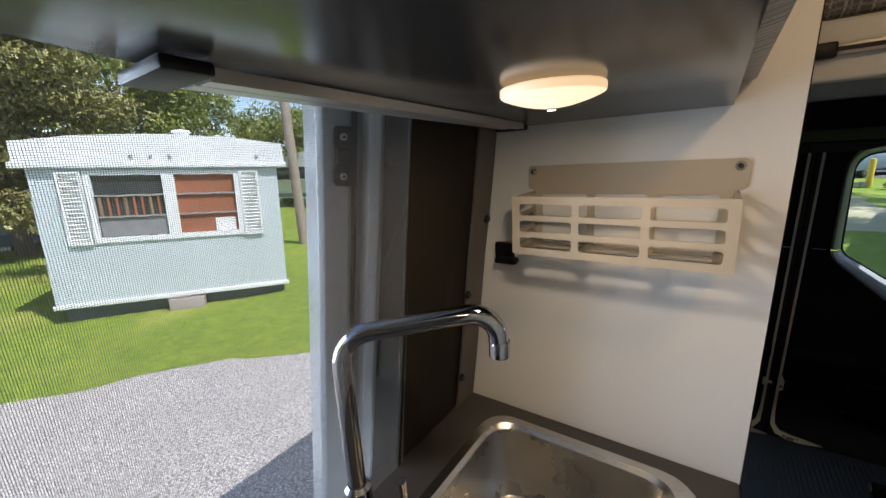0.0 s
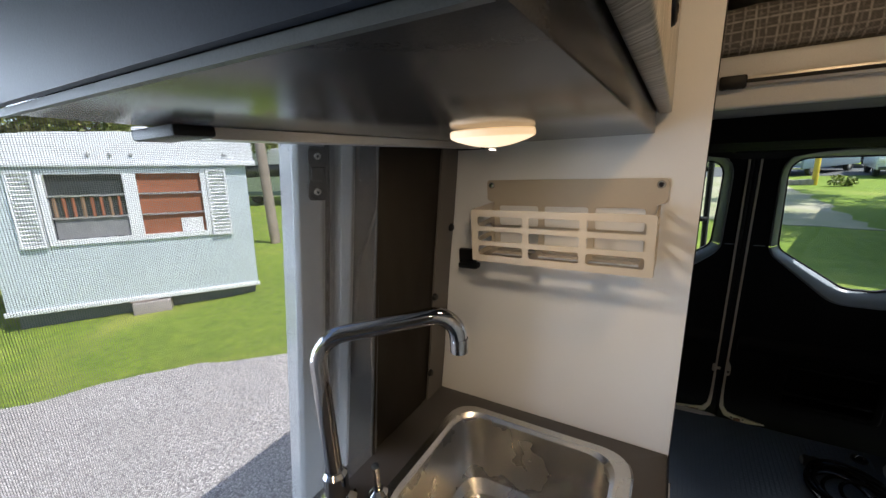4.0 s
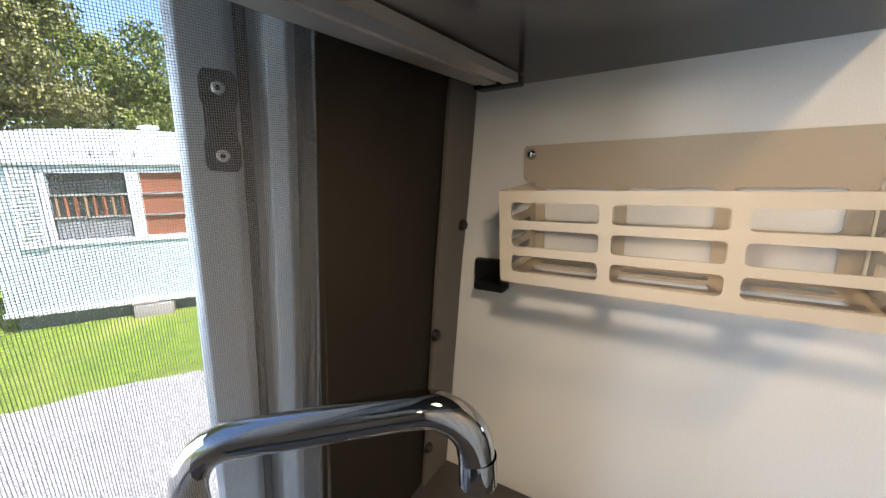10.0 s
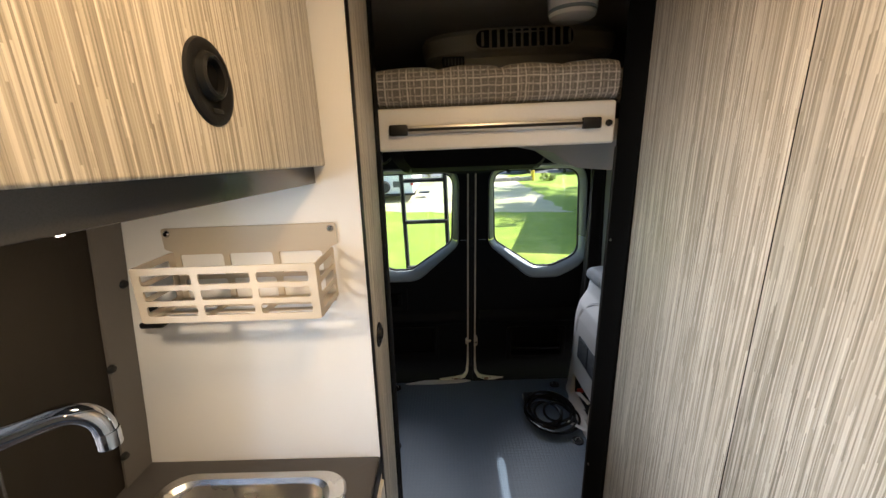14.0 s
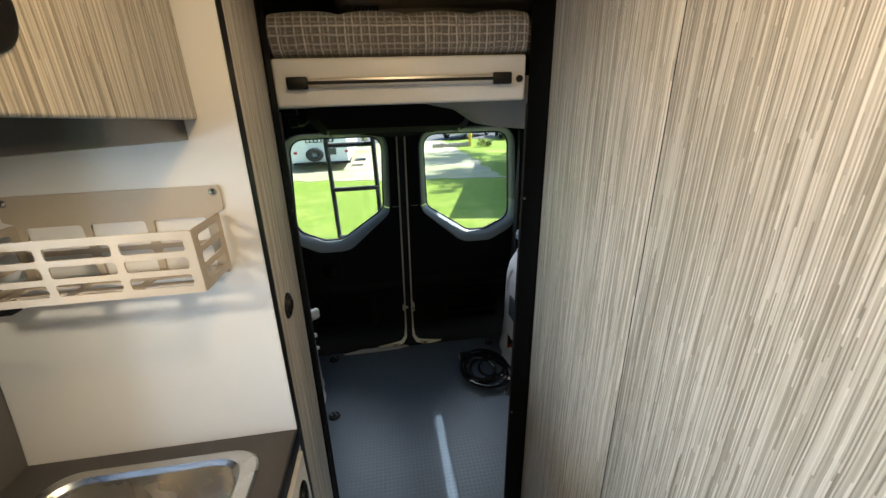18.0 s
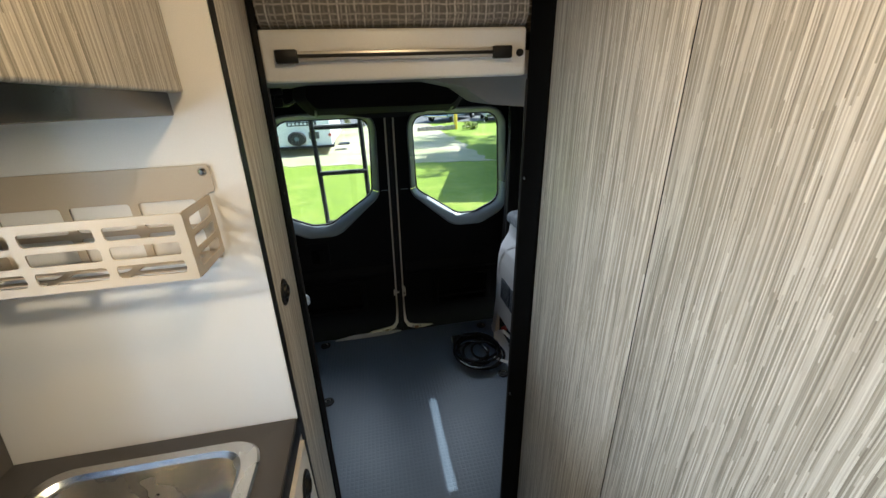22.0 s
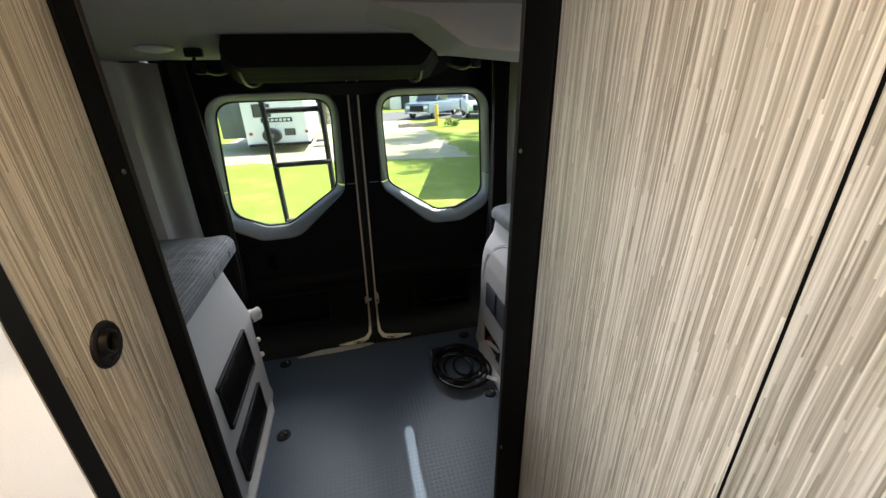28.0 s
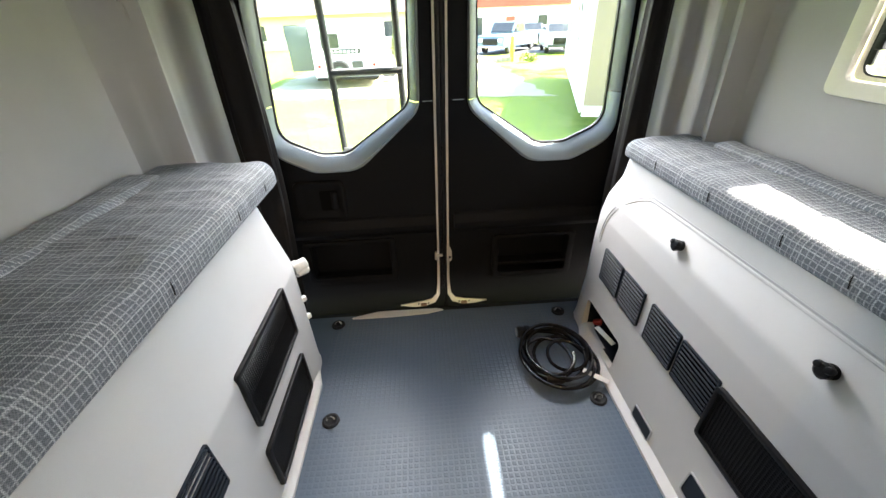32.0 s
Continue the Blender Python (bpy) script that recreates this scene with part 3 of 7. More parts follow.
def rack():
    t = thing("wall_rack", "beige steel wall rack with slotted tray screwed to the partition", "rack", (-0.43, Y_PART, 1.28))
    x0, x1 = -0.561, -0.289
    y1 = Y_PART - 0.002
    back = rounded([(x0, 1.340), (x0, 1.3065), (x0 + 0.012, 1.302), (x0 + 0.012, 1.212), (x1 - 0.012, 1.212), (x1 - 0.012, 1.302), (x1, 1.3065), (x1, 1.340)], [0.006, 0.004, 0.002, 0, 0, 0.002, 0.004, 0.006])
    slots = [rect(x0 + 0.022 + k * 0.078, x0 + 0.022 + k * 0.078 + 0.068, z0, z0 + 0.034, 0.005) for k in range(3) for z0 in (1.222, 1.263)]
    part("back_plate", plate(back, slots, "y", y1 - 0.002, y1), M_BEIGE, t)
    tx0, tx1, ty, tz0, tz1 = -0.5505, -0.2965, 0.790, 1.2215, 1.3025

    def grid(axis, d0, d1, a0, a1, cols, z0, z1, edge, bar):
        w = (a1 - a0 - 2 * edge - (cols - 1) * bar) / cols
        hh = (z1 - z0 - 0.020 - 2 * 0.0075) / 3
        hs = [rect(a0 + edge + c * (w + bar), a0 + edge + c * (w + bar) + w, z0 + 0.010 + r * (hh + 0.0075), z0 + 0.010 + r * (hh + 0.0075) + hh, 0.0045) for c in range(cols) for r in range(3)]
        return plate(rect(a0, a1, z0, z1, 0.004), hs, axis, d0, d1)

    part("front", grid("y", ty, ty + 0.002, tx0, tx1, 3, tz0, tz1, 0.011, 0.009), M_BEIGE, t)
    part("side", grid("x", tx0, tx0 + 0.002, ty + 0.002, y1 - 0.002, 1, tz0, tz1, 0.012, 0.009), M_BEIGE, t)
    part("side", grid("x", tx1 - 0.002, tx1, ty + 0.002, y1 - 0.002, 1, tz0, tz1, 0.012, 0.009), M_BEIGE, t)
    hs = [rect(tx0 + 0.014 + c * 0.077, tx0 + 0.014 + c * 0.077 + 0.066, ty + 0.014 + r * 0.024, ty + 0.014 + r * 0.024 + 0.015, 0.004) for c in range(3) for r in range(3)]
    part("bottom", plate(rect(tx0 + 0.002, tx1 - 0.002, ty + 0.002, y1 - 0.002, 0.0), hs, "z", tz0, tz0 + 0.002), M_BEIGE, t)
    for x in (x0 + 0.008, x1 - 0.009):
        s = part("screw", lathe([(0, 0.0035), (0.003, 0.0033), (0.0052, 0.001), (0.0056, 0)], (x, y1 - 0.002, 1.3312), (0, -1, 0), 18), M_CHROME, t, "round chrome screw head")
    return t


rack()


def hook():
    t = thing("wall_hook", "small black plastic hook on the partition", "hook", (-0.60, Y_PART, 1.2))
    part("plate", box(-0.620, -0.586, Y_PART - 0.012, Y_PART - 0.001, 1.186, 1.216, 0.004), M_BLACK, t)
    part("peg", box(-0.612, -0.575, Y_PART - 0.030, Y_PART - 0.010, 1.184, 1.194, 0.003), M_BLACK, t)


hook()


def oval_pull(parent, x, y, z, k=1.0):
    """Round recessed pull: flange, raised ring round a black disc for the hole's shade, thumb slot below it."""
    m = Matrix.Translation((x, y, z)) @ Matrix.Diagonal((1, k, k * 1.06, 1))
    pull = part("door_pull", moved(lathe([(0.0, 0.0012), (0.017, 0.0014), (0.022, 0.0030), (0.0265, 0.0034), (0.0290, 0.0022), (0.0300, 0.0)], (0, 0, 0), (1, 0, 0), 40), m), M_BLACK, parent, "round black recessed pull")
    up = m @ Matrix.Translation((0, -0.002, 0.004))
    part("ring", moved(lathe([(0.0105, 0.0018), (0.0112, 0.0072), (0.0130, 0.0082), (0.0152, 0.0070), (0.0172, 0.0020)], (0, 0, 0), (1, 0, 0), 32), up), M_BLACK, pull)
    part("hole", moved(lathe([(0, 0.0022), (0.0108, 0.0024)], (0, 0, 0), (1, 0, 0), 28), up), M_HOLLOW_SHADE, pull, "black disc that gives the hole its shade")
    part("thumb_slot", moved(box(0.0016, 0.0042, -0.0065, 0.0065, -0.0215, -0.0175, 0.0012), m), M_RUBBER, pull)


def overhead_cabinet():
    t = thing("overhead_cabinet", "overhead cabinet with striped wood door and dark glossy underside", "cabinet", (-0.45, 0.6, 1.4))
    foot = [(-0.552, 0.322), (-0.311, 0.338), (-0.311, Y_PART - 0.002), (-0.605, Y_PART - 0.002), (-0.578, 0.42)]
    part("body", sloped(plate(foot, [], "z", 1.409, 1.79, bevel=0.002)), M_CABINET_UNDER, t)
    door = part("door", sloped(box(-0.309, -0.293, 0.335, Y_PART - 0.004, 1.434, 1.79, 0.003, 3)), M_WOOD, t, "striped wood laminate door")
    oval_pull(door, -0.293, 0.615, 1.501)
    strip = [(-0.5515, 0.3190), (-0.3115, 0.3350), (-0.3115, 0.3378), (-0.5515, 0.3218)]
    end = [(-0.5515, 0.3155), (-0.3115, 0.3315), (-0.3115, 0.3349), (-0.5515, 0.3189)]
    # End panel whose navy tone is the painted reflection of the sky.
    part("end_panel", sloped(plate(end, [], "z", 1.4112, 1.789)), M_SKY_TINTED, t, "dark satin end panel with the sky's blue reflection in its colour")
    part("edge_strip", sloped(plate(strip, [], "z", 1.4075, 1.4108)), M_TRIM_DARK, t, "thin dark edge strip")
    return t


overhead_cabinet()


def puck(name, x, y, z, r, lens, label, ring_mat=M_WHITE_PLASTIC):
    t = thing(name, label, "lamp", (x, y, z))
    rim_ob = part("rim", lathe([(0, 0), (r * 0.97, 0), (r, -0.001), (r, -0.0055), (r * 0.985, -0.0065), (r * 0.9, -0.0065)], (x, y, z), sides=40), ring_mat, t)
    prof = [(r * k, -d) for k, d in ((0.985, 0.006), (0.95, 0.0075), (0.8, 0.0098), (0.6, 0.0122), (0.4, 0.0141), (0.2, 0.0152), (0.0, 0.0156))]
    part("lens", lathe(prof, (x, y, z), sides=40), lens, t, "domed milky lens")
    return t


lamp_ob = puck("under_cabinet_light", -0.428, 0.600, 1.4078, 0.0385, M_LAMP_GLOW, "round warm glowing puck light under the cabinet", M_LAMP_RIM)
part("switch_nub", lathe([(0, -0.0312), (0.003, -0.0312), (0.0035, -0.029), (0.0035, -0.026)], (-0.428, 0.600, 1.4215), sides=12), M_WHITE_PLASTIC, lamp_ob)


def screen_rail():
    t = thing("screen_rail", "aluminium screen rail with black end pieces under the cabinet", "rail", (-0.545, 0.6, 1.39))
    prof = [(x - 0.014, z) for x, z in [(-0.575, 1.4085), (-0.575, 1.4035), (-0.566, 1.4035), (-0.566, 1.4018), (-0.553, 1.4018), (-0.553, 1.4038), (-0.546, 1.4038), (-0.546, 1.4008), (-0.533, 1.4008), (-0.533, 1.4085)]]
    part("rail", sloped(plate(prof, [], "y", 0.412, 0.826)), M_ALU, t)
    part("end_cap", sloped(box(-0.591, -0.547, 0.824, 0.842, 1.3995, 1.4085, 0.002)), M_BLACK, t, "black plastic end cap")
    part("latch_block", sloped(box(-0.591, -0.535, 0.384, 0.410, 1.4008, 1.4085, 0.0025)), M_BLACK, t, "black latch block")


screen_rail()


# ---- fabric beside the galley: leaning inwards with height ----
def side_x(z):
    return -0.686 + (z - 0.90) * 0.135


def sheet_at(y_lo, y_hi, z0, z1, off, thick, rows=24, cols=14, ripple=0.0, seed=0.0):
    """A cloth hung along the side, between two slanting edges."""
    b = bmesh.new()
    grid = []
    for i in range(rows + 1):
        z = z0 + (z1 - z0) * i / rows
        f = i / rows
        ya, yb = y_lo[0] + (y_lo[1] - y_lo[0]) * f, y_hi[0] + (y_hi[1] - y_hi[0]) * f
        row = []
        for j in range(cols + 1):
            y = ya + (yb - ya) * j / cols
            w = ripple * (noise.noise(Vector((y * 11 + seed, z * 4.5, seed))) + 0.35 * noise.noise(Vector((y * 40, z * 13 + seed, seed))))
            row.append(b.verts.new((side_x(z) + off + w, y, z)))
        grid.append(row)
    for i in range(rows):
        for j in range(cols):
            b.faces.new((grid[i][j], grid[i][j + 1], grid[i + 1][j + 1], grid[i + 1][j]))
    got = bmesh.ops.extrude_face_region(b, geom=b.faces[:])
    for v in got["geom"]:
        if isinstance(v, bmesh.types.BMVert):
            v.co.x -= thick
    return b


def side_cloth():
    t = thing("side_curtain", "black woven cloth panel bound with grey brown webbing beside the partition", "curtain", (-0.69, 0.8, 0.9))
    part("cloth", sheet_at((0.657, 0.669), (0.8785, 0.8785), 0.86, 1.434, -0.003, 0.003, rows=40, cols=30, ripple=0.006, seed=2.0), M_SIDE_CLOTH, t)
    part("border", sheet_at((0.822, 0.825), (0.8785, 0.8785), 0.86, 1.406, 0.0035, 0.004, cols=3, ripple=0.002, seed=5.0), M_CLOTH_EDGE, t, "grey brown webbing border")
    for y, z in ((0.868, 1.255), (0.825, 1.13), (0.825, 0.965)):
        part("snap", lathe([(0, 0.006), (0.005, 0.0055), (0.007, 0.003), (0.0075, 0)], (side_x(z) + 0.0035, y, z), (1, 0, 0), 16), M_BLACK, t, "black snap fastener")


side_cloth()


def insect_screen():
    t = thing("insect_screen", "grey mesh insect screen stretched across the sliding door", "insect screen", (-0.66, 0.2, 0.9))
    y0, y1, z0, z1, pitch, th = -0.42, 0.668, 0.80, 1.52, 0.0013, 0.00014
    ny, nz = int((y1 - y0) / pitch), int((z1 - z0) / pitch)
    verts, faces = [], []

    def thread(a, c, up):
        k = len(verts)
        d = Vector(up) * th
        s = Vector((1, 0, 0.0)) * th
        for p in (a, c):
            p = Vector(p)
            verts.extend((p + d, p + s, p - d, p - s))
        for q in range(4):
            r = (q + 1) % 4
            faces.append((k + q, k + r, k + 4 + r, k + 4 + q))

    for i in range(ny):
        y = y0 + i * pitch
        thread((side_x(z0), y, z0), (side_x(z1), y, z1), (0, 1, 0))
    for i in range(nz):
        z = z0 + i * pitch
        thread((side_x(z), y0, z), (side_x(z), y1, z), (0, 0, 1))
    me = bpy.data.meshes.new("mesh_threads")
    me.from_pydata([tuple(v) for v in verts], [], faces)
    me.materials.append(M_MESH)
    ob = new("mesh_threads", me)
    ob.parent = t
    ob.location = (0.66, -0.2, -0.9)
    tagged(ob, "fine grey woven threads", "", "", "stuff")
    part("hem", sheet_at((0.653, 0.665), (0.658, 0.670), 0.80, 1.41, 0.0015, 0.001, cols=2), M_SIDE_CLOTH, t, "black screen hem")


insect_screen()


# ---- door pillar seen through the screen ----
def pillar():
    prof = [(-1.0, 0.80), (-0.86, 0.690), (-0.79, 0.655), (-0.772, 0.645), (-0.760, 0.648), (-0.741, 0.676), (-0.748, 0.688), (-0.766, 0.696), (-0.752, 0.704), (-0.724, 0.702), (-0.714, 0.711), (-0.722, 0.724), (-0.760, 0.734), (-0.752, 0.80), (-0.758, 0.86), (-0.80, 0.875), (-1.0, 0.875)]
    secs = []
    for k in range(19):
        z = 0.0 + 1.70 * k / 18
        lean = 0.185 * (z - 1.37) - 0.05 * (z - 1.2) ** 2 * (z > 1.2)
        secs.append([(x + lean, y, z) for x, y in rounded(prof, 0.006, 3)])
    ob = structure("door_pillar", loft(secs), M_BODY, "grey painted metal pillar of the sliding door", "pillar")
    def upright(outline, z0, z1, steps=14):
        rows = []
        for k in range(steps + 1):
            z = z0 + (z1 - z0) * k / steps
            off = 0.185 * (z - 1.37) - 0.05 * (z - 1.2) ** 2 * (z > 1.2)
            rows.append([(x + off, y, z) for x, y in outline])
        return loft(rows)

    # Ridge kept paler than the pillar, so its highlight is in the colour.
    part("weld_ridge", upright(rounded([(-0.742, 0.702), (-0.722, 0.698), (-0.708, 0.708), (-0.716, 0.722), (-0.740, 0.726)], 0.004, 3), 0.02, 1.66), M_RIDGE_HIGHLIGHT, ob, "ridge with its highlight put into a paler colour")
    part("trim_strip", upright(rounded([(-0.762, 0.7365), (-0.748, 0.7365), (-0.742, 0.745), (-0.742, 0.850), (-0.750, 0.858), (-0.762, 0.858)], 0.003, 2), 0.02, 1.66), M_TRIM_DARK, ob, "dark grey plastic trim strip")
    # Black strip added along the groove as its shade.
    part("door_seal", upright(rounded([(-0.772, 0.690), (-0.748, 0.688), (-0.744, 0.694), (-0.750, 0.700), (-0.772, 0.702)], 0.003, 2), 0.02, 1.66), M_RUBBER, ob, "black strip that paints the groove's shade")
    lean = Matrix.Translation((-0.738, 0, 1.37)) @ Matrix.Rotation(math.atan(0.185), 4, "Y") @ Matrix.Translation((0, 0, -1.37))
    part("gusset", moved(plate(rect(0.742, 0.80, 1.352, 1.43, 0.012), [], "x", 0.0, 0.010, bevel=0.003), lean), M_TRIM_DARK, ob, "dark plastic cover on the pillar")
    part("lower_cover", moved(plate(rounded([(0.742, 0.95), (0.84, 0.95), (0.84, 1.31), (0.80, 1.30), (0.752, 1.20)], 0.03, 5), [], "x", 0.0, 0.009, bevel=0.003), lean), M_TRIM_DARK, ob, "dark plastic cover on the pillar")
    return ob


pillar()


def striker():
    t = thing("door_striker", "black striker plate with two steel screws on the door pillar", "latch plate", (-0.73, 0.655, 1.35))
    outline = [(0.6470, 1.330), (0.6680, 1.330), (0.6710, 1.336), (0.6710, 1.352), (0.6695, 1.358), (0.6695, 1.382), (0.6710, 1.388), (0.6710, 1.404), (0.6680, 1.410), (0.6470, 1.410), (0.6440, 1.404), (0.6440, 1.388), (0.6455, 1.382), (0.6455, 1.358), (0.6440, 1.352), (0.6440, 1.336)]
    m = Matrix.Translation((-0.7445, 0.668, 1.37)) @ Matrix.Rotation(math.atan(0.185), 4, "Y") @ Matrix.Rotation(-0.56, 4, "Z") @ Matrix.Translation((0, -0.6575, -1.370))
    part("plate", moved(plate(rounded(outline, 0.002, 2), [], "x", 0, 0.006, bevel=0.0015), m), M_RUBBER, t)
    for z in (1.3965, 1.3435):
        part("screw", moved(lathe([(0, 0.0085), (0.0035, 0.0080), (0.0050, 0.0068), (0.0053, 0.005)], (0, 0.6575, z), (1, 0, 0), 18), m), M_ALU, t, "dull steel screw")
        # Black disc coloured as the shade in the screw's socket.
        part("socket", moved(lathe([(0, 0.0088), (0.0022, 0.0087)], (0, 0.6575, z), (1, 0, 0), 6), m), M_HOLLOW_SHADE, t)
    part("latch_pad", moved(box(0.004, 0.0105, 0.6480, 0.6670, 1.360, 1.381, 0.002), m), M_RUBBER, t)


striker()


# ---- galley base cabinet ----
def base_cabinet():
    t = thing("base_cabinet", "off-white galley base cabinet with black pulls", "cabinet", (-0.4, 0.4, 0))
    part("body", plate(rect(-0.70, X_AISLE - 0.012, 0.345, Y_PART - 0.003), [rect(-0.64, -0.29, 0.54, 0.86, 0.02)], "z", 0.05, 0.866), M_WHITE, t)
    for k, (a, c) in enumerate(((0.35, 0.872),)):
        d = part("door", box(X_AISLE - 0.012, X_AISLE + 0.004, a, c, 0.10, 0.855, 0.002), M_WHITE, t, "off-white cabinet door")
        part("edge_band", box(X_AISLE + 0.0042, X_AISLE + 0.005, c - 0.006, c, 0.10, 0.855), M_BLACK, d)
        for z in (0.80, 0.70):
            oval_pull(d, X_AISLE + 0.004, c - 0.05, z, 0.9)


base_cabinet()


# ---- stowed sliding door and black jambs of the passage ----
def pocket_door():
    t = thing("pocket_door", "narrow striped wood door edge with an oval black pull", "door", (X_AISLE, 0.95, 0))
    leaf = part("leaf", box(-0.31, X_AISLE - 0.003, Y_PART + 0.026, 1.068, 0.02, 1.79, 0.002), M_WOOD, t)
    part("seal", box(-0.31, X_AISLE - 0.003, Y_PART + 0.0205, Y_PART + 0.0255, 0.02, 1.795, 0.0008), M_BLACK, t, "thin black seal")
    oval_pull(leaf, X_AISLE - 0.003, 0.969, 1.100, 0.76)
    out_of_plumb(t, 0.018, 1.1)


pocket_door()


def jamb(name, outline, lip, y_lip, bolts):
    t = thing(name, "black metal door jamb of the passage", "door jamb", (outline[0][0], outline[0][1], 0))
    part("post", plate(rounded(outline, 0.003), [], "z", 0.0, 1.795), M_BLACK_METAL, t)
    part("seal", tube([(lip, y_lip, 0.02), (lip, y_lip, 1.43)], 0.004, 10), M_RUBBER, t, "black rubber seal")
    for z in bolts:
        part("bolt", lathe([(0, 0.003), (0.0024, 0.0027), (0.0036, 0)], (lip, y_lip - 0.018, z), (1 if lip < 0 else -1, 0, 0), 14), M_GREY_METAL, t, "dull steel bolt")
    out_of_plumb(t, 0.018, 1.1)


jamb("door_jamb", [(-0.31, 1.070), (X_AISLE - 0.001, 1.070), (X_AISLE - 0.001, 1.112), (-0.31, 1.112)], X_AISLE - 0.002, 1.110, (0.60, 1.245))
jamb("door_jamb", [(0.262, 1.096), (0.300, 1.100), (0.300, 1.190), (0.258, 1.180), (0.238, 1.145)], 0.240, 1.146, (0.62, 1.23))


def wardrobe():
    t = thing("wardrobe", "tall wardrobe with striped wood laminate doors", "wardrobe", (0.6, 0.3, 0))
    part("body", box(X_WARD + 0.034, XW - 0.002, -1.0, 1.190, 0.02, 1.795, 0.002), M_BLACK, t)
    for a, c in ((0.7516, 1.094), (0.3256, 0.7485), (-0.1004, 0.3225), (-0.5264, -0.1035), (-0.99, -0.5295)):
        part("door", box(X_WARD, X_WARD + 0.018, a, c, 0.03, 1.79, 0.0012), M_WOOD, t, "striped wood laminate door")
        # Black strip filling the gap, coloured as the shade between two doors.
        part("seam_seal", box(X_WARD + 0.0015, X_WARD + 0.03, a - 0.0029, a - 0.0002, 0.03, 1.79), M_HOLLOW_SHADE, t, "black strip with the shade of the door gap")
    out_of_plumb(t, 0.013, 1.1)


wardrobe()


# ---- raised bed over the rear ----
def bed():
    t = thing("raised_bed", "raised bed platform with a slim rail and tweed mattress", "bed", (0, 1.9, 1.44))
    part("platform", box(-0.897, 0.897, 1.236, 2.42, Z_BED, 1.49, 0.004), M_LINING, t, "pale grey padded platform")
    part("front_beam", box(-0.255, 0.234, 1.1675, 1.2355, Z_BED + 0.001, 1.49, 0.003), M_LINING, t)
    part("front_panel", box(-0.257, 0.236, 1.136, 1.167, 1.437, 1.523, 0.006, 3), M_WHITE, t, "off-white front panel")
    rail = part("rail", box(-0.193, 0.164, 1.123, 1.132, 1.471, 1.487, 0.002), M_ALU, t, "aluminium accessory rail")
    part("groove", box(-0.193, 0.164, 1.1215, 1.1228, 1.476, 1.482), M_BLACK, rail)
    for x in (-0.231, 0.164):
        part("rail_end", box(x, x + 0.038, 1.119, 1.132, 1.468, 1.490, 0.003), M_BLACK, t, "black plastic rail end")
    part("side_catch", lathe([(0, 0.009), (0.005, 0.0085), (0.0065, 0.005), (0.007, 0)], (0.222, 1.136, 1.478), (0, -1, 0), 16), M_BLACK, t, "small black button catch")
    for x in (-0.12, 0.10):
        part("screw", lathe([(0, -0.002), (0.003, -0.0016), (0.0036, 0)], (x, 1.19, Z_BED + 0.001), (0, 0, 1), 12), M_BLACK, t)
    secs = []
    for k in range(121):
        x = -0.84 + 1.68 * k / 120
        w = 0.0035 * abs(math.sin(x * 25.0)) ** 0.5 - 0.002 + 0.002 * noise.noise(Vector((x * 17, 4, 3)))
        front = 1.136 if -0.262 < x < 0.238 else 1.245
        edge = min(1, min(k, 120 - k) / 2 + 0.6)
        secs.append([(x, y, z) for y, z in rounded([(front - w, 1.526), (2.40, 1.526), (2.40, 1.60 + w * 2), (front - w, 1.60 + w * 2 - (1 - edge) * 0.03)], 0.028, 5)])
    part("mattress", loft(secs), M_FABRIC_BED, t, "brown grey tweed mattress")
    part("corner_gusset", plate(rounded([(0.05, 1.4395), (0.40, 1.4395), (0.40, 1.36), (0.20, 1.38), (0.14, 1.42)], [0, 0, 0.01, 0.06, 0.03]), [], "y", 1.26, 1.45), M_LINING, t)


bed()


def air_conditioner():
    t = thing("air_conditioner", "cream plastic ceiling air conditioner with a slotted vent", "air conditioner", (0.152, 1.86, 1.76))

    def rounds(levels, wider):
        secs = []
        for r, z in levels:
            secs.append([(0.152 + (r + wider) * s, 1.86 + r * c, z) for s, c in ((math.copysign(abs(math.sin(a)) ** 0.7, math.sin(a)), math.copysign(abs(math.cos(a)) ** 0.7, math.cos(a))) for a in (2 * math.pi * k / 48 for k in range(48)))])
        return loft(secs)

    part("shell", rounds(((0.15, 1.724), (0.175, 1.727), (0.188, 1.737), (0.194, 1.760), (0.197, 1.784), (0.188, 1.799)), 0.145), M_IVORY, t)
    part("lower_housing", rounds(((0.12, 1.690), (0.14, 1.694), (0.15, 1.7235)), 0.13), M_IVORY, t, "cream lower housing")
    m = Matrix.Translation((0.152, 1.6655, 1.7655)) @ Matrix.Rotation(-0.14, 4, "X")
    rec = part("vent_recess", moved(plate(rect(-0.160, 0.150, -0.027, 0.027, 0.025), [], "y", -0.004, 0.003), m), M_BLACK, t, "dark vent opening")
    part("vent_rim", moved(plate(rect(-0.167, 0.157, -0.0325, 0.0325, 0.030), [rect(-0.160, 0.150, -0.027, 0.027, 0.025)], "y", -0.0075, 0.003, bevel=0.002), m), M_IVORY, t)
    for k in range(12):
        h = 0.027 if 0 < k < 11 else 0.021
        part("vent_slat", moved(box(-0.1430 + k * 0.0252, -0.1350 + k * 0.0252, -0.0075, -0.002, -h, h, 0.001, 1), m), M_IVORY, rec)
    part("side_vent", box(-0.118, -0.045, 1.680, 1.720, 1.693, 1.7235, 0.004), M_BLACK, t, "black side vent")
    for k in range(6):
        part("side_slat", box(-0.110 + k * 0.011, -0.107 + k * 0.011, 1.677, 1.682, 1.697, 1.720), M_TRIM_DARK, t)
    return t


air_conditioner()


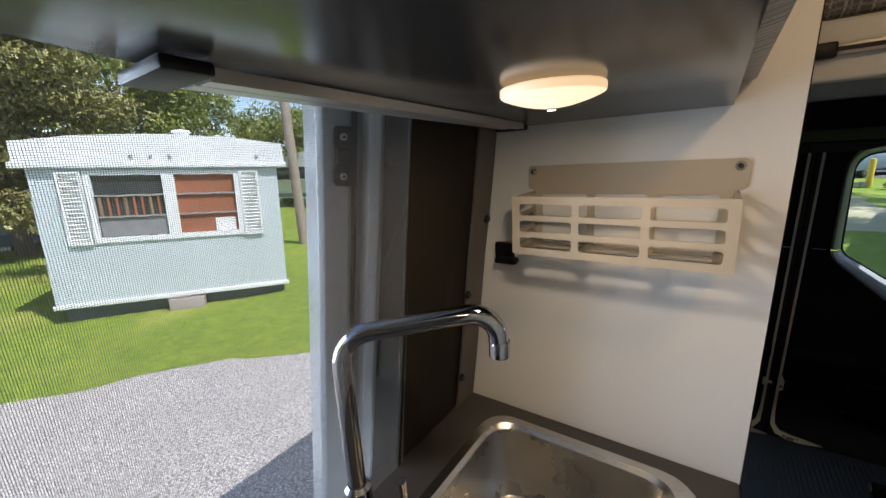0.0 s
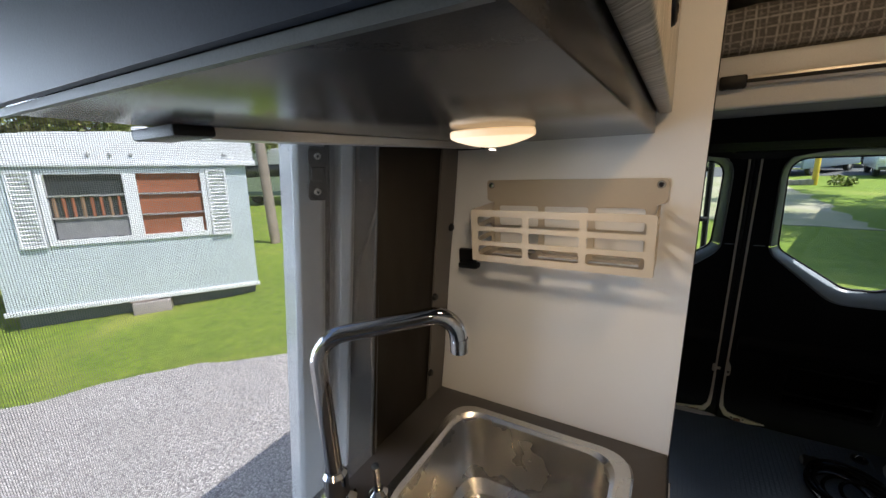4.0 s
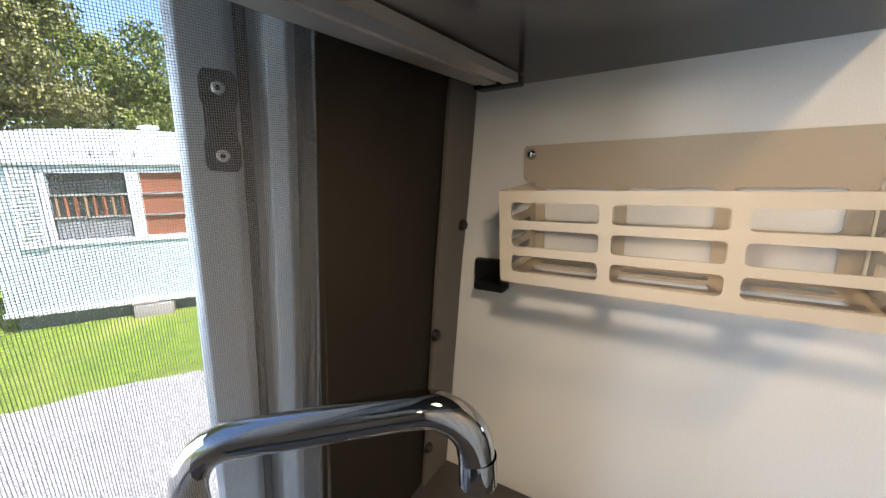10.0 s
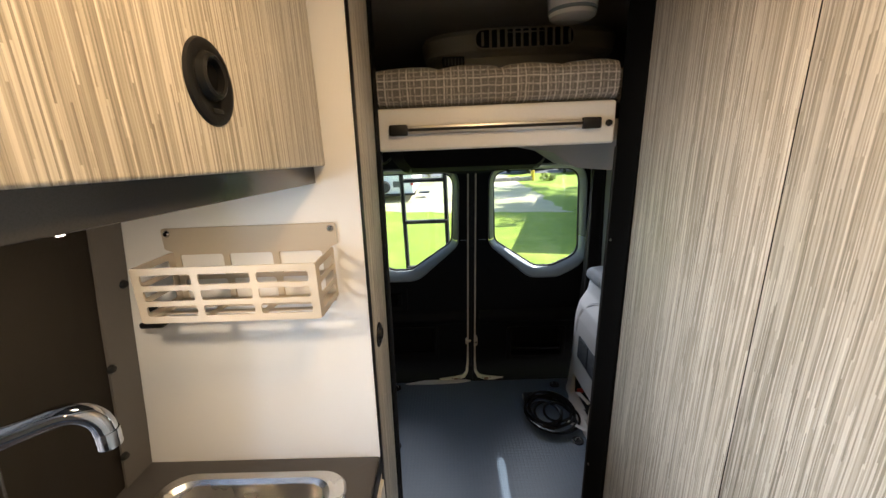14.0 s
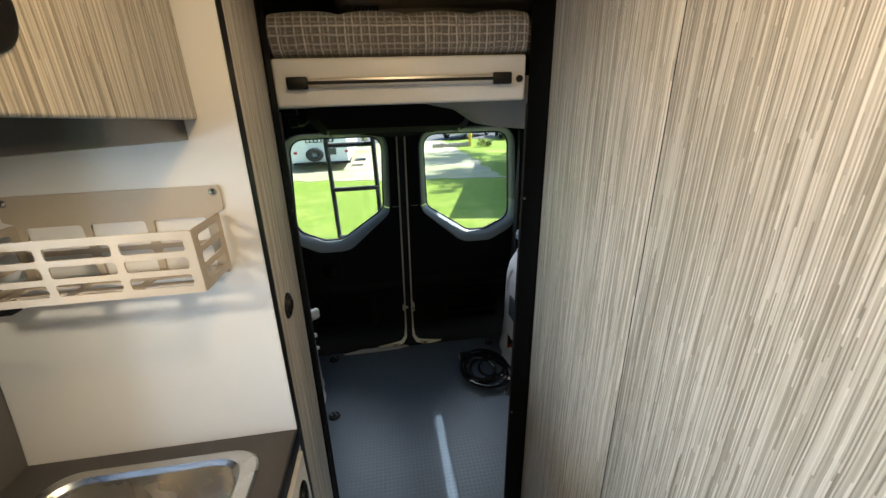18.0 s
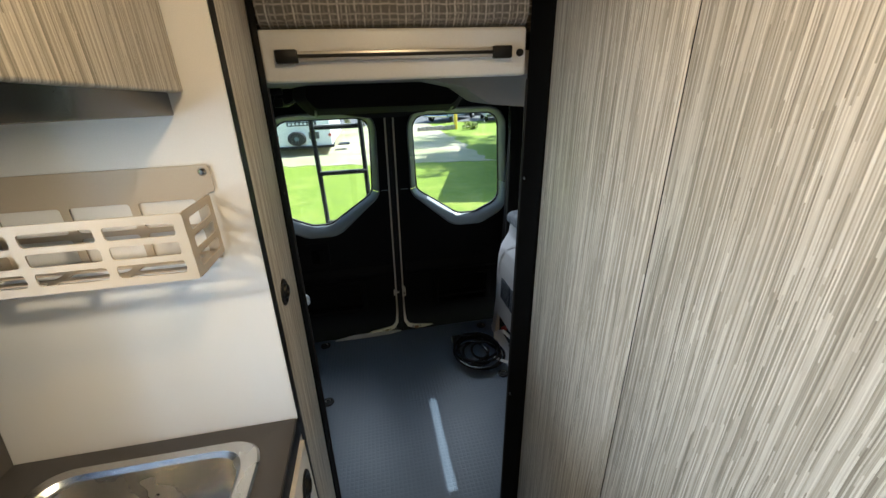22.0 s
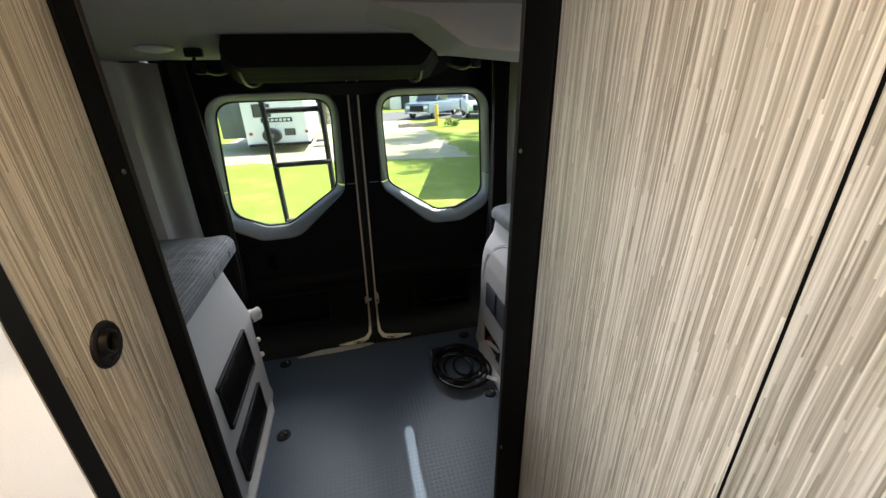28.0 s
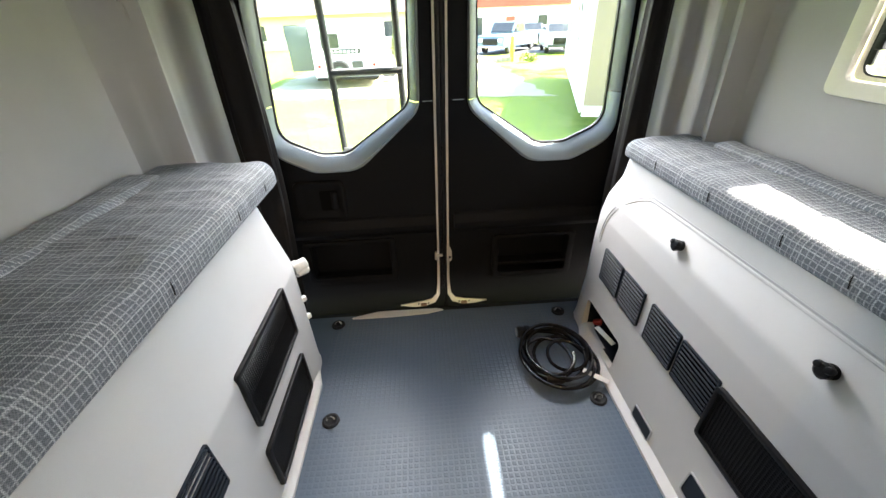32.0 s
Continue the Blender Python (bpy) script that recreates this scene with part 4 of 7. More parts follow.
def smoke_alarm():
    t = thing("smoke_alarm", "round white smoke alarm on the ceiling", "smoke alarm", (0.186, 1.30, 1.7985))
    part("case", lathe([(0, -0.086), (0.042, -0.085), (0.051, -0.080), (0.055, -0.062), (0.059, 0.0), (0, 0)], (0.186, 1.30, 1.7985), sides=32), M_WHITE_PLASTIC, t)
    part("vents", lathe([(0.0525, -0.072), (0.0555, -0.070), (0.0555, -0.066), (0.054, -0.064)], (0.186, 1.30, 1.7985), sides=32), M_TRIM, t)


smoke_alarm()


# ---- rear room ----
WIN_L = [(-0.600, 1.280), (-0.085, 1.280), (-0.098, 0.850), (-0.360, 0.672), (-0.470, 0.672), (-0.628, 0.745)]
R_WIN = [0.09, 0.08, 0.07, 0.10, 0.10, 0.09]


def mirrored(pts):
    return [(2 * CX - x, z) for x, z in pts]


TRIM_L = [(-0.632, 1.314), (-0.048, 1.318), (-0.057, 0.835), (-0.318, 0.608), (-0.498, 0.608), (-0.664, 0.694)]
R_TRIM = [0.13, 0.12, 0.10, 0.15, 0.12, 0.12]


def swell(pts, out_by):
    """Pushes an outline outwards from its middle."""
    c = Vector((sum(p[0] for p in pts) / len(pts), sum(p[1] for p in pts) / len(pts)))
    return [tuple(Vector(p) + (Vector(p) - c).normalized() * out_by) for p in pts]


def between(k):
    """Outline between the window's opening (0) and the outer edge of its trim (1)."""
    pts = [(a[0] + (c[0] - a[0]) * k, a[1] + (c[1] - a[1]) * k) for a, c in zip(WIN_L, TRIM_L)]
    return rounded(pts, [a + (c - a) * k for a, c in zip(R_WIN, R_TRIM)], 6)


def rear_door(side):
    f = (lambda p: p) if side < 0 else mirrored
    t = thing("rear_door", "black trimmed rear van door with a large window", "door", (CX + side * 0.37, Y_DOOR, -0.15), "rear doors", "structure")
    g = lambda a, c: (a, c) if side < 0 else (2 * CX - c, 2 * CX - a)
    out = f(rounded([(-0.80, -0.14), (CX - 0.004, -0.14), (CX - 0.004, 1.55), (-0.80, 1.55)], 0.01))
    # deep grip pocket cut into the panel, with a raised frame round it
    x0, x1 = (-0.585, -0.222) if side < 0 else (0.286, 0.616)
    z0, z1 = (0.082, 0.270) if side < 0 else (0.062, 0.252)
    pocket = rect(x0, x1, z0, z1, 0.014)
    part("panel", plate(out, [f(between(0.985)), pocket], "y", Y_DOOR, Y_DOOR + 0.07), M_DOOR, t, smooth=False)
    part("pocket_frame", plate(rect(x0 - 0.03, x1 + 0.03, z0 - 0.030, z1 + 0.018, 0.022), [rect(x0 + 0.002, x1 - 0.002, z0 + 0.002, z1 - 0.002, 0.013)], "y", Y_DOOR - 0.014, Y_DOOR + 0.002, bevel=0.006), M_DOOR, t)
    part("pocket_floor", plate(rect(x0 - 0.01, x1 + 0.01, z0 - 0.01, z1 + 0.01, 0.014), [], "y", Y_DOOR + 0.062, Y_DOOR + 0.066), M_DOOR, t)
    if side > 0:
        part("pocket_ledge", box(x0 + 0.001, x1 - 0.001, Y_DOOR - 0.006, Y_DOOR + 0.06, 0.098, 0.116, 0.004), M_DOOR, t)
    else:
        part("pocket_lip", box(x0 + 0.001, x1 - 0.001, Y_DOOR - 0.016, Y_DOOR + 0.012, z0 + 0.001, z0 + 0.014, 0.004), M_DOOR, t)
    fr = [[(x, y, z) for x, z in f(between(k))] for k, y in ((1.0, Y_DOOR - 0.002), (0.96, Y_DOOR - 0.010), (0.84, Y_DOOR - 0.014), (0.60, Y_DOOR - 0.006), (0.25, Y_DOOR + 0.020), (0.0, Y_DOOR + 0.044), (0.0, Y_DOOR + 0.055))]
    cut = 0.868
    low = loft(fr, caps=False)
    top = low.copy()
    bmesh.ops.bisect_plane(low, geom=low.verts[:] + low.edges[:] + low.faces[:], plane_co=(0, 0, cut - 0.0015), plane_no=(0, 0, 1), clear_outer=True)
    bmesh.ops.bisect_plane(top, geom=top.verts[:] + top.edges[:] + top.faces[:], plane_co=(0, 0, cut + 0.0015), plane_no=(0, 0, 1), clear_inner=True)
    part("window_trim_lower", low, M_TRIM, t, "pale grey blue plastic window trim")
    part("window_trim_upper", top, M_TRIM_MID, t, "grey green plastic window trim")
    xa, xb = g(-0.045, -0.0)
    part("trim_seam", box(xa, xb, Y_DOOR - 0.0015, Y_DOOR + 0.001, cut - 0.0015, cut + 0.0015), M_TRIM, t, "thin pale seam across the trim")
    seal = [[(x, y, z) for x, z in f(rounded(swell(WIN_L, a), R_WIN, 6))] for a, y in ((0.004, Y_DOOR + 0.04), (-0.006, Y_DOOR + 0.043), (-0.006, Y_DOOR + 0.056))]
    part("window_seal", loft(seal, caps=False), M_RUBBER, t, "black rubber window seal")
    pane = part("pane", plate(f(rounded(swell(WIN_L, 0.01), R_WIN, 6)), [], "y", Y_DOOR + 0.052, Y_DOOR + 0.056), M_GLASS, t, "tinted glass pane")
    pane.visible_shadow = False
    xa, xb = g(-0.79, -0.005)
    ridge = [(Y_DOOR + 0.001, 0.400), (Y_DOOR - 0.012, 0.385), (Y_DOOR - 0.024, 0.350), (Y_DOOR - 0.022, 0.325), (Y_DOOR - 0.006, 0.302), (Y_DOOR + 0.001, 0.298)]
    part("ridge", plate(rounded(ridge, 0.012, 5), [], "x", xa, xb), M_DOOR, t)
    if side < 0:
        bowl = []
        for inset, y in ((0.0, Y_DOOR + 0.001), (0.002, Y_DOOR - 0.008), (0.010, Y_DOOR - 0.011), (0.022, Y_DOOR - 0.006), (0.040, Y_DOOR - 0.001)):
            bowl.append([(x, y, z) for x, z in rect(-0.602 + inset, -0.388 - inset, 0.402 + inset, 0.576 - inset, 0.030 - inset * 0.3, 5)])
        recess = part("handle_recess", loft(bowl, caps=False), M_DOOR, t, "rounded square handle recess")
        # Flat black plate painted as the shade behind the handle.
        part("handle_hollow", plate(rect(-0.497, -0.424, 0.440, 0.530, 0.008), [], "y", Y_DOOR - 0.0025, Y_DOOR - 0.0008), M_HOLLOW_SHADE, recess)
        part("inner_handle", plate(rounded([(-0.452, 0.448), (-0.424, 0.448), (-0.424, 0.524), (-0.452, 0.524), (-0.446, 0.486)], 0.006), [], "y", Y_DOOR - 0.016, Y_DOOR - 0.003, bevel=0.003), M_DOOR, recess, "black inner door handle")
    out_of_plumb(t, 0.022, 1.0)
    return t


rear_door(-1)
rear_door(1)


def door_edges():
    """The cream steel flanges that show between the two doors and fan out at the sill."""
    t = thing("door_flange", "cream painted steel flanges at the meeting rear doors", "door trim", (CX, Y_DOOR, 0))
    for s in (-1, 1):
        x = CX - 0.034 if s < 0 else CX + 0.012
        spine = [(x, Y_DOOR - 0.006, 1.46), (x, Y_DOOR - 0.006, 0.16), (x + s * 0.001, Y_DOOR - 0.006, 0.02), (x + s * 0.006, Y_DOOR - 0.006, -0.050), (x + s * 0.028, Y_DOOR - 0.008, -0.086), (x + s * 0.075, Y_DOOR - 0.010, -0.101), (x + s * 0.13, Y_DOOR - 0.011, -0.104), (x + s * 0.195, Y_DOOR - 0.012, -0.102)]
        secs = []
        for i, p in enumerate(spine):
            d = (Vector(spine[min(i + 1, len(spine) - 1)]) - Vector(spine[max(i - 1, 0)])).normalized()
            n = Vector((-d.z, 0, d.x))
            w = (0.0045, 0.0045, 0.006, 0.009, 0.013, 0.016, 0.012, 0.001)[i]
            p = Vector(p)
            secs.append([tuple(p + n * w + Vector((0, q, 0))) for q in (-0.003,)] + [tuple(p - n * w + Vector((0, -0.003, 0)))] + [tuple(p - n * w + Vector((0, 0.006, 0)))] + [tuple(p + n * w + Vector((0, 0.006, 0)))])
        flange = part("flange", loft(secs), M_CREAM, t)
        for dx in (0.055, 0.105):
            part("screw", lathe([(0, 0.004), (0.004, 0.0035), (0.0055, 0)], (x + s * dx, Y_DOOR - 0.012, -0.099), (0, -1, 0), 12), M_GREY_METAL, flange, "dull steel screw")
        part("hinge_clip", box(x + s * 0.064, x + s * 0.094, Y_DOOR - 0.020, Y_DOOR - 0.012, -0.112, -0.096, 0.002), M_RUST, flange, "small rusty brown clip")
        part("gap_seal", box(CX - 0.011 + s * 0.002, CX - 0.011 + s * 0.016, Y_DOOR - 0.004, Y_DOOR + 0.01, -0.02, 1.46, 0.003), M_RUBBER, t)
    part("centre_seal", box(CX - 0.0125, CX + 0.0125, Y_DOOR + 0.011, Y_DOOR + 0.05, -0.14, 1.47, 0.003), M_RUBBER, t, "black rubber seal between the doors")
    part("catch", box(CX - 0.048, CX - 0.014, Y_DOOR - 0.018, Y_DOOR - 0.002, 0.175, 0.185, 0.002), M_CREAM, t, "small steel door catch")
    part("catch", box(CX - 0.050, CX - 0.040, Y_DOOR - 0.018, Y_DOOR - 0.002, 0.160, 0.200, 0.002), M_CREAM, t)
    part("latch_tab", plate(rounded([(CX + 0.006, 0.135), (CX + 0.030, 0.150), (CX + 0.030, 0.200), (CX + 0.012, 0.240), (CX + 0.006, 0.240)], 0.006), [rect(CX + 0.012, CX + 0.026, 0.158, 0.174, 0.007)], "y", Y_DOOR - 0.012, Y_DOOR - 0.006), M_CREAM, t)
    # Sill plate; its sunlit look is painted by the pale metal.
    part("sill_plate", plate(rounded([(-0.44, 2.384), (-0.22, 2.381), (-0.06, 2.388), (0.02, 2.408), (-0.02, 2.421), (-0.28, 2.425)], 0.012), [], "z", 0.0005, 0.003), M_SUNLIT_METAL, t, "worn aluminium sill plate with sunlit brightness in its colour")
    out_of_plumb(t, 0.022, 1.0)


door_edges()


def curtain(side):
    t = thing("rear_curtain", "black curtain gathered beside the rear door", "curtain", (side * 0.74 + CX, 2.5, 0), "rear curtains")
    secs = []
    for k in range(40):
        z = 0.02 + 1.44 * k / 39
        loop = []
        for j in range(28):
            a = 2 * math.pi * j / 28
            fold = 1 + 0.16 * math.sin(a * 5 + z * 2.2 * side) + 0.08 * noise.noise(Vector((math.cos(a) * 2, math.sin(a) * 2, z * 3)))
            wide = 0.046 + 0.012 * math.sin(z * 3.1 + side) 
            drop = max(0.0, 0.55 - z) * 0.05
            loop.append((CX + side * (0.675 + drop) + wide * fold * math.cos(a), 2.43 + 0.045 * fold * math.sin(a), z))
        secs.append(loop)
    part("cloth", loft(secs), M_DARK_CLOTH, t)


curtain(-1)
curtain(1)


def screen_bag():
    t = thing("rolled_screen", "black rolled screen bag strapped under the bed", "bag", (-0.02, 1.95, 1.4))
    secs = []
    for k in range(31):
        f = k / 30
        y = 1.625 + 0.62 * f
        half = 0.232 + 0.105 * min(1.0, f * 1.5)
        drop = 0.055 + 0.035 * math.sin(math.pi * min(1, f * 1.1 + 0.1)) - 0.04 * max(0, f - 0.75) * 4
        loop = []
        for x, z in rounded([(-half, 0), (-half * 1.04, -drop * 0.5), (-half * 0.93, -drop), (half * 0.93, -drop), (half * 1.04, -drop * 0.5), (half, 0)], [0.005, 0.02, 0.03, 0.03, 0.02, 0.005], 4):
            sag = 0.016 * math.cos(x / half * 1.5) if z < -0.02 else 0
            wob = 0.010 * noise.noise(Vector((x * 8, y * 10, 2))) + 0.004 * noise.noise(Vector((x * 26, y * 30, 5)))
            loop.append((-0.02 + x, y, 1.4385 + z - (sag + wob) * (z < -0.01)))
        secs.append(loop)
    part("bag", loft(secs), M_DARK_CLOTH, t)
    # slack band of webbing behind the bag
    band = bmesh.new()
    rows = []
    for k in range(33):
        f = k / 32
        x = -0.40 + 0.83 * f
        zc = 1.418 - 0.095 * math.sin(math.pi * f) ** 0.8 + 0.006 * noise.noise(Vector((x * 9, 0, 4)))
        rows.append([band.verts.new((x, 2.27 + 0.015 * math.sin(x * 11), zc + q)) for q in (0.024, 0.0, -0.026)])
    for a, c in zip(rows, rows[1:]):
        for j in range(2):
            band.faces.new((a[j], c[j], c[j + 1], a[j + 1]))
    got = bmesh.ops.extrude_face_region(band, geom=band.faces[:])
    for v in got["geom"]:
        if isinstance(v, bmesh.types.BMVert):
            v.co.y += 0.003
    part("webbing_band", band, M_BLACK, t, "slack black webbing band")
    for x, s in ((-0.40, -1), (0.43, 1)):
        part("anchor", box(x - 0.022, x + 0.022, 1.90, 1.93, 1.415, 1.438, 0.004), M_BLACK, t, "black plastic anchor")
        part("strap", tube([(x, 1.915, 1.43), (x + 0.004 * s, 1.93, 1.395), (x - 0.01 * s, 2.05, 1.375), (x - 0.02 * s, 2.26, 1.40)], 0.005, 8, smooth_steps=5), M_BLACK, t, "black webbing strap")
        part("buckle", box(x - 0.016, x + 0.016, 1.925, 1.945, 1.372, 1.402, 0.005), M_BLACK, t, "black plastic buckle")
    for x in (-0.24, 0.20):
        part("cord", tube([(x, 1.64, 1.432), (x, 1.66, 1.375), (x * 1.1, 1.85, 1.338), (x * 1.15, 2.1, 1.345), (x * 1.1, 2.25, 1.39)], 0.004, 8, smooth_steps=5), M_BLACK, t, "black elastic cord")
    part("pocket_flap", moved(box(-0.10, 0.16, 1.90, 1.99, -0.004, 0.004, 0.003), Matrix.Translation((-0.02, 0.0, 1.338))), M_DARK_CLOTH, t, "stitched flap")


screen_bag()
puck("bed_underside_light", 0.62, 1.93, Z_BED - 0.001, 0.045, M_LAMP_OFF, "round white puck light switched off under the bed")
puck("bed_underside_light", -0.48, 1.88, Z_BED - 0.001, 0.045, M_LAMP_OFF, "round white puck light switched off under the bed")
puck("ledge_light", 0.852, 2.05, 1.2665, 0.035, M_LAMP_OFF, "small round white light under the padded ledge")


def bench_profile(side):
    """Outline (x, z) of the moulded cabinet, from the floor edge upwards."""
    if side < 0:
        return [(-0.498, 0.0), (-0.505, 0.03), (-0.509, 0.30), (-0.510, 0.44), (-0.545, 0.56), (-0.580, 0.69), (-0.89, 0.69), (-0.89, 0.0)]
    return [(0.547, 0.0), (0.557, 0.025), (0.574, 0.20), (0.580, 0.40), (0.586, 0.49), (0.602, 0.56), (0.630, 0.605), (0.646, 0.63), (0.658, 0.70), (0.89, 0.70), (0.89, 0.0)]


def bench(side, y0, y1):
    t = thing("bench_cabinet", "moulded pale plastic bench cabinet over the wheel arch with black vents" if side < 0 else "moulded pale plastic bench cabinet with black vents and two black knobs", "cabinet", (side * 0.7, 1.8, 0))
    prof = bench_profile(side)
    r = [0.004] + [0.06] * (len(prof) - 4) + [0.01, 0, 0]
    base = rounded(prof, r, 5)
    for _ in range(3):
        # ease the corners of the face, keep the back square
        eased = []
        for i, p in enumerate(base):
            q = base[(i + 1) % len(base)]
            if max(abs(p[0]), abs(q[0])) > 0.8 or p[1] < 0.004 or q[1] < 0.004:
                eased.append(p)
            else:
                eased += [(p[0] * 0.75 + q[0] * 0.25, p[1] * 0.75 + q[1] * 0.25), (p[0] * 0.25 + q[0] * 0.75, p[1] * 0.25 + q[1] * 0.75)]
        base = eased
    secs = []
    for y, s in ((y0, 0), (y1 - 0.10, 0), (y1 - 0.05, 0.02), (y1 - 0.015, 0.10), (y1, 0.25)):
        secs.append([(x + (side * 0.89 - x) * s * 0.35, y + 0.10 * max(0, 0.5 - z) * 0, z if z < 0.02 else z) for x, z in base])
    body = part("body", loft(secs), M_BENCH, t)
    if side > 0:
        carved(body, plate(rounded([(1.972, 0.036), (2.235, 0.010), (2.242, 0.150), (1.972, 0.158)], 0.022, 5), [], "x", 0.50, 0.70))
        # Dark liner added over the pale cut faces, as the port's inner shade.
        liner = [[(x, y, z) for y, z in rounded([(1.973, 0.037), (2.234, 0.011), (2.241, 0.149), (1.973, 0.157)], 0.022, 5)] for x in (0.582, 0.640, 0.699)]
        lined = loft(liner, caps=False)
        lined.faces.new([v for v in lined.verts if v.co.x > 0.69])
        part("port_liner", lined, M_VENT, t, "dark liner that puts shade inside the open port")
    foot = [(side * 0.478 if side < 0 else 0.532, 0.0), (side * 0.478 if side < 0 else 0.532, 0.012), (side * 0.505 if side < 0 else 0.557, 0.026), (side * 0.54 if side < 0 else 0.592, 0.026), (side * 0.54 if side < 0 else 0.592, 0.0)]
    fsec = [[(x, y, z) for x, z in foot] for y in (y0, y1 - 0.16)] + [[(x + side * 0.04, y1 - 0.04, z) for x, z in foot]]
    part("foot_flange", loft(fsec), M_BENCH, t, "pale plastic foot flange")
    return t


bench_l = bench(-1, 1.10, 2.19)
bench_r = bench(1, 1.235, 2.345)


def on_face(side, z):
    """x of the cabinet face at a height, a little proud."""
    prof = bench_profile(side)[:-2]
    for (xa, za), (xb, zb) in zip(prof, prof[1:]):
        if za <= z <= zb:
            return xa + (xb - xa) * (z - za) / (zb - za)
    return prof[-1][0]


def tilted(side, za, zb):
    xa, xb = on_face(side, za), on_face(side, zb)
    return Matrix.Translation((xa, 0, za)) @ Matrix.Rotation(math.atan2(xb - xa, zb - za), 4, "Y")


def net_panel(parent, side, ya, yb, za, zb, big=True):
    """A black framed mesh panel, mesh of crossing bars."""
    m = tilted(side, za, zb)
    h = zb - za
    s = -side
    d0, d1 = (0.0, 0.012) if s > 0 else (-0.012, 0.0)
    fr = part("vent_frame", moved(plate(rect(ya, yb, 0, h, 0.012), [rect(ya + 0.012, yb - 0.012, 0.012, h - 0.012, 0.008)], "x", d0, d1, bevel=0.002), m), M_BLACK, parent, "black mesh panel frame")
    part("backing", moved(box(s * 0.0015 - 0.001, s * 0.0015 + 0.001, ya + 0.01, yb - 0.01, 0.01, h - 0.01), m), M_RUBBER, fr)
    verts, faces = [], []
    step = 0.0085
    w = 0.0012

    def bar(a, c, across):
        k = len(verts)
        for p in (a, c):
            for q in (-1, 1):
                for e in (s * 0.004, s * 0.006):
                    verts.append((e, p[0] + across[0] * q * w, p[1] + across[1] * q * w))
        faces.extend(((k, k + 1, k + 5, k + 4), (k + 2, k + 3, k + 7, k + 6), (k + 1, k + 3, k + 7, k + 5), (k, k + 2, k + 6, k + 4)))

    y = ya + 0.012
    while y < yb - 0.012:
        bar((y, 0.012), (y, h - 0.012), (1, 0))
        y += step
    z = 0.012
    while z < h - 0.012:
        bar((ya + 0.012, z), (yb - 0.012, z), (0, 1))
        z += step * 0.8
    b = bmesh.new()
    vs = [b.verts.new(v) for v in verts]
    for f in faces:
        b.faces.new([vs[i] for i in f])
    part("mesh", moved(b, m), M_BLACK, fr, "black plastic mesh", smooth=False)


def louvre(parent, side, ya, yb, za, zb, split=True):
    m = tilted(side, za, zb)
    h = zb - za
    s = -side
    d0, d1 = (0.0, 0.007) if s > 0 else (-0.007, 0.0)
    spans = ((ya, (ya + yb) / 2 - 0.004), ((ya + yb) / 2 + 0.004, yb)) if split else ((ya, yb),)
    for a, c in spans:
        v = part("louvre", moved(plate(rect(a, c, 0, h, 0.006), [rect(a + 0.005, c - 0.005, 0.005, h - 0.005, 0.003)], "x", d0, d1, bevel=0.001), m), M_VENT, parent, "dark louvred vent")
        # Black backing that colours in the shade between the slats.
        part("recess", moved(box(s * 0.0015 - 0.0008, s * 0.0015 + 0.0008, a + 0.004, c - 0.004, 0.004, h - 0.004), m), M_HOLLOW_SHADE, v)
        n = max(4, int((h - 0.01) / 0.0125))
        for k in range(n):
            zc = 0.005 + (h - 0.01) * (k + 0.5) / n
            part("slat", moved(moved(box(-0.0026, 0.0026, a + 0.005, c - 0.005, -0.0022, 0.0022, 0.0012, 1), Matrix.Translation((s * 0.0056, 0, zc)) @ Matrix.Rotation(s * 0.7, 4, "Y")), m), M_VENT, v)


# vents on the wheel arch side
net_panel(bench_l, -1, 1.672, 2.018, 0.278, 0.460)
net_panel(bench_l, -1, 1.655, 2.00, 0.045, 0.205)
louvre(bench_l, -1, 1.37, 1.525, 0.32, 0.452, False)
# vents on the other cabinet
louvre(bench_r, 1, 1.925, 2.200, 0.282, 0.409)
louvre(bench_r, 1, 1.60, 1.885, 0.282, 0.410)
net_panel(bench_r, 1, 1.29, 1.60, 0.235, 0.405)


def dark_port(parent, ya, yb, za, zb):
    m = tilted(1, za, zb)
    h = zb - za
    # Port rim in the shaded tone of the bench plastic.
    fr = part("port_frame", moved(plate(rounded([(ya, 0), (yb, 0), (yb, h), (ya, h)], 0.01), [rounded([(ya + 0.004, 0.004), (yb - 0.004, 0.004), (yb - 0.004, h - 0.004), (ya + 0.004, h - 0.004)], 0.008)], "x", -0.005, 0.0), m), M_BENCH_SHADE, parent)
    part("port", moved(box(-0.0035, -0.0005, ya + 0.003, yb - 0.003, 0.003, h - 0.003), m), M_VENT, fr)


dark_port(bench_r, 1.705, 1.803, 0.025, 0.075)
dark_port(bench_r, 1.40, 1.56, 0.055, 0.135)
# hatch line along the shoulder, and the two knobs
line_up = [(1.26, 0.633), (1.70, 0.631), (2.06, 0.626), (2.13, 0.618), (2.19, 0.585), (2.235, 0.53), (2.258, 0.46), (2.262, 0.40)]
part("hatch_edge", tube([(on_face(1, z) + 0.0025, y, z) for y, z in line_up], 0.0055, 8, smooth_steps=5), M_BENCH, bench_r, "rounded edge of the raised front panel")
# Raised bead whose darker tone paints the shade of a groove.
part("hatch_groove", tube([(on_face(1, z + 0.009) + 0.0010, y + (0.009 if y > 2.2 else 0.0), z + 0.009) for y, z in line_up], 0.0028, 8, smooth_steps=5), M_BENCH_SHADE, bench_r, "grey bead coloured as the groove's shade above the raised front panel")


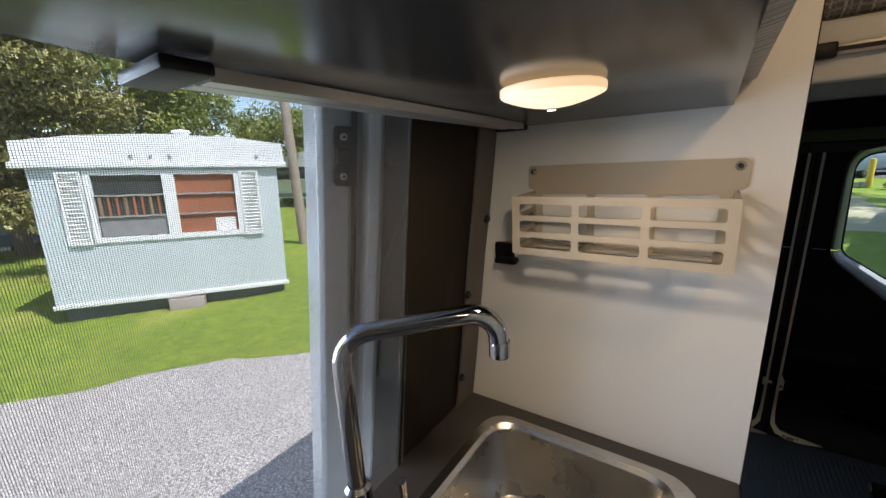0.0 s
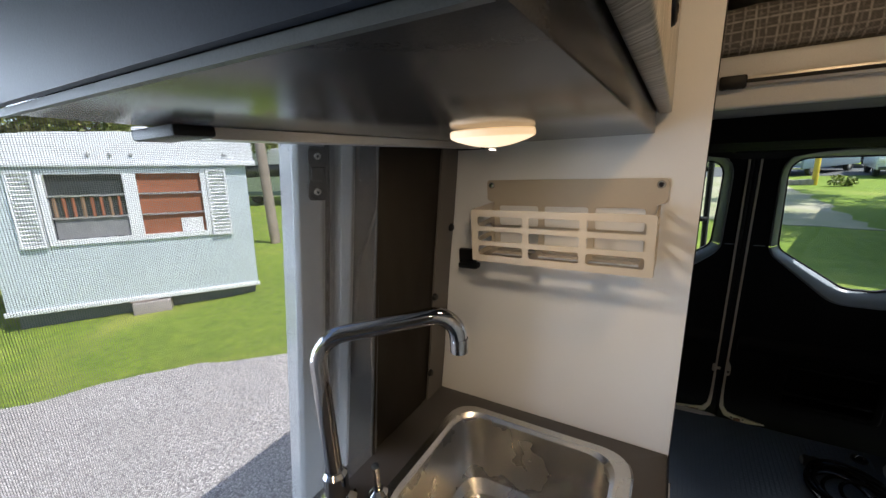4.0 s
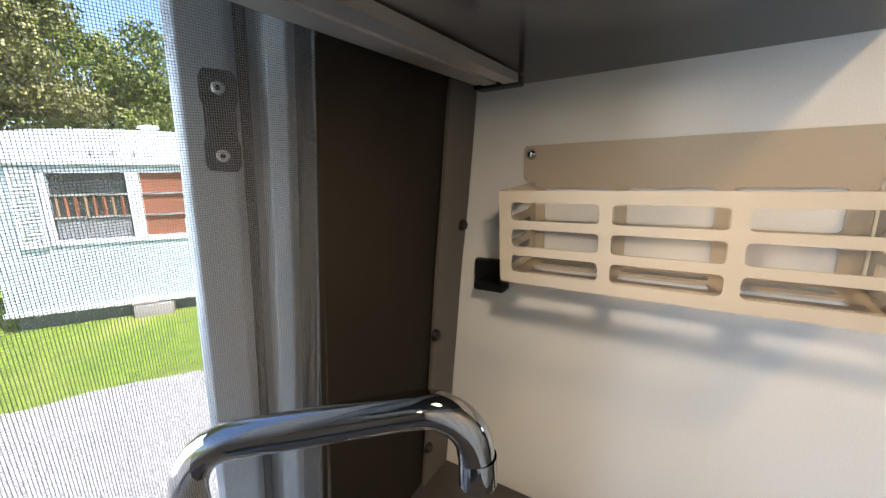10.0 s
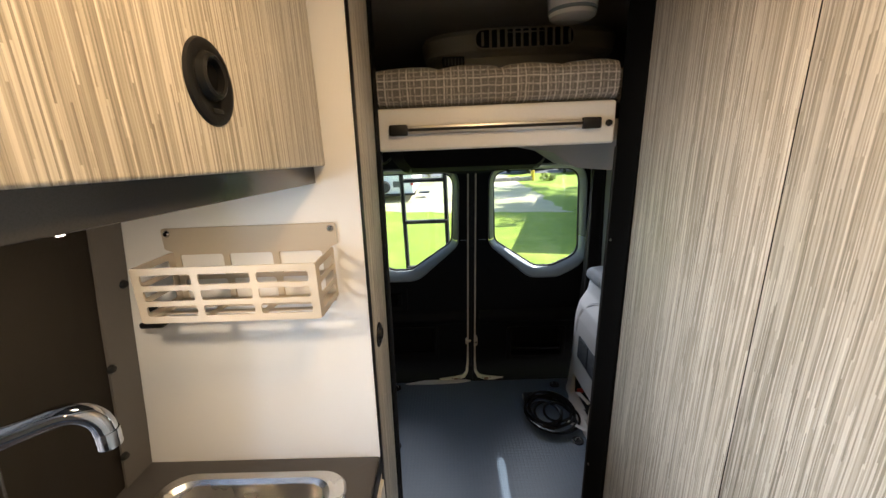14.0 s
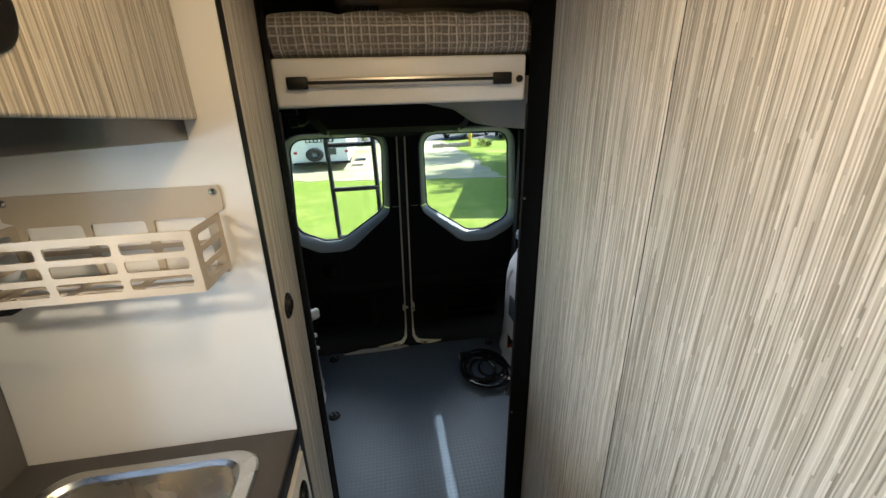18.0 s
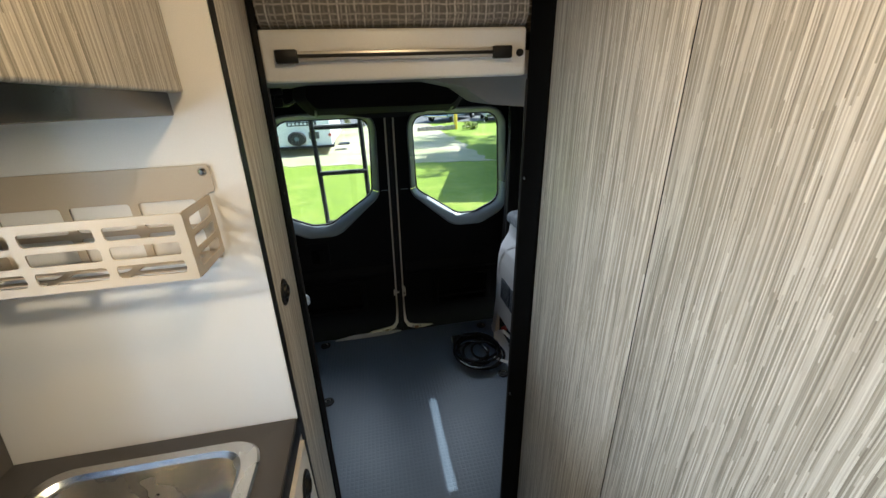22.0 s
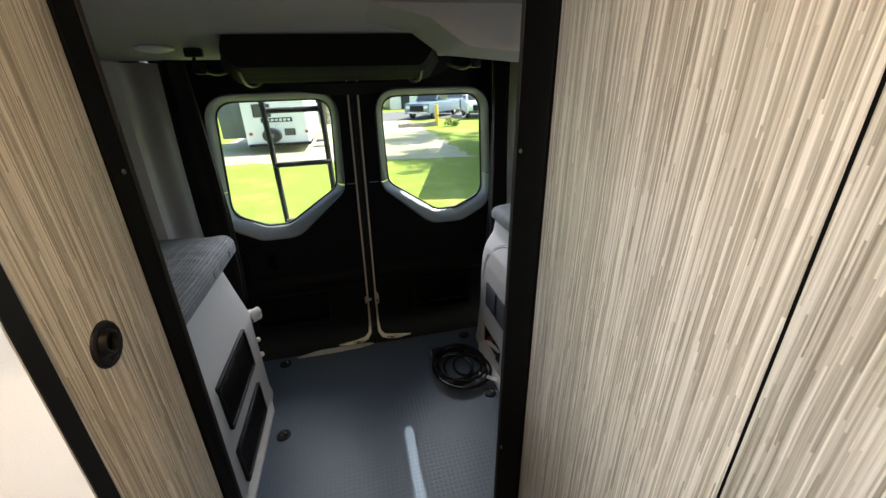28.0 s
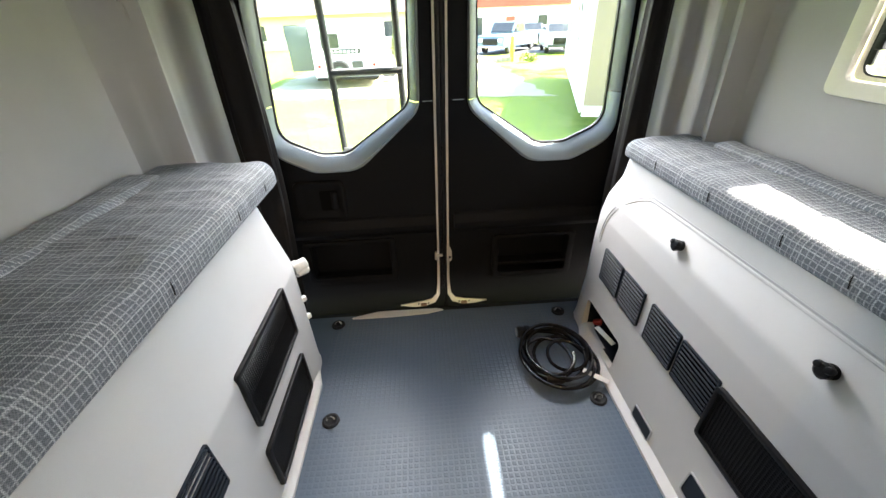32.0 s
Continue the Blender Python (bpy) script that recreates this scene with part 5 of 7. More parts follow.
def knob(y, z):
    x = on_face(1, z)
    k = part("knob", lathe([(0, 0.024), (0.011, 0.0235), (0.015, 0.020), (0.015, 0.012), (0.010, 0.008), (0.012, 0.003), (0.015, 0)], (x - 0.001, y, z), (-1, 0, 0.35), 20), M_BLACK, bench_r, "black three-lobed knob")
    for a in (0.4, 2.5, 4.6):
        part("lobe", moved(lathe([(0, 0.010), (0.006, 0.008), (0.008, 0.002), (0.006, -0.006), (0, -0.008)], (0, 0, 0), (0, 0, 1), 12), Matrix.Translation((x - 0.016, y + 0.011 * math.cos(a), z + 0.006 + 0.011 * math.sin(a))) @ Matrix.Rotation(math.radians(-70), 4, "Y")), M_BLACK, k)


knob(1.903, 0.586)
knob(1.472, 0.587)
part("red_switch", lathe([(0, 0.03), (0.010, 0.028), (0.013, 0.018), (0.013, 0.0)], (0.600, 2.165, 0.085), (-0.6, 0.5, -0.3), 16), M_RED, bench_r, "red plastic fitting inside the port")
plug_t = part("socket_plug", lathe([(0, 0.05), (0.016, 0.05), (0.019, 0.046), (0.019, 0.02), (0.024, 0.018), (0.024, 0)], (-0.53, 2.185, 0.415), (0.75, 0.65, 0.1), 20), M_WHITE_PLASTIC, bench_l, "white plastic cap")
part("socket_plug", lathe([(0, 0.045), (0.012, 0.045), (0.016, 0.04), (0.018, 0)], (-0.525, 2.19, 0.395), (0.7, 0.7, -0.1), 18), M_WHITE_PLASTIC, bench_l, "white plastic cap")
for z in (0.30, 0.22):
    part("socket_plug", lathe([(0, 0.018), (0.010, 0.016), (0.012, 0)], (-0.520, 2.16, z), (0.8, 0.6, 0), 14), M_WHITE_PLASTIC, bench_l, "small white cap")


def finer(loop, step):
    """Adds points along the longer sides of a closed outline."""
    out = []
    for p, q in zip(loop, loop[1:] + loop[:1]):
        n = max(1, int(math.dist(p, q) / step))
        out += [(p[0] + (q[0] - p[0]) * k / n, p[1] + (q[1] - p[1]) * k / n) for k in range(n)]
    return out


def padded(side, y0, y1, profile, radii, folds, n=210):
    """A stuffed cloth form along y, with rounded ends, soft dents and sharp pulled folds."""
    base = finer(rounded(profile, radii, 6), 0.016)
    z0, z1 = min(p[1] for p in base), max(p[1] for p in base)
    xm = sum(p[0] for p in base) / len(base)
    secs = []
    for k in range(n + 1):
        f = k / n
        y = y0 + (y1 - y0) * f
        near = min(y - y0, y1 - y)
        e = 1.0 if near > 0.035 else 0.62 + 0.38 * math.sqrt(max(0.0, 1 - ((0.035 - near) / 0.035) ** 2))
        loop = []
        for x, z in base:
            top = max(0.0, (z - z0) / (z1 - z0))
            w = 0.006 * noise.noise(Vector((x * 7, y * 9, side * 3.0))) + 0.003 * noise.noise(Vector((x * 23, y * 30, side)))
            for yc, xa, xb, tilt, deep in folds:
                if min(xa, xb) < x < max(xa, xb) and top > 0.6:
                    u = (x - xa) / (xb - xa)
                    d = y - yc - tilt * u - 0.012 * math.sin(u * 5)
                    fade = math.sin(math.pi * u)
                    w += 0.45 * deep * fade * (math.exp(-(d / 0.012) ** 2) - 0.4 * math.exp(-((d + 0.013) / 0.006) ** 2))
            loop.append((xm + (x - xm) * (0.9 + 0.1 * e), y, z0 + (z - z0) * e + w * top * e))
        secs.append(loop)
    return loft(secs)


def cushion(side, y0, y1, x_in, z0, z1):
    t = thing("bench_cushion", "grey tweed bench cushion with stitched seams and creases", "cushion", (side * 0.75, (y0 + y1) / 2, z0), "bench cushions")
    xo, xi = side * 0.885, side * x_in
    folds = ((1.985, -0.565, -0.75, 0.03, 0.006), (1.745, -0.59, -0.75, 0.04, 0.008), (2.11, -0.56, -0.68, 0.02, 0.004), (1.50, -0.60, -0.75, 0.05, 0.006)) if side < 0 else ((1.80, 0.74, 0.86, 0.03, 0.004), (1.52, 0.72, 0.84, -0.02, 0.004))
    part("cover", padded(side, y0, y1, [(xi, z0), (xo, z0), (xo, z1 + 0.004), (xi + side * 0.20, z1 + 0.006), (xi, z1)], [0.018, 0.01, 0.02, 0.05, 0.064], folds), M_FABRIC, t)
    back = (y0, 2.145, 0.770, z1 + 0.022) if side < 0 else (y0, 2.17, 0.800, z1 + 0.024)
    part("back_pad", padded(side * 2, back[0], back[1], [(side * back[2], z1 - 0.03), (xo, z1 - 0.03), (xo, back[3]), (side * (back[2] + 0.025), back[3] - 0.004)], [0.01, 0.01, 0.02, 0.03], (), 80), M_FABRIC, t, "raised back edge of the cushion")
    for yy in ((y1 - 0.115, y1 - 0.31, y1 - 0.62) if side < 0 else (y1 - 0.20, y1 - 0.44, y1 - 0.66, y1 - 0.80)):
        run = [(xi - side * 0.0012, yy, z0 + 0.020), (xi - side * 0.0005, yy + 0.004, z0 + 0.04), (xi + side * 0.010, yy + 0.007, z1 - 0.012)]
        part("seam", tube(run, 0.0012, 6, smooth_steps=3), M_RUBBER, t, "dark stitched seam")


cushion(-1, 1.10, 2.275, 0.535, 0.69, 0.775)
cushion(1, 1.235, 2.33, 0.638, 0.70, 0.768)


def side_window():
    t = thing("window_1", "cream framed side window with dark catches", "window", (XW, 1.66, 1.07), "", "structure")
    part("window_frame", plate(rect(1.36, 1.965, 0.950, 1.202, 0.022), [rect(1.40, 1.925, 0.985, 1.178, 0.015)], "x", XW - 0.014, XW + 0.003, bevel=0.004), M_IVORY, t, "cream plastic frame")
    part("inner_frame", plate(rect(1.40, 1.925, 0.985, 1.190, 0.02), [rect(1.42, 1.91, 0.995, 1.183, 0.03)], "x", XW + 0.0035, XW + 0.010), M_IVORY, t, "cream sash")
    part("gasket", plate(rect(1.419, 1.911, 0.994, 1.184, 0.03), [rect(1.423, 1.907, 0.998, 1.180, 0.028)], "x", XW + 0.001, XW + 0.0034), M_RUBBER, t, "thin black gasket")
    part("latch_bar", box(XW - 0.001, XW + 0.006, 1.893, 1.907, 1.015, 1.13, 0.002), M_BLACK, t, "black latch bar")
    part("pane", box(XW + 0.0105, XW + 0.0145, 1.40, 1.925, 0.985, 1.194), M_CLEAR, t, "clear acrylic pane")
    for y, z in ((1.895, 1.06), (1.72, 1.0)):
        part("catch", box(XW - 0.004, XW + 0.03, y - 0.010, y + 0.010, z - 0.016, z + 0.016, 0.005), M_BLACK, t, "black window catch")


side_window()


def soft_step(u):
    u = min(1.0, max(0.0, u))
    return u * u * (3 - 2 * u)


def wall_relief(side):
    """Moulded lining: a frame standing out round the recessed wall, then fluted columns towards the rear door."""
    t = thing("wall_lining", "moulded pale grey lining with soft ribs beside the rear door", "trim", (side * 0.85, 2.3, 0.75), "lining ribs", "structure")
    ya, ye, zt = (1.13, 2.265, 1.255) if side < 0 else (2.02, 2.175, 1.235)
    top = 1.438
    crest = ((2.20, 0.0), (2.30, 0.050), (2.345, 0.092), (2.40, 0.066), (2.44, 0.072), (2.50, 0.140), (2.56, 0.165), (2.585, 0.166)) if side < 0 else ((2.14, 0.0), (2.23, 0.030), (2.285, 0.074), (2.345, 0.052), (2.385, 0.058), (2.43, 0.100), (2.50, 0.140), (2.585, 0.170))
    radius, fillet = 0.13, 0.042
    ny = int((2.585 - ya) / 0.012)
    secs = []
    for k in range(56):
        z = 0.62 + (top - 0.62) * k / 55
        row = []
        for j in range(ny + 1):
            y = ya + (2.585 - ya) * j / ny
            dy, dz = y - (ye - radius), z - (zt - radius)
            d = (math.hypot(max(dy, 0), max(dz, 0)) + min(max(dy, dz), 0)) - radius
            rise = 0.055 * soft_step(d / fillet) + 0.022 * math.exp(-((d - fillet) / 0.020) ** 2) - 0.006 * (1 - soft_step(d / 0.02 + 1))
            col = crest[-1][1]
            for (y0, h0), (y1, h1) in zip(crest, crest[1:]):
                if y < y1:
                    col = h0 + (h1 - h0) * soft_step((y - y0) / (y1 - y0))
                    break
            row.append((side * (XW + 0.003 - max(rise, col) - 0.012 * soft_step((z - 0.7) / 0.9) * soft_step(d / 0.05)), y, z))
        secs.append(row + [(side * 0.93, 2.585, z), (side * 0.93, ya, z)])
    part("moulded_panel", loft(secs), M_LINING, t)


wall_relief(-1)
wall_relief(1)


# ---- on the floor ----
def tie_down(x, y):
    t = thing("tie_down_ring", "black recessed tie-down ring in the floor", "tie-down", (x, y, 0), "floor tie-downs")
    part("cup", lathe([(0, 0.002), (0.016, 0.002), (0.022, 0.006), (0.027, 0.005), (0.029, 0.0)], (x, y, 0.0005), sides=24), M_BLACK, t)
    part("ring", tube([(x - 0.013, y, 0.006), (x - 0.010, y + 0.004, 0.012), (x, y + 0.006, 0.016), (x + 0.010, y + 0.004, 0.012), (x + 0.013, y, 0.006)], 0.0028, 8, smooth_steps=4), M_STEEL, t, "bent steel ring")


for x, y in ((-0.42, 1.88), (0.487, 1.885), (-0.475, 2.353), (0.495, 2.345)):
    tie_down(x, y)


def power_cord():
    t = thing("power_cord", "coiled thick black power cord with plugs and white tags", "cord", (0.40, 2.07, 0))
    random.seed(4)
    pts = []
    turns = 7
    for k in range(turns * 14 + 1):
        a = 2 * math.pi * k / 14
        lap = k / 14
        r = 0.103 + 0.034 * math.sin(lap * 2.4) + 0.012 * math.sin(lap * 5.1 + 1)
        cx, cy = 0.40 + 0.020 * math.sin(lap * 1.7), 2.065 + 0.018 * math.cos(lap * 2.3)
        pts.append((cx + r * 1.0 * math.cos(a), cy + r * 1.12 * math.sin(a), 0.009 + 0.0085 * lap * 0.72 + 0.004 * math.sin(a * 1.3 + lap)))
    part("coil", tube(pts, 0.0066, 10, smooth_steps=2), M_CABLE, t)
    part("lead", tube([pts[0], (0.45, 2.19, 0.010), (0.36, 2.215, 0.014), (0.30, 2.205, 0.02)], 0.0060, 10, smooth_steps=5), M_CABLE, t)
    part("plug", lathe([(0, 0), (0.020, 0.001), (0.024, 0.008), (0.022, 0.03), (0.026, 0.034), (0.024, 0.05), (0.012, 0.062), (0.009, 0.075), (0, 0.075)], (0.278, 2.205, 0.026), (1, 0.05, -0.05), 20), M_RUBBER, t, "black moulded plug")
    part("plug_face", lathe([(0, 0.0), (0.016, 0.0), (0.017, 0.003)], (0.274, 2.205, 0.026), (1, 0.05, 0), 20), M_TRIM, t, "grey plug face")
    part("connector", lathe([(0, 0), (0.018, 0.0), (0.020, 0.01), (0.020, 0.05), (0.012, 0.065), (0, 0.065)], (0.33, 1.965, 0.03), (1, -0.2, 0.0), 18), M_RUBBER, t, "black moulded connector")
    for (x, y, z), rz in (((0.50, 1.955, 0.022), -0.6), ((0.575, 2.08, 0.09), -1.2)):
        b = box(-0.045, 0.045, -0.011, 0.011, -0.0004, 0.0004)
        for v in b.verts:
            v.co.z += 0.02 * (v.co.x / 0.045) ** 2 * 0.5
        part("tag", moved(b, Matrix.Translation((x, y, z)) @ Matrix.Rotation(rz, 4, "Z") @ Matrix.Rotation(0.15, 4, "Y")), M_PAPER, t, "white paper tag")


power_cord()


# ---- outside ----
ZG = -0.65


def lawn(name):
    """Mown grass: fine blades, tufts, worn yellow patches and faint mowing stripes."""
    m, n, l, b = shader(name, 0.9)
    blade = noisy(n, l, 70, 5, position(n, l, 1, 0.5, 1), 0.75)
    tuft = noisy(n, l, 7, 6, None, 0.7)
    patch = noisy(n, l, 0.7, 5)
    col = mixed(n, l, ramp(n, l, tuft, 0.35, 0.65), (0.13, 0.205, 0.013), (0.25, 0.335, 0.027))
    col = mixed(n, l, ramp(n, l, patch, 0.52, 0.75), col, (0.32, 0.35, 0.06))
    col = mixed(n, l, ramp(n, l, blade, 0.55, 0.8), col, (0.04, 0.10, 0.012))
    l.new(col, b.inputs["Base Color"])
    bumped(n, l, b, math_node(n, l, "ADD", blade, tuft), 0.8, 0.03)
    return m


M_GRASS = lawn("mown_lawn")


def gravel(name, tones, scale):
    """Loose stones: each cell its own tone, rounded relief between dark gaps."""
    m, n, l, b = shader(name, 0.85)
    v = n.new("ShaderNodeTexVoronoi")
    v.inputs["Scale"].default_value = scale
    l.new(position(n, l), v.inputs["Vector"])
    sep = n.new("ShaderNodeSeparateColor")
    l.new(v.outputs["Color"], sep.inputs[0])
    stone = mixed(n, l, sep.outputs[0], tones[0], tones[1])
    stone = mixed(n, l, ramp(n, l, noisy(n, l, 1.3, 5), 0.35, 0.7), stone, tones[2])
    gap = ramp(n, l, v.outputs["Distance"], 0.45, 0.75)
    l.new(mixed(n, l, gap, stone, tuple(q * 0.62 for q in tones[0])), b.inputs["Base Color"])
    bumped(n, l, b, math_node(n, l, "SUBTRACT", 1.0, v.outputs["Distance"]), 0.7, 0.007)
    return m


M_GRAVEL = gravel("pale_gravel", ((0.33, 0.31, 0.285), (0.62, 0.59, 0.55), (0.42, 0.395, 0.36)), 70)
M_DRIVE = surface("worn_sandy_drive", (0.46, 0.41, 0.30), (0.24, 0.27, 0.10), 0.95, grain=14, big=0.55, bump=0.5, dist=0.01)
M_ASPHALT = surface("grey_asphalt", (0.11, 0.11, 0.11), (0.14, 0.14, 0.14), 0.9, grain=30, big=0.5, bump=0.3, dist=0.004)
M_SIDING = surface("pale_blue_metal_siding", (0.54, 0.60, 0.61), (0.50, 0.56, 0.57), 0.45, grain=40, big=1.5, bump=0.05)
M_WHITE_METAL = surface("white_metal", (0.76, 0.77, 0.77), (0.70, 0.71, 0.71), 0.4, grain=40, big=1.5, bump=0.05)
M_CREAM_WALL = surface("cream_stucco", (0.62, 0.55, 0.40), (0.58, 0.51, 0.37), 0.9, grain=60, big=0.8, bump=0.3)
M_BEIGE_WALL = surface("beige_end_wall", (0.27, 0.21, 0.165), (0.24, 0.19, 0.15), 0.7, grain=60, big=0.8, bump=0.1)
M_ROOF = surface("brown_roof_shingle", (0.14, 0.10, 0.08), (0.18, 0.13, 0.10), 0.9, grain=40, big=1, bump=0.4)
M_RED_ROOF = surface("red_fascia", (0.45, 0.10, 0.06), (0.38, 0.08, 0.05), 0.7, grain=40, big=1, bump=0.1)
M_CURTAIN = surface("rust_coloured_drape", (0.32, 0.12, 0.06), (0.26, 0.10, 0.05), 0.9, grain=60, big=3, bump=0.3)
M_DRAPE_TAN = surface("tan_drape", (0.30, 0.19, 0.11), (0.24, 0.16, 0.10), 0.9, grain=60, big=3, bump=0.3)
M_LACE = surface("grey_lace", (0.20, 0.20, 0.20), (0.26, 0.26, 0.255), 0.9, grain=50, big=6, bump=0.4)
M_BARK = surface("grey_brown_bark", (0.13, 0.10, 0.075), (0.17, 0.13, 0.10), 0.95, grain=30, big=3, bump=0.8, dist=0.01)
M_POLE = surface("weathered_pole_wood", (0.30, 0.25, 0.20), (0.25, 0.20, 0.16), 0.9, grain=60, big=3, bump=0.5, stretch=(1, 1, 0.1))
M_TYRE = surface("tyre_rubber", (0.02, 0.02, 0.02), (0.03, 0.03, 0.03), 0.8, grain=80, bump=0.2)
M_DARK_PANE = surface("dark_window_pane", (0.03, 0.035, 0.04), (0.05, 0.055, 0.06), 0.08, bump=0)
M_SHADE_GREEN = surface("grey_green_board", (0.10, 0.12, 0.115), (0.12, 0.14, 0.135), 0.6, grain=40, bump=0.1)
M_CONCRETE = surface("grey_concrete_block", (0.30, 0.27, 0.24), (0.36, 0.32, 0.29), 0.9, grain=60, big=4, bump=0.5)
M_CAR_GREY = surface("grey_blue_car_paint", (0.16, 0.22, 0.26), (0.15, 0.20, 0.24), 0.2, bump=0, spread=0.05)
M_CAR_WHITE = surface("white_car_paint", (0.68, 0.70, 0.72), (0.66, 0.68, 0.70), 0.2, bump=0, spread=0.05)


def leafy(name, a, c):
    m, n, l, b = shader(name, 0.55)
    oi = n.new("ShaderNodeNewGeometry")
    l.new(mixed(n, l, oi.outputs["Random Per Island"], a, c), b.inputs["Base Color"])
    b.inputs["Transmission Weight"].default_value = 0.0
    b.inputs["Subsurface Weight"].default_value = 0.0
    return m


M_LEAF_SPRING = leafy("spring_leaves", (0.10, 0.14, 0.02), (0.24, 0.26, 0.05))
M_LEAF_PINE = leafy("pine_needles", (0.09, 0.10, 0.025), (0.30, 0.28, 0.085))


def ground_sheet():
    """One sheet to the horizon; the lawn falls gently towards the drive behind the van."""
    ys = [-400, -40, 0, 1.2, 1.8, 2.4, 3.0, 3.6, 4.2, 5, 6, 7, 8, 9, 10, 11, 12, 13, 14, 20, 40, 90, 400]
    xs = [-400, -90, -40, -16, -12, -9, -7.5, -6.6, -5.9, -5.2, 0, 6, 12, 40, 90, 400]
    b = bmesh.new()
    rows = []
    for y in ys:
        f = min(1, max(0, (y - 5.5) / 7.5))
        drop = 0.32 * f * f * (3 - 2 * f)
        dip = 0.13 * min(1, max(0, (y - 1.2) / 3.0))
        rows.append([b.verts.new((x, y, ZG - max(drop * min(1, max(0, (x + 12) / 6)), dip * min(1, max(0, (-x - 5.2) / 1.4))))) for x in xs])
    for r, s in zip(rows, rows[1:]):
        for i in range(len(xs) - 1):
            b.faces.new((r[i], r[i + 1], s[i + 1], s[i]))
    return structure("ground", b, M_GRASS, "green lawn that reaches to the horizon", "ground")


ground_sheet()
ZFAR = ZG - 0.32


def blob_sheet(name, pts, z, material, label, cat="ground"):
    b = bmesh.new()
    vs = [b.verts.new((x, y, z)) for x, y in pts]
    b.faces.new(vs)
    got = bmesh.ops.extrude_face_region(b, geom=b.faces[:])
    for v in got["geom"]:
        if isinstance(v, bmesh.types.BMVert):
            v.co.z -= 0.01
    return structure(name, b, material, label, cat)


def wavy(pts, amp, step, seed):
    """A closed outline cut into short steps with an uneven edge."""
    out = []
    for i, p in enumerate(pts):
        q = pts[(i + 1) % len(pts)]
        d = Vector(q) - Vector(p)
        n = max(1, int(d.length / step))
        for k in range(n):
            v = Vector(p) + d * k / n
            out.append((v.x + amp * noise.noise(Vector((v.x * 1.7, v.y * 1.7, seed))), v.y + amp * noise.noise(Vector((v.x * 1.7, v.y * 1.7, seed + 9)))))
    return out


blob_sheet("pavement", wavy([(-6.6, -8), (-6.15, -0.5), (-5.2, 0.96), (-4.8, 1.65), (-3.8, 2.55), (-2.6, 3.6), (2.4, 3.9), (4, -8)], 0.16, 0.12, 3), ZG + 0.012, M_GRAVEL, "pale grey gravel parking pad", "gravel")
blob_sheet("road", wavy([(-5.8, 15.2), (-2.8, 14.6), (0.2, 13.9), (4.0, 13.2), (4.2, 30), (30, 40), (-5.8, 28)], 0.5, 0.5, 5), ZFAR + 0.012, M_DRIVE, "sandy worn drive with thin grass", "drive")
blob_sheet("road", [(-5.9, 30), (60, 26), (60, 36), (-5.9, 40)], ZFAR + 0.024, M_ASPHALT, "grey asphalt street", "road")


def frame_at(origin, direction, into=None):
    """Axes for a building: u along its face, v into it."""
    u = Vector((direction[0], direction[1], 0)).normalized()
    v = Vector((-u.y, u.x, 0)) if into is None else Vector((into[0], into[1], 0)).normalized()
    return Matrix(((u.x, v.x, 0, origin[0]), (u.y, v.y, 0, origin[1]), (0, 0, 1, origin[2]), (0, 0, 0, 1)))


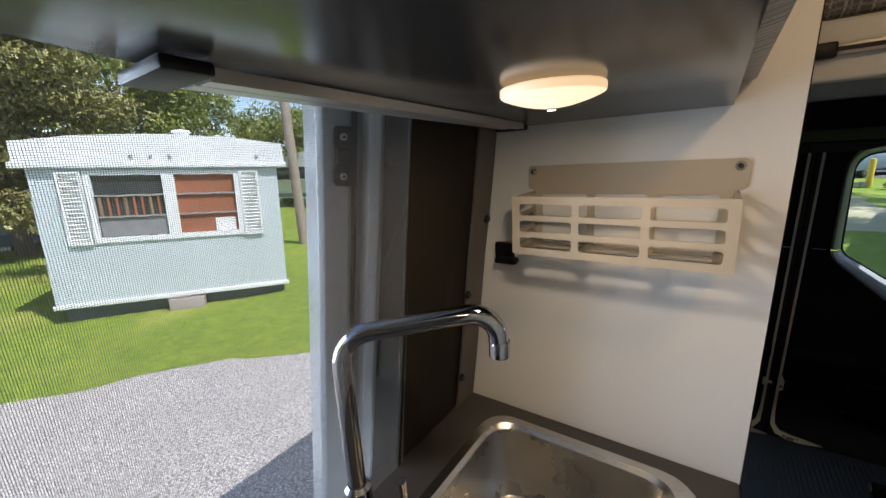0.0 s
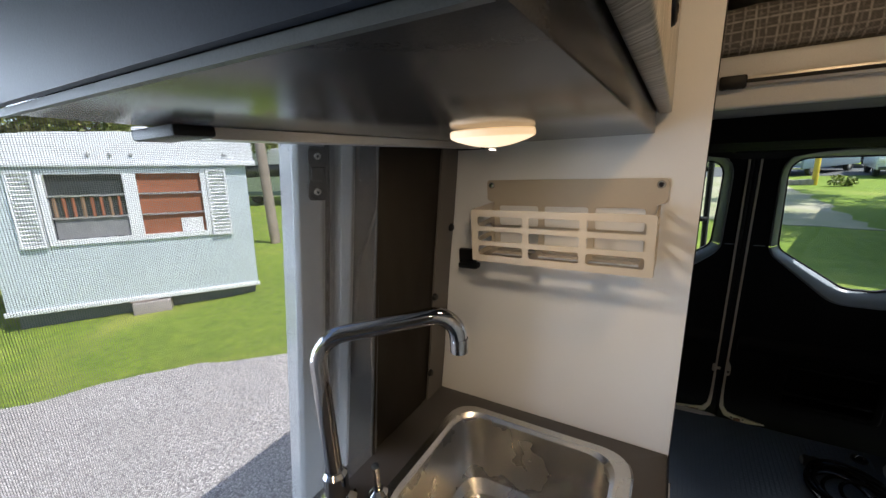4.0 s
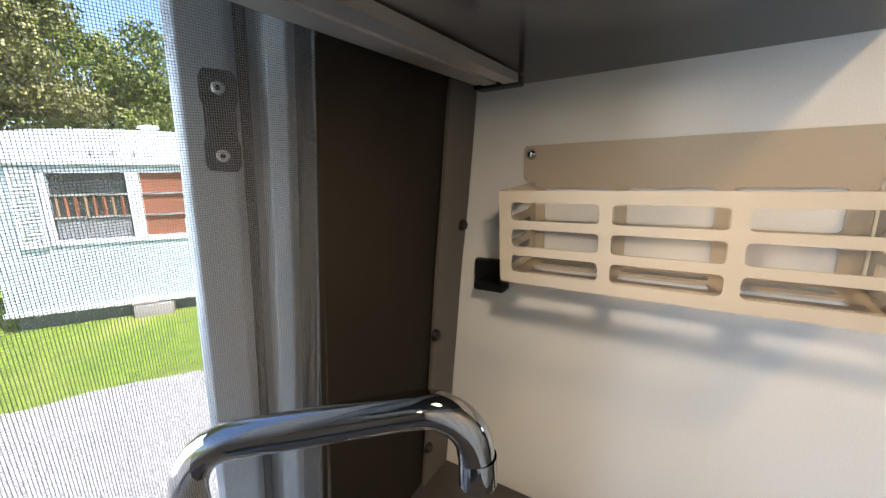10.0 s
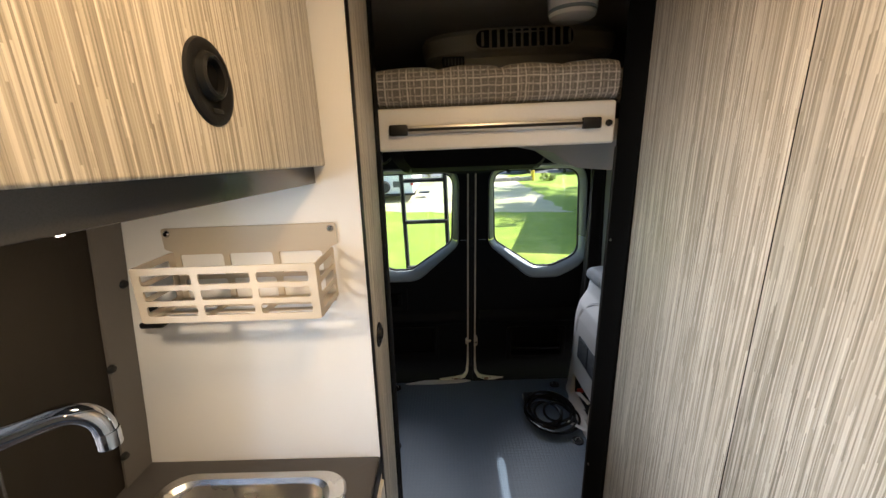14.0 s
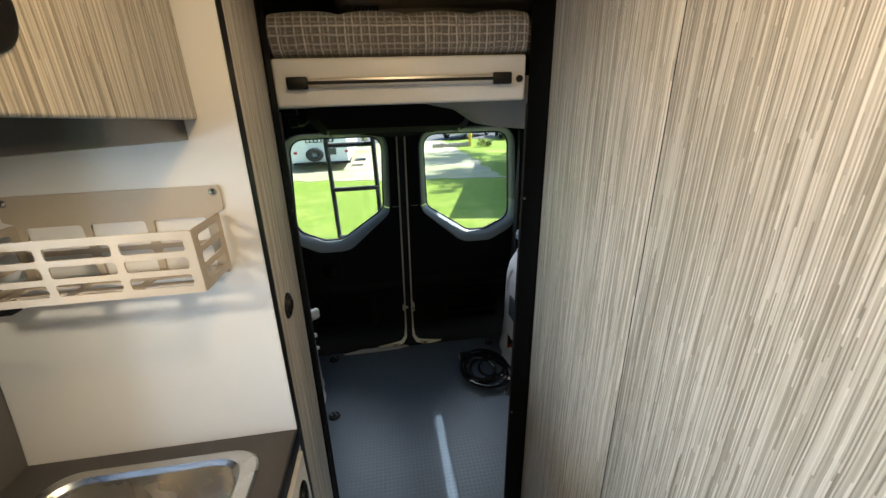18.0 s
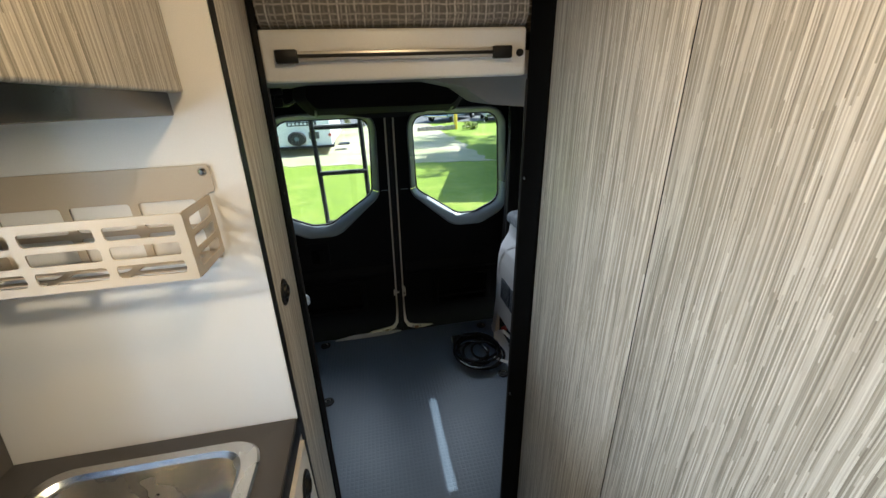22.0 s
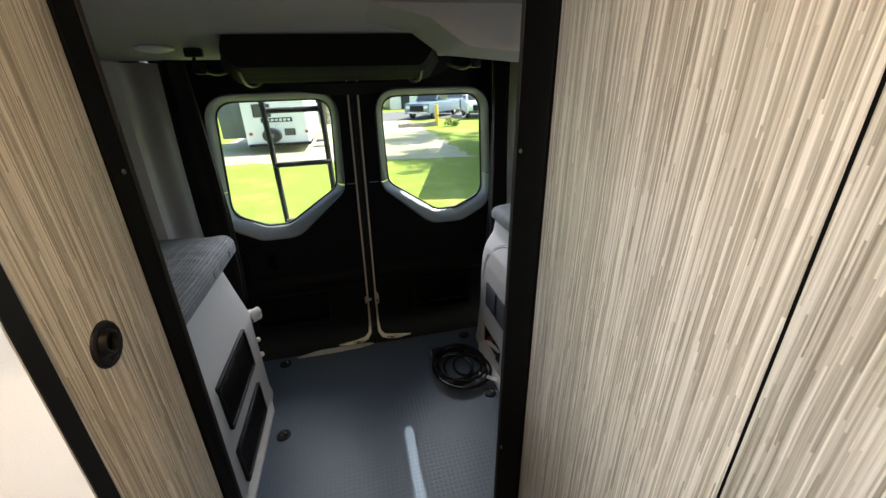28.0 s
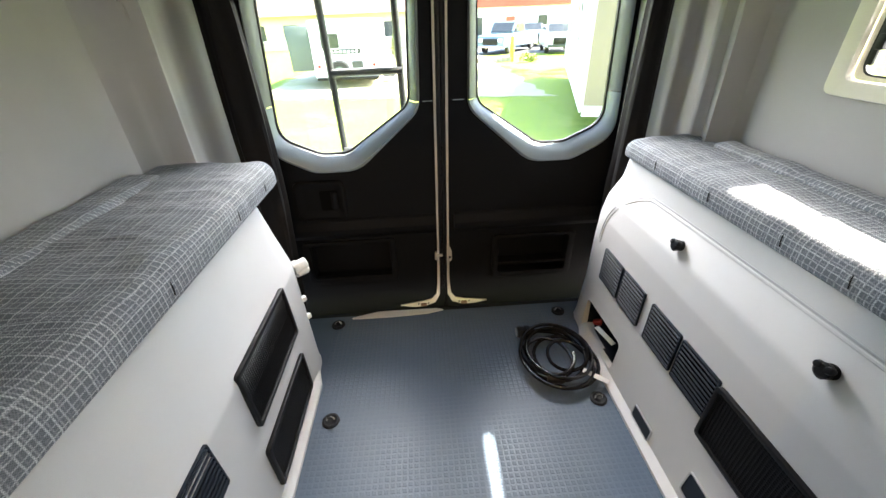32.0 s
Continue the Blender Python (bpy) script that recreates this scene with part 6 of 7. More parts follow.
def mobile_home():
    """Stands a little out of level against the van: its right end lies lower."""
    u = Vector((0.5157, 0.8549, -0.0564)).normalized()
    v = Vector((-0.8563, 0.5165, 0)).normalized()
    w = u.cross(v)
    m = Matrix(((u.x, v.x, w.x, -7.785), (u.y, v.y, w.y, 1.271), (u.z, v.z, w.z, -0.65), (0, 0, 0, 1)))
    t = thing("mobile_home", "old pale blue mobile home with white roof trim and rust drapes", "mobile home", (-7, 2.6, ZG))
    P = lambda n, b, mat, par=t, lab="": part(n, moved(b, m), mat, par, lab)
    W, H0, H1, D = 3.03, 0.26, 2.22, 6.0
    wall = P("wall", plate([(0, H0), (W, H0), (W, H1), (0, H1)], [(rect(0.62, 2.43, 1.18, 2.11))], "y", 0, 0.08), M_SIDING)
    P("wall", box(W - 0.08, W, 0.082, D, H0, H1), M_SIDING)
    P("wall", box(0, 0.08, 0.082, D, H0, H1), M_SIDING)
    P("wall", box(0.085, W - 0.085, D - 0.08, D, H0, H1), M_SIDING)
    z = H0 + 0.10
    while z < H1 - 0.02:
        for a, c in (((0.0, 0.285), (2.755, W)) if 1.10 < z < 2.17 else ((0.0, W),)):
            P("siding_seam", box(a, c, -0.0035, -0.0005, z, z + 0.012), M_SIDING, wall)
        z += 0.095
    P("floor_pan", box(0.02, W - 0.02, 0.09, D - 0.1, H0 - 0.02, H0 + 0.04), M_SHADE_GREEN)
    outline = ((-0.10, H1), (W + 0.12, H1), (W + 0.10, H1 + 0.33), (W * 0.8, H1 + 0.41), (W * 0.5, H1 + 0.44), (W * 0.2, H1 + 0.40), (-0.08, H1 + 0.31))
    roof = P("roof", loft([[(x, y, z) for x, z in outline] for y in (-0.06, D + 0.05)]), M_WHITE_METAL, t, "white curved metal roof")
    for k in range(25):
        x = -0.03 + k * 0.128
        P("fascia_rib", box(x, x + 0.012, -0.068, -0.061, H1 + 0.055, H1 + 0.30), M_WHITE_METAL, roof)
    for x in (1.16, 1.39, 1.62, 2.75):
        P("vent_cap", lathe([(0, 0.02), (0.02, 0.018), (0.028, 0.0)], (x, -0.062, H1 + 0.13), (0, -1, 0), 14), M_ALU, roof, "small round metal vent cap")
    P("gutter", box(-0.13, W + 0.14, -0.085, -0.070, H1 - 0.03, H1 + 0.05, 0.01), M_WHITE_METAL)
    P("sill_trim", box(-0.03, W + 0.03, -0.03, -0.002, H0 - 0.04, H0 + 0.03, 0.01), M_WHITE_METAL, t, "white bottom trim")
    # Solid dark board across the open gap, coloured as its shade.
    P("skirt", box(0.05, W - 0.05, 0.12, 0.18, -0.15, H0 - 0.045), M_SHADE_GREEN, t, "dark board that stands for the shade in the gap under the floor")
    # window: two sashes, mullion, shutters
    w = P("window", plate(rect(0.58, 2.47, 1.14, 2.15), [rect(0.65, 1.47, 1.21, 2.09), rect(1.62, 2.40, 1.21, 2.09)], "y", -0.03, 0.05), M_WHITE_METAL, t, "white framed double window")
    for a, c in ((0.65, 1.47), (1.62, 2.40)):
        P("pane", box(a, c, 0.024, 0.034, 1.21, 2.09), M_DARK_PANE if a < 1 else M_CURTAIN, w)
        for z in (1.49, 1.79):
            P("sash_bar", box(a, c, -0.012, 0.022, z, z + 0.024), M_ALU, w)
    for k in range(8):
        P("drape", tube([(0.70 + k * 0.098, 0.014, 1.50), (0.70 + k * 0.098, 0.014, 1.78)], 0.02, 6), M_CURTAIN if k % 3 else M_DRAPE_TAN, w)
    P("lace_curtain", box(0.67, 1.45, 0.014, 0.022, 1.22, 1.48), M_LACE, w, "grey lace half curtain")
    P("paper", box(2.08, 2.36, 0.008, 0.018, 1.215, 1.42), M_PAPER, w)
    for a in (0.295, 2.48):
        s = P("shutter", plate(rect(a, a + 0.265, 1.13, 2.15), [rect(a + 0.03, a + 0.235, 1.17, 2.11)], "y", -0.05, -0.008), M_WHITE_METAL, t, "white louvred shutter")
        for k in range(18):
            z = 1.195 + k * 0.0525
            P("slat", moved(box(a + 0.03, a + 0.235, -0.012, 0.012, -0.018, 0.018), Matrix.Translation((0, -0.028, z)) @ Matrix.Rotation(0.5, 4, "X")), M_WHITE_METAL, s)
    P("roof_vent", lathe([(0.11, -0.1), (0.11, 0.10), (0.15, 0.11), (0.12, 0.15), (0, 0.17)], (1.64, 0.9, H1 + 0.42), sides=16), M_WHITE_METAL)
    P("roof_vent", lathe([(0.09, -0.1), (0.09, 0.09), (0.13, 0.10), (0, 0.15)], (2.15, 1.1, H1 + 0.38), sides=16), M_WHITE_METAL)
    return m


mh = mobile_home()
blk = thing("concrete_block", "weathered concrete block pier under the mobile home", "block", (-7.0, 2.5, ZG))
part("block", moved(box(1.33, 1.80, -0.10, 0.16, -0.06, 0.20, 0.015), mh), M_CONCRETE, blk)
part("block_top", moved(box(1.30, 1.62, -0.06, 0.18, 0.205, 0.225, 0.008), mh), M_POLE, blk, "short timber packer")


def leaf_cloud(centres, count, size, seed, squash=0.8):
    """Many small leaf cards gathered round limb ends, as plain triangles pairs with a fold."""
    rng = np.random.RandomState(seed)
    verts, faces = [], []
    for (cx, cy, cz, r) in centres:
        n = int(count)
        for _ in range(n):
            d = rng.normal(size=3)
            d /= np.linalg.norm(d) + 1e-6
            p = np.array((cx, cy, cz)) + d * r * (rng.rand() ** 0.45) * np.array((1, 1, squash))
            a, c = rng.normal(size=3), rng.normal(size=3)
            a /= np.linalg.norm(a)
            c = np.cross(a, c)
            c /= np.linalg.norm(c) + 1e-6
            s = size * (0.6 + 0.8 * rng.rand())
            k = len(verts)
            verts += [tuple(p - a * s), tuple(p + c * s * 0.45), tuple(p + a * s), tuple(p - c * s * 0.45)]
            faces.append((k, k + 1, k + 2, k + 3))
    return verts, faces


def tree(x, y, h, spread, material, seed, label, leaves=90, size=0.14, conifer=False, bare=0.3):
    rng = random.Random(seed)
    t = thing("tree", label, "tree", (x, y, ZG))
    b = tube([(x, y, ZG - 0.05), (x + 0.05, y, ZG + h * 0.3), (x - 0.05, y + 0.05, ZG + h * 0.6), (x, y, ZG + h * 0.95)], [0.035 * h * 0.6, 0.028 * h * 0.6, 0.018 * h * 0.6, 0.01], 10)
    centres = []
    for k in range(26 if conifer else 20):
        f = bare + (1 - bare) * (k + rng.random()) / (26 if conifer else 20)
        a = k * 2.4 + rng.random()
        reach = spread * ((1.05 - f) * 1.1 + 0.08 if conifer else math.sin(math.pi * min(0.95, max(0.12, f))) ** 0.6) * (0.7 + 0.5 * rng.random())
        z0 = ZG + h * f * 0.92
        tip = (x + reach * math.cos(a), y + reach * math.sin(a), z0 + (0.0 if conifer else reach * 0.5))
        joined(b, tube([(x, y, z0), ((x + tip[0]) / 2, (y + tip[1]) / 2, (z0 + tip[2]) / 2 + 0.1 * reach), tip], [0.012 * h * 0.4, 0.008 * h * 0.4, 0.004], 6))
        for q in (0.45, 0.75, 1.0):
            centres.append((x + (tip[0] - x) * q + rng.uniform(-.3, .3), y + (tip[1] - y) * q + rng.uniform(-.3, .3), z0 + (tip[2] - z0) * q + rng.uniform(-.2, .3), spread * 0.22 * (0.6 + 0.7 * rng.random())))
    part("trunk", b, M_BARK, t)
    v, f = leaf_cloud(centres, leaves, size, seed, 0.55 if conifer else 0.8)
    me = bpy.data.meshes.new("crown")
    me.from_pydata(v, [], f)
    me.materials.append(material)
    ob = new("crown", me)
    ob.parent = t
    ob.location = (-x, -y, -ZG)
    return t


tree(-13.5, 0.3, 12.0, 4.0, M_LEAF_PINE, 1, "tall dark green pine behind the mobile home", 800, 0.080, True, 0.12)
tree(-16.5, 2.2, 10.5, 4.4, M_LEAF_PINE, 2, "tall pine with yellow green light on it", 750, 0.085, True, 0.12)
tree(-13.5, -3.0, 10.0, 4.2, M_LEAF_SPRING, 3, "spreading tree with fresh yellow green leaves", 700, 0.085, False, 0.2)
tree(-20.0, 14.0, 4.2, 3.0, M_LEAF_SPRING, 5, "tree in fresh spring leaf", 160, 0.10)
tree(-26.0, 18.0, 5.5, 4.0, M_LEAF_SPRING, 6, "tree in fresh spring leaf", 160, 0.11)
tree(-22.0, 7.0, 7.5, 4.6, M_LEAF_SPRING, 4, "tree in fresh spring leaf behind the mobile home", 260, 0.11)
tree(-24.0, 9.5, 6.2, 3.9, M_LEAF_SPRING, 7, "tree in fresh spring leaf", 160, 0.11)

ZNEAR, ZG = ZG, ZG - 0.32
tree(6.6, 14.2, 6.5, 2.4, M_LEAF_SPRING, 8, "tree in fresh spring leaf beyond the white mobile home", 200, 0.08, False, 0.35)
tree(7.4, 19.5, 7.5, 2.8, M_LEAF_SPRING, 9, "tree in fresh spring leaf beside the drive", 200, 0.08, False, 0.35)
ZG = ZNEAR


def utility_pole():
    t = thing("utility_pole", "weathered wooden utility pole with sagging wires", "utility pole", (-9.7, 6.7, ZG))
    part("pole", tube([(-9.70, 6.70, ZG - 0.4), (-9.78, 6.76, ZG + 8.5)], [0.135, 0.105], 12), M_POLE, t)
    part("crossarm", box(-10.4, -9.2, 6.70, 6.81, ZG + 7.6, ZG + 7.72, 0.01), M_POLE, t)
    for k in range(3):
        part("wire", tube([(-10.2 + k * 0.4, 6.75, ZG + 7.75), (-13, -2, ZG + 6.6 + k * 0.1), (-15, -14, ZG + 7.75)], 0.012, 5, smooth_steps=8), M_BLACK, t)


utility_pole()


def travel_trailer(name, x0, x1, y0, y1, z0, h, label, mat, windows, angle=0.0, squash=(1, 1, 1)):
    m = Matrix.Translation((x0, y0, ZG)) @ Matrix.Rotation(angle, 4, "Z") @ Matrix.Diagonal((*squash, 1))
    W, D = x1 - x0, y1 - y0
    t = thing(name, label, "camping trailer", (x0, y0, ZG))
    P = lambda n, b, mt, par=t, lab="": part(n, moved(b, m), mt, par, lab)
    secs = [[(x, y, z) for x, z in rounded([(0, z0), (W, z0), (W, z0 + h), (0, z0 + h)], [0.05, 0.05, 0.12, 0.12], 4)] for y in (0, D)]
    body = P("body", loft(secs), mat)
    return t, P, body, W, D


def camper():
    t, P, body, W, D = travel_trailer("camping_trailer", -3.88, -1.63, 17.0, 23.5, 0.42, 2.5, "white camping trailer with a dark slide-out and spare wheel", M_WHITE_METAL, 0, 0.0, (1, 1, 0.78))
    P("window", plate(rect(0.38, 1.02, 1.75, 2.35, 0.05), [], "y", -0.03, 0.005), M_DARK_PANE, t, "dark rounded window")
    P("hatch", plate(rect(1.40, 1.80, 0.85, 1.18, 0.02), [], "y", -0.03, 0.005), M_TRIM_DARK, t, "grey access hatch")
    sign = P("name_band", box(0.62, 1.75, -0.02, 0.004, 1.50, 1.70), M_BLACK, t, "dark lettering band")
    for k in range(7):
        P("letter_bar", box(0.68 + k * 0.15, 0.78 + k * 0.15, -0.026, -0.021, 1.545, 1.655), M_WHITE_METAL, sign)
    wheel = P("spare_wheel", lathe([(0.10, -0.10), (0.30, -0.10), (0.35, -0.06), (0.35, 0.06), (0.30, 0.1), (0.1, 0.1)], (0.95, -0.14, 0.90), (0, 1, 0), 28), M_TYRE, t, "black spare tyre")
    P("rim", lathe([(0, -0.06), (0.16, -0.07), (0.20, -0.10), (0.21, -0.05)], (0.95, -0.14, 0.90), (0, 1, 0), 24), M_CAR_GREY, wheel)
    for x in (0.18, 2.22):
        P("tail_light", lathe([(0, -0.035), (0.06, -0.03), (0.075, 0)], (x, 0, 1.0), (0, 1, 0), 16), M_RED, t, "red tail light")
    P("bumper", box(0.05, 2.35, -0.14, -0.05, 0.40, 0.52, 0.02), M_BLACK, t)
    P("slide_out", box(-1.0, -0.01, 0.6, 4.4, 0.75, 2.7, 0.03), M_SHADE_GREEN, t, "dark slide-out room")
    for x in (0.25, 2.0):
        for y in (2.4, 3.3):
            P("wheel", lathe([(0, -0.1), (0.34, -0.1), (0.36, 0), (0.34, 0.1), (0, 0.1)], (x, y, 0.36), (1, 0, 0), 20), M_TYRE, t)
    P("step", box(2.41, 2.9, 1.0, 1.7, 0.30, 0.36, 0.01), M_BLACK, t)


ZNEAR, ZG = ZG, ZFAR
camper()
ZG = ZNEAR


def neighbour():
    t, P, body, W, D = travel_trailer("mobile_home", 2.80, 5.7, 8.0, 17.5, 0.25, 2.15, "white sided mobile home with a beige end wall", M_WHITE_METAL, 0, -0.30)
    P("end_wall", box(0.02, W - 0.02, -0.03, -0.002, 0.4, 2.36), M_BEIGE_WALL, t, "beige end wall")
    P("end_trim", box(0.0, W, -0.05, -0.002, 0.22, 0.38), M_WHITE_METAL, t)
    for k in range(12):
        z = 0.30 + k * 0.085
        P("siding_board", moved(box(-0.03, -0.004, 0.05, D - 0.05, -0.04, 0.04), Matrix.Translation((0, 0, z)) @ Matrix.Rotation(0.25, 4, "Y")), M_WHITE_METAL, t)
    P("window", box(-0.03, 0.004, 3.0, 4.6, 1.2, 2.0, 0.01), M_DARK_PANE, t, "dark side window")
    P("window_frame", plate(rect(2.95, 4.65, 1.15, 2.05), [rect(3.02, 4.58, 1.22, 1.98)], "x", -0.05, -0.031), M_WHITE_METAL, t)
    P("window", box(-0.03, 0.004, 7.0, 8.2, 1.2, 2.0, 0.01), M_DARK_PANE, t, "dark side window")


neighbour()
ZG = ZFAR


def long_house():
    t = thing("motel", "long cream single-storey building with a brown roof", "building", (-6, 42, ZG))
    part("wall", box(-26, 3.2, 42, 50, ZG, ZG + 2.9), M_CREAM_WALL, t)
    part("roof", loft([[(x, y, z) for y, z in ((41.2, ZG + 2.9), (50.8, ZG + 2.9), (46, ZG + 4.4))] for x in (-26.6, 3.8)]), M_ROOF, t, "brown shingle roof")
    for k in range(9):
        x = -24 + k * 3.0
        w = part("window", box(x, x + 1.3, 41.94, 42.0, ZG + 1.0, ZG + 2.2), M_DARK_PANE, t, "dark window")
        part("sill", box(x - 0.1, x + 1.4, 41.85, 41.99, ZG + 0.92, ZG + 0.995), M_WHITE_METAL, w)
    t2 = thing("shop", "white building with a red fascia and dark doors", "building", (12, 44, ZG))
    part("wall", box(4.4, 26, 44, 54, ZG, ZG + 3.6), M_WHITE_METAL, t2)
    part("fascia", box(4.2, 26.2, 43.6, 43.99, ZG + 3.0, ZG + 3.7), M_RED_ROOF, t2, "red fascia board")
    for k in range(6):
        x = 5.6 + k * 3.2
        part("door", box(x, x + 0.9, 43.93, 43.998, ZG, ZG + 2.2), M_RED_ROOF if k % 2 else M_DARK_PANE, t2, "shop door")


long_house()


def car(name, x, y, rz, paint, label, pickup=False):
    L, W = (5.6, 2.0) if pickup else (4.7, 1.85)
    m = Matrix.Translation((x, y, ZG + 0.03)) @ Matrix.Rotation(rz, 4, "Z")
    t = thing(name, label, "truck" if pickup else "car", (x, y, ZG))
    P = lambda n, b, mt, par=t, lab="": part(n, moved(b, m), mt, par, lab)
    low = [(-L / 2, 0.38), (L / 2, 0.38), (L / 2, 0.80), (L / 2 - 0.1, 1.08), (L / 2 - 1.5, 1.16), (-L / 2 + 0.1, 1.16), (-L / 2, 0.95)]
    P("body", plate(rounded(low, 0.1), [], "y", -W / 2, W / 2, bevel=0.04), paint, t)
    roof = 1.85 if pickup else 1.55
    cab = [(L / 2 - 1.5, 1.15), (L / 2 - 2.1, roof), ((-0.5 if pickup else -L / 2 + 0.8), roof), ((-0.7 if pickup else -L / 2 + 0.2), 1.15)]
    P("cabin", plate(rounded(cab, 0.12), [], "y", -W / 2 + 0.12, W / 2 - 0.12, bevel=0.03), paint, t)
    glassy = [(L / 2 - 1.62, 1.22), (L / 2 - 2.12, roof - 0.12), ((-0.42 if pickup else -L / 2 + 0.9), roof - 0.12), ((-0.55 if pickup else -L / 2 + 0.5), 1.22)]
    P("side_window", plate(rounded(glassy, 0.08), [], "y", -W / 2 + 0.10, W / 2 - 0.10), M_DARK_PANE, t)
    P("windscreen", moved(box(-0.02, 0.02, -W / 2 + 0.25, W / 2 - 0.25, -0.33, 0.33), Matrix.Translation((L / 2 - 1.78, 0, (1.15 + roof) / 2 + 0.02)) @ Matrix.Rotation(-0.72 if not pickup else -0.70, 4, "Y")), M_DARK_PANE, t, "dark windscreen")
    P("grille", box(L / 2 - 0.02, L / 2 + 0.03, -0.55, 0.55, 0.55, 0.92, 0.02), M_BLACK, t)
    P("bumper", box(L / 2 - 0.05, L / 2 + 0.08, -W / 2 + 0.05, W / 2 - 0.05, 0.38, 0.54, 0.04), M_CHROME if pickup else M_TRIM_DARK, t)
    for s in (-1, 1):
        P("headlight", box(L / 2 - 0.06, L / 2 + 0.02, s * 0.72 - 0.16, s * 0.72 + 0.16, 0.72, 0.92, 0.03), M_WHITE_PLASTIC, t, "clear headlight")
        for xx in (L / 2 - 0.95, -L / 2 + 0.95):
            w = P("wheel", lathe([(0.2, -0.11), (0.33, -0.11), (0.36, -0.05), (0.36, 0.05), (0.33, 0.11), (0.2, 0.11)], (xx, s * (W / 2 - 0.12), 0.36), (0, 1, 0), 22), M_TYRE, t)
            P("rim", lathe([(0, -0.09), (0.2, -0.08), (0.22, 0), (0.2, 0.08), (0, 0.09)], (xx, s * (W / 2 - 0.12), 0.36), (0, 1, 0), 18), M_ALU, w)


car("pickup_truck", 6.5, 31.5, radians(-128), M_CAR_GREY, "grey blue pickup truck parked on the street", True)
car("car", 9.3, 29.5, radians(-100), M_CAR_WHITE, "white car parked on the street")
car("car", 9.6, 37.0, radians(-100), M_CAR_GREY, "grey car parked behind the pickup")

car("car", -19.5, 0.9, radians(70), M_CAR_GREY, "grey blue car parked beyond the trees")


def ladder():
    t = thing("rear_ladder", "black tubular ladder on the outside of the rear door", "ladder", (-0.25, 2.76, 0.2))
    for x in (-0.40, -0.125):
        part("stile", tube([(x, 2.70, 0.45), (x, 2.76, 0.55), (x - 0.006, 2.74, 1.2), (x - 0.01, 2.66, 1.75)], 0.0145, 12, smooth_steps=5), M_GREY_METAL, t)
    for z in (0.655, 0.965, 1.232, 1.52):
        part("rung", tube([(-0.40, 2.745, z), (-0.12, 2.745, z)], 0.0145, 12), M_GREY_METAL, t)


ladder()


def bollard():
    t = thing("bollard", "yellow painted steel bollard beside the drive", "bollard", (5.15, 24.3, ZG))
    part("post", lathe([(0, 0), (0.11, 0), (0.11, 1.15), (0.09, 1.22), (0, 1.25)], (5.15, 24.3, ZG), sides=18), M_YELLOW, t)


def clipped_shrub(x, y, h, seed):
    t = thing("shrub", "slim clipped evergreen shrub by the wall", "shrub", (x, y, ZG), "evergreen shrubs")
    part("stem", tube([(x, y, ZG), (x + 0.02, y, ZG + h * 0.9)], [0.04, 0.01], 8), M_BARK, t)
    v, f = leaf_cloud([(x, y, ZG + h * q, 0.30 * (1.15 - q)) for q in (0.18, 0.35, 0.5, 0.65, 0.8, 0.92)], 90, 0.06, seed, 1.2)
    me = bpy.data.meshes.new("foliage")
    me.from_pydata(v, [], f)
    me.materials.append(M_LEAF_PINE)
    ob = new("foliage", me)
    ob.parent = t
    ob.location = (-x, -y, -ZG)


M_YELLOW = surface("yellow_paint", (0.62, 0.44, 0.03), (0.55, 0.38, 0.03), 0.5, grain=60, bump=0.1)
bollard()
for k, (x, y) in enumerate(((-2.6, 28.9), (-1.5, 29.2), (-0.4, 29.5), (-5.4, 28.6))):
    clipped_shrub(x, y, 1.5, 40 + k)


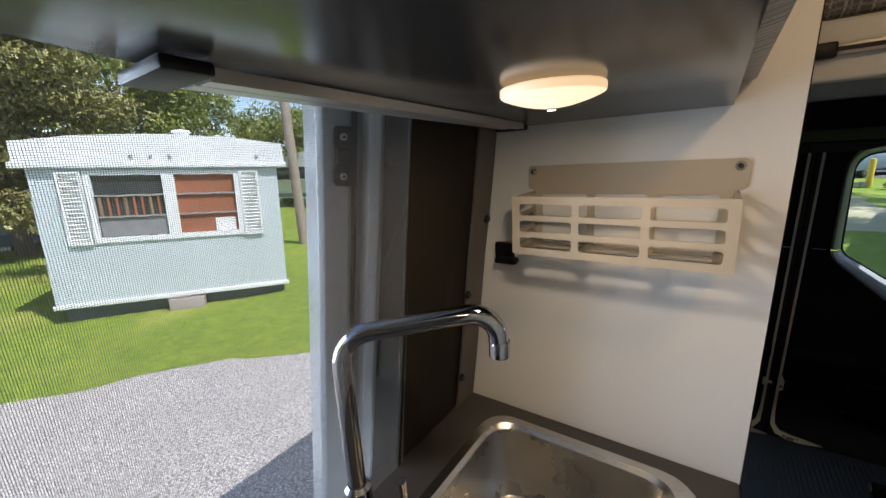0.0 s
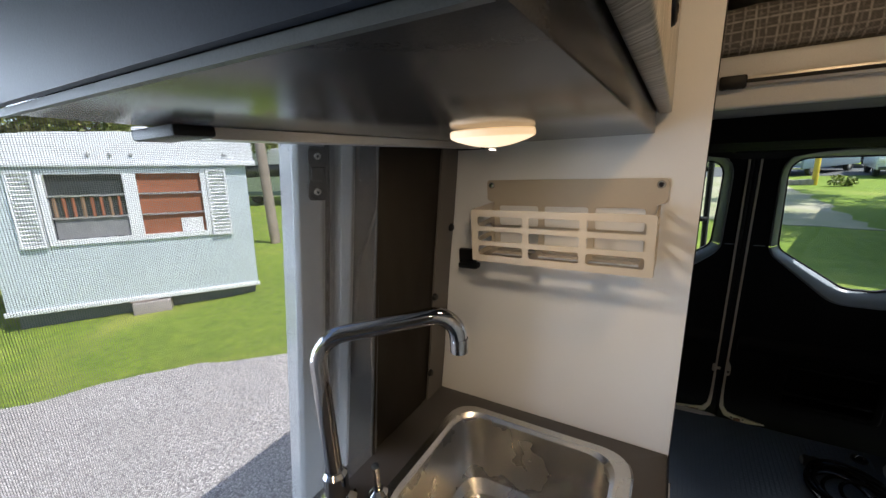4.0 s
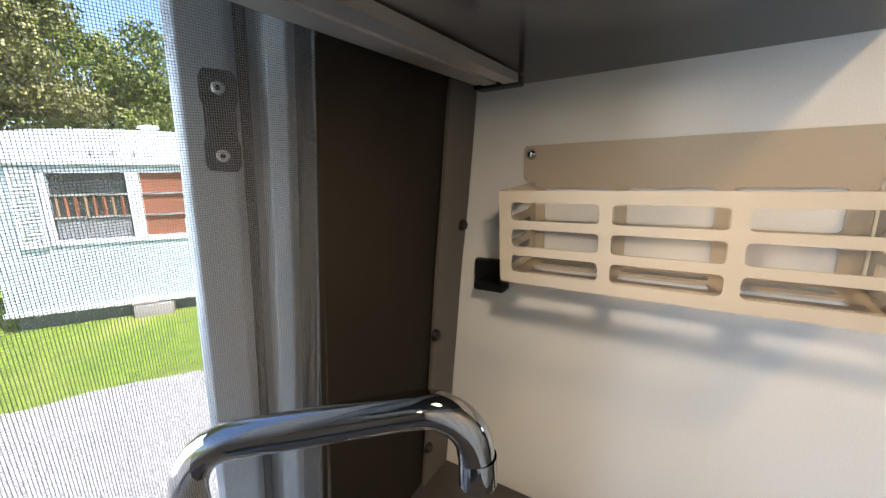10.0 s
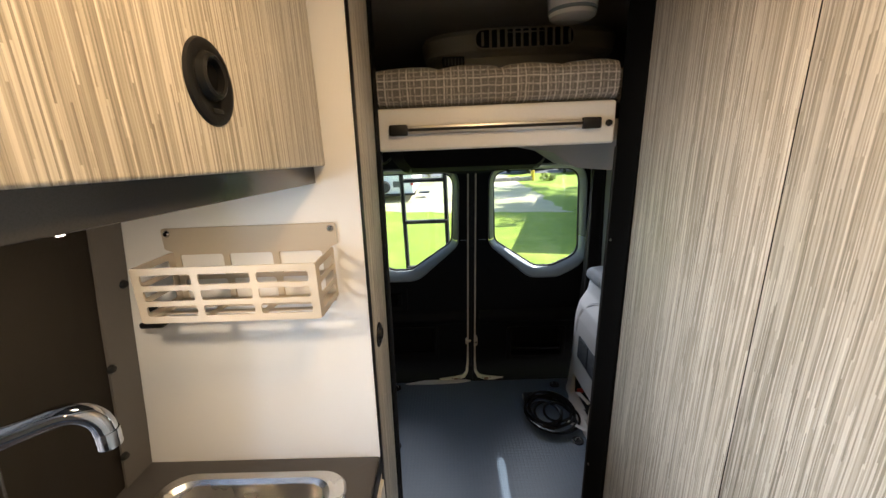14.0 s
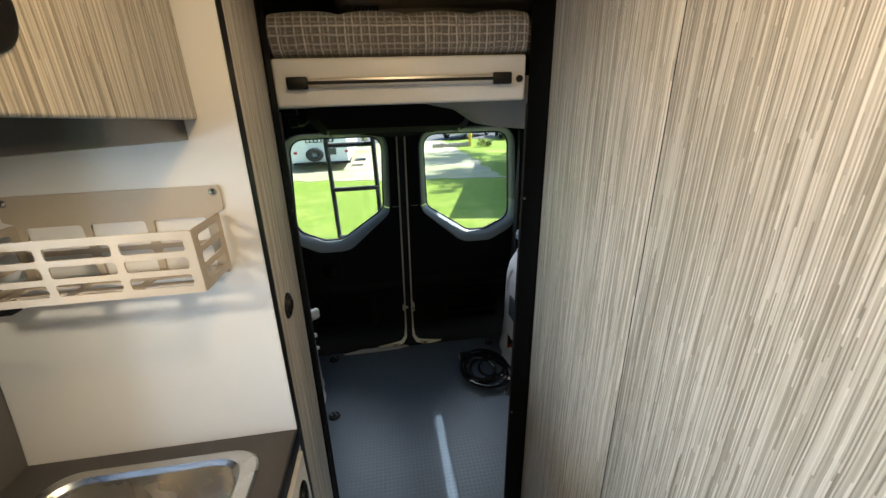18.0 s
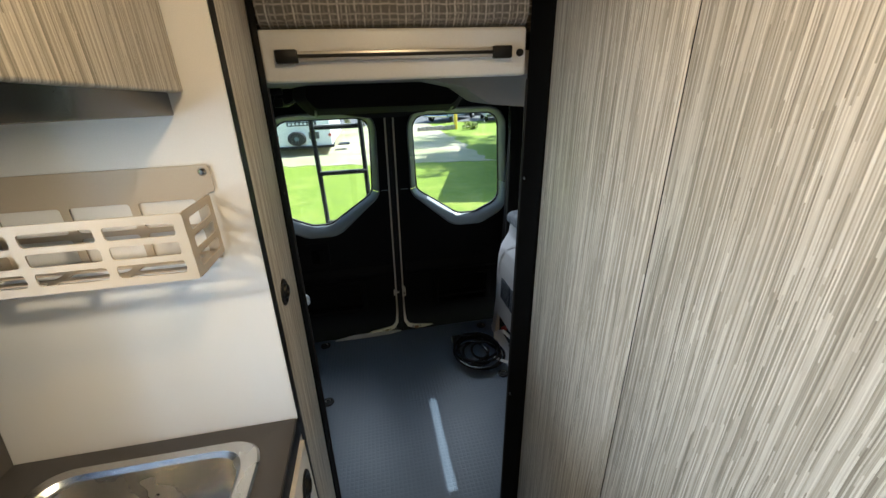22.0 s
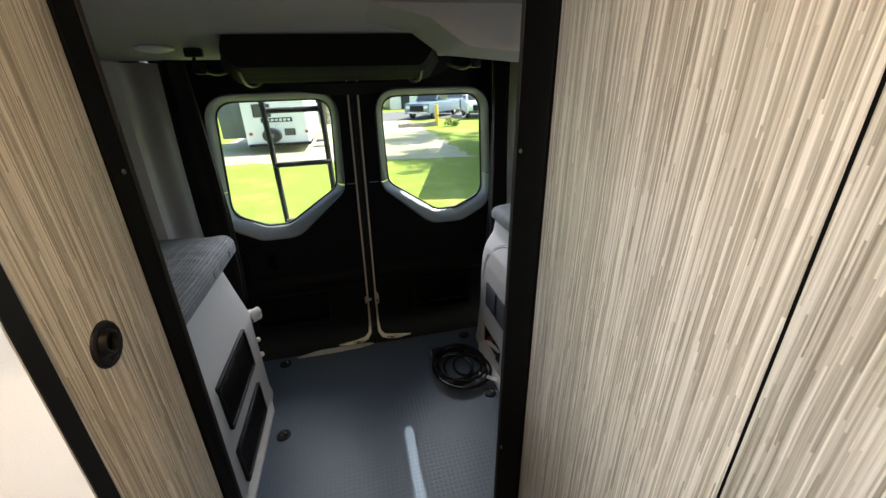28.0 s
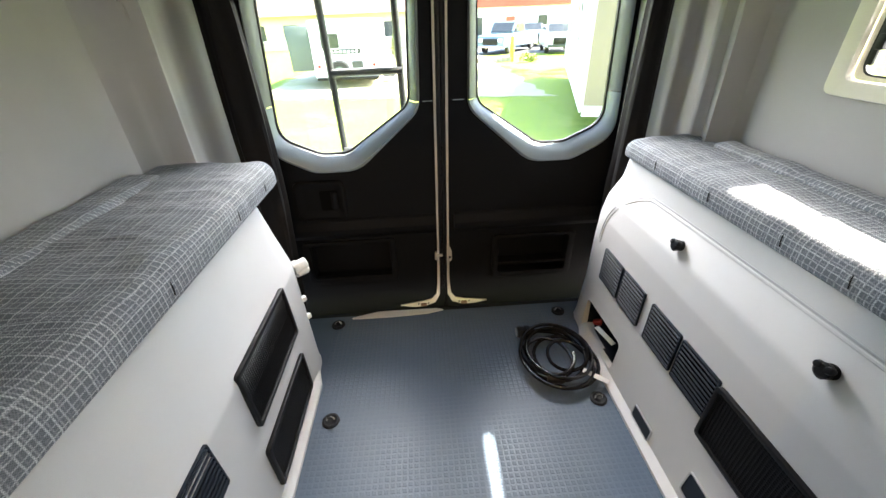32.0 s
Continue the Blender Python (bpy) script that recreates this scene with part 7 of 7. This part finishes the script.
def flower_bed():
    t = thing("planting_bed", "low stone edged bed with a small bright green bush", "planter", (4.0, 24.4, ZG))
    for k in range(9):
        part("edging_stone", box(2.8 + k * 0.26, 2.8 + k * 0.26 + 0.245, 24.2, 24.5, ZG, ZG + 0.22 + 0.02 * (k % 3), 0.02), M_CONCRETE, t)
    v, f = leaf_cloud([(5.7, 23.6, ZG + 0.25, 0.32), (6.15, 23.7, ZG + 0.2, 0.28)], 160, 0.07, 77, 0.8)
    me = bpy.data.meshes.new("bush")
    me.from_pydata(v, [], f)
    me.materials.append(M_LEAF_SPRING)
    ob = new("bush", me)
    ob.parent = t
    ob.location = (-4.0, -24.4, -ZG)


flower_bed()


ZG = ZNEAR


def far_bus():
    m = frame_at((-20.5, 12.2, ZG), (3.2, 0.5))
    t = thing("motorhome", "white motorhome with a dark window band parked far off", "motorhome", (-18, 12.6, ZG))
    P = lambda n, b, mat, par=t, lab="": part(n, moved(b, m), mat, par, lab)
    P("body", plate(rounded([(0, 0.35), (7.0, 0.35), (7.0, 2.7), (0, 2.7)], 0.15), [], "y", 0, 2.3, bevel=0.05), M_WHITE_METAL)
    P("window_band", box(0.4, 6.6, -0.03, -0.002, 1.35, 1.95, 0.01), M_DARK_PANE, t, "dark window band")
    P("skirt", box(0.2, 6.8, -0.02, -0.002, 0.40, 0.62, 0.005), M_CAR_GREY, t, "grey lower stripe")
    for x in (1.4, 5.4):
        P("wheel", lathe([(0, -0.1), (0.36, -0.1), (0.38, 0), (0.36, 0.1), (0, 0.1)], (x, 0.12, 0.38), (0, 1, 0), 20), M_TYRE, t)


far_bus()


# ---- raised squares of the floor covering ----
def floor_studs():
    verts, faces = [], []
    p, w, h = 0.0170, 0.0062, 0.0004
    nx, ny = int(1.02 / p), int(1.36 / p)
    for i in range(nx):
        for j in range(ny):
            x, y = -0.475 + i * p, 1.045 + j * p
            k = len(verts)
            verts += [(x - w, y - w, 0), (x + w, y - w, 0), (x + w, y + w, 0), (x - w, y + w, 0)]
            verts += [(x - w * 0.8, y - w * 0.8, h), (x + w * 0.8, y - w * 0.8, h), (x + w * 0.8, y + w * 0.8, h), (x - w * 0.8, y + w * 0.8, h)]
            faces += [(k + 4, k + 5, k + 6, k + 7)] + [(k + a, k + (a + 1) % 4, k + 4 + (a + 1) % 4, k + 4 + a) for a in range(4)]
    me = bpy.data.meshes.new("floor_studs")
    me.from_pydata(verts, [], faces)
    me.materials.append(M_FLOOR)
    ob = new("floor_studs", me)
    ob.parent = floor
    tagged(ob, "low raised rubber squares", "", "", "stuff")


floor_studs()
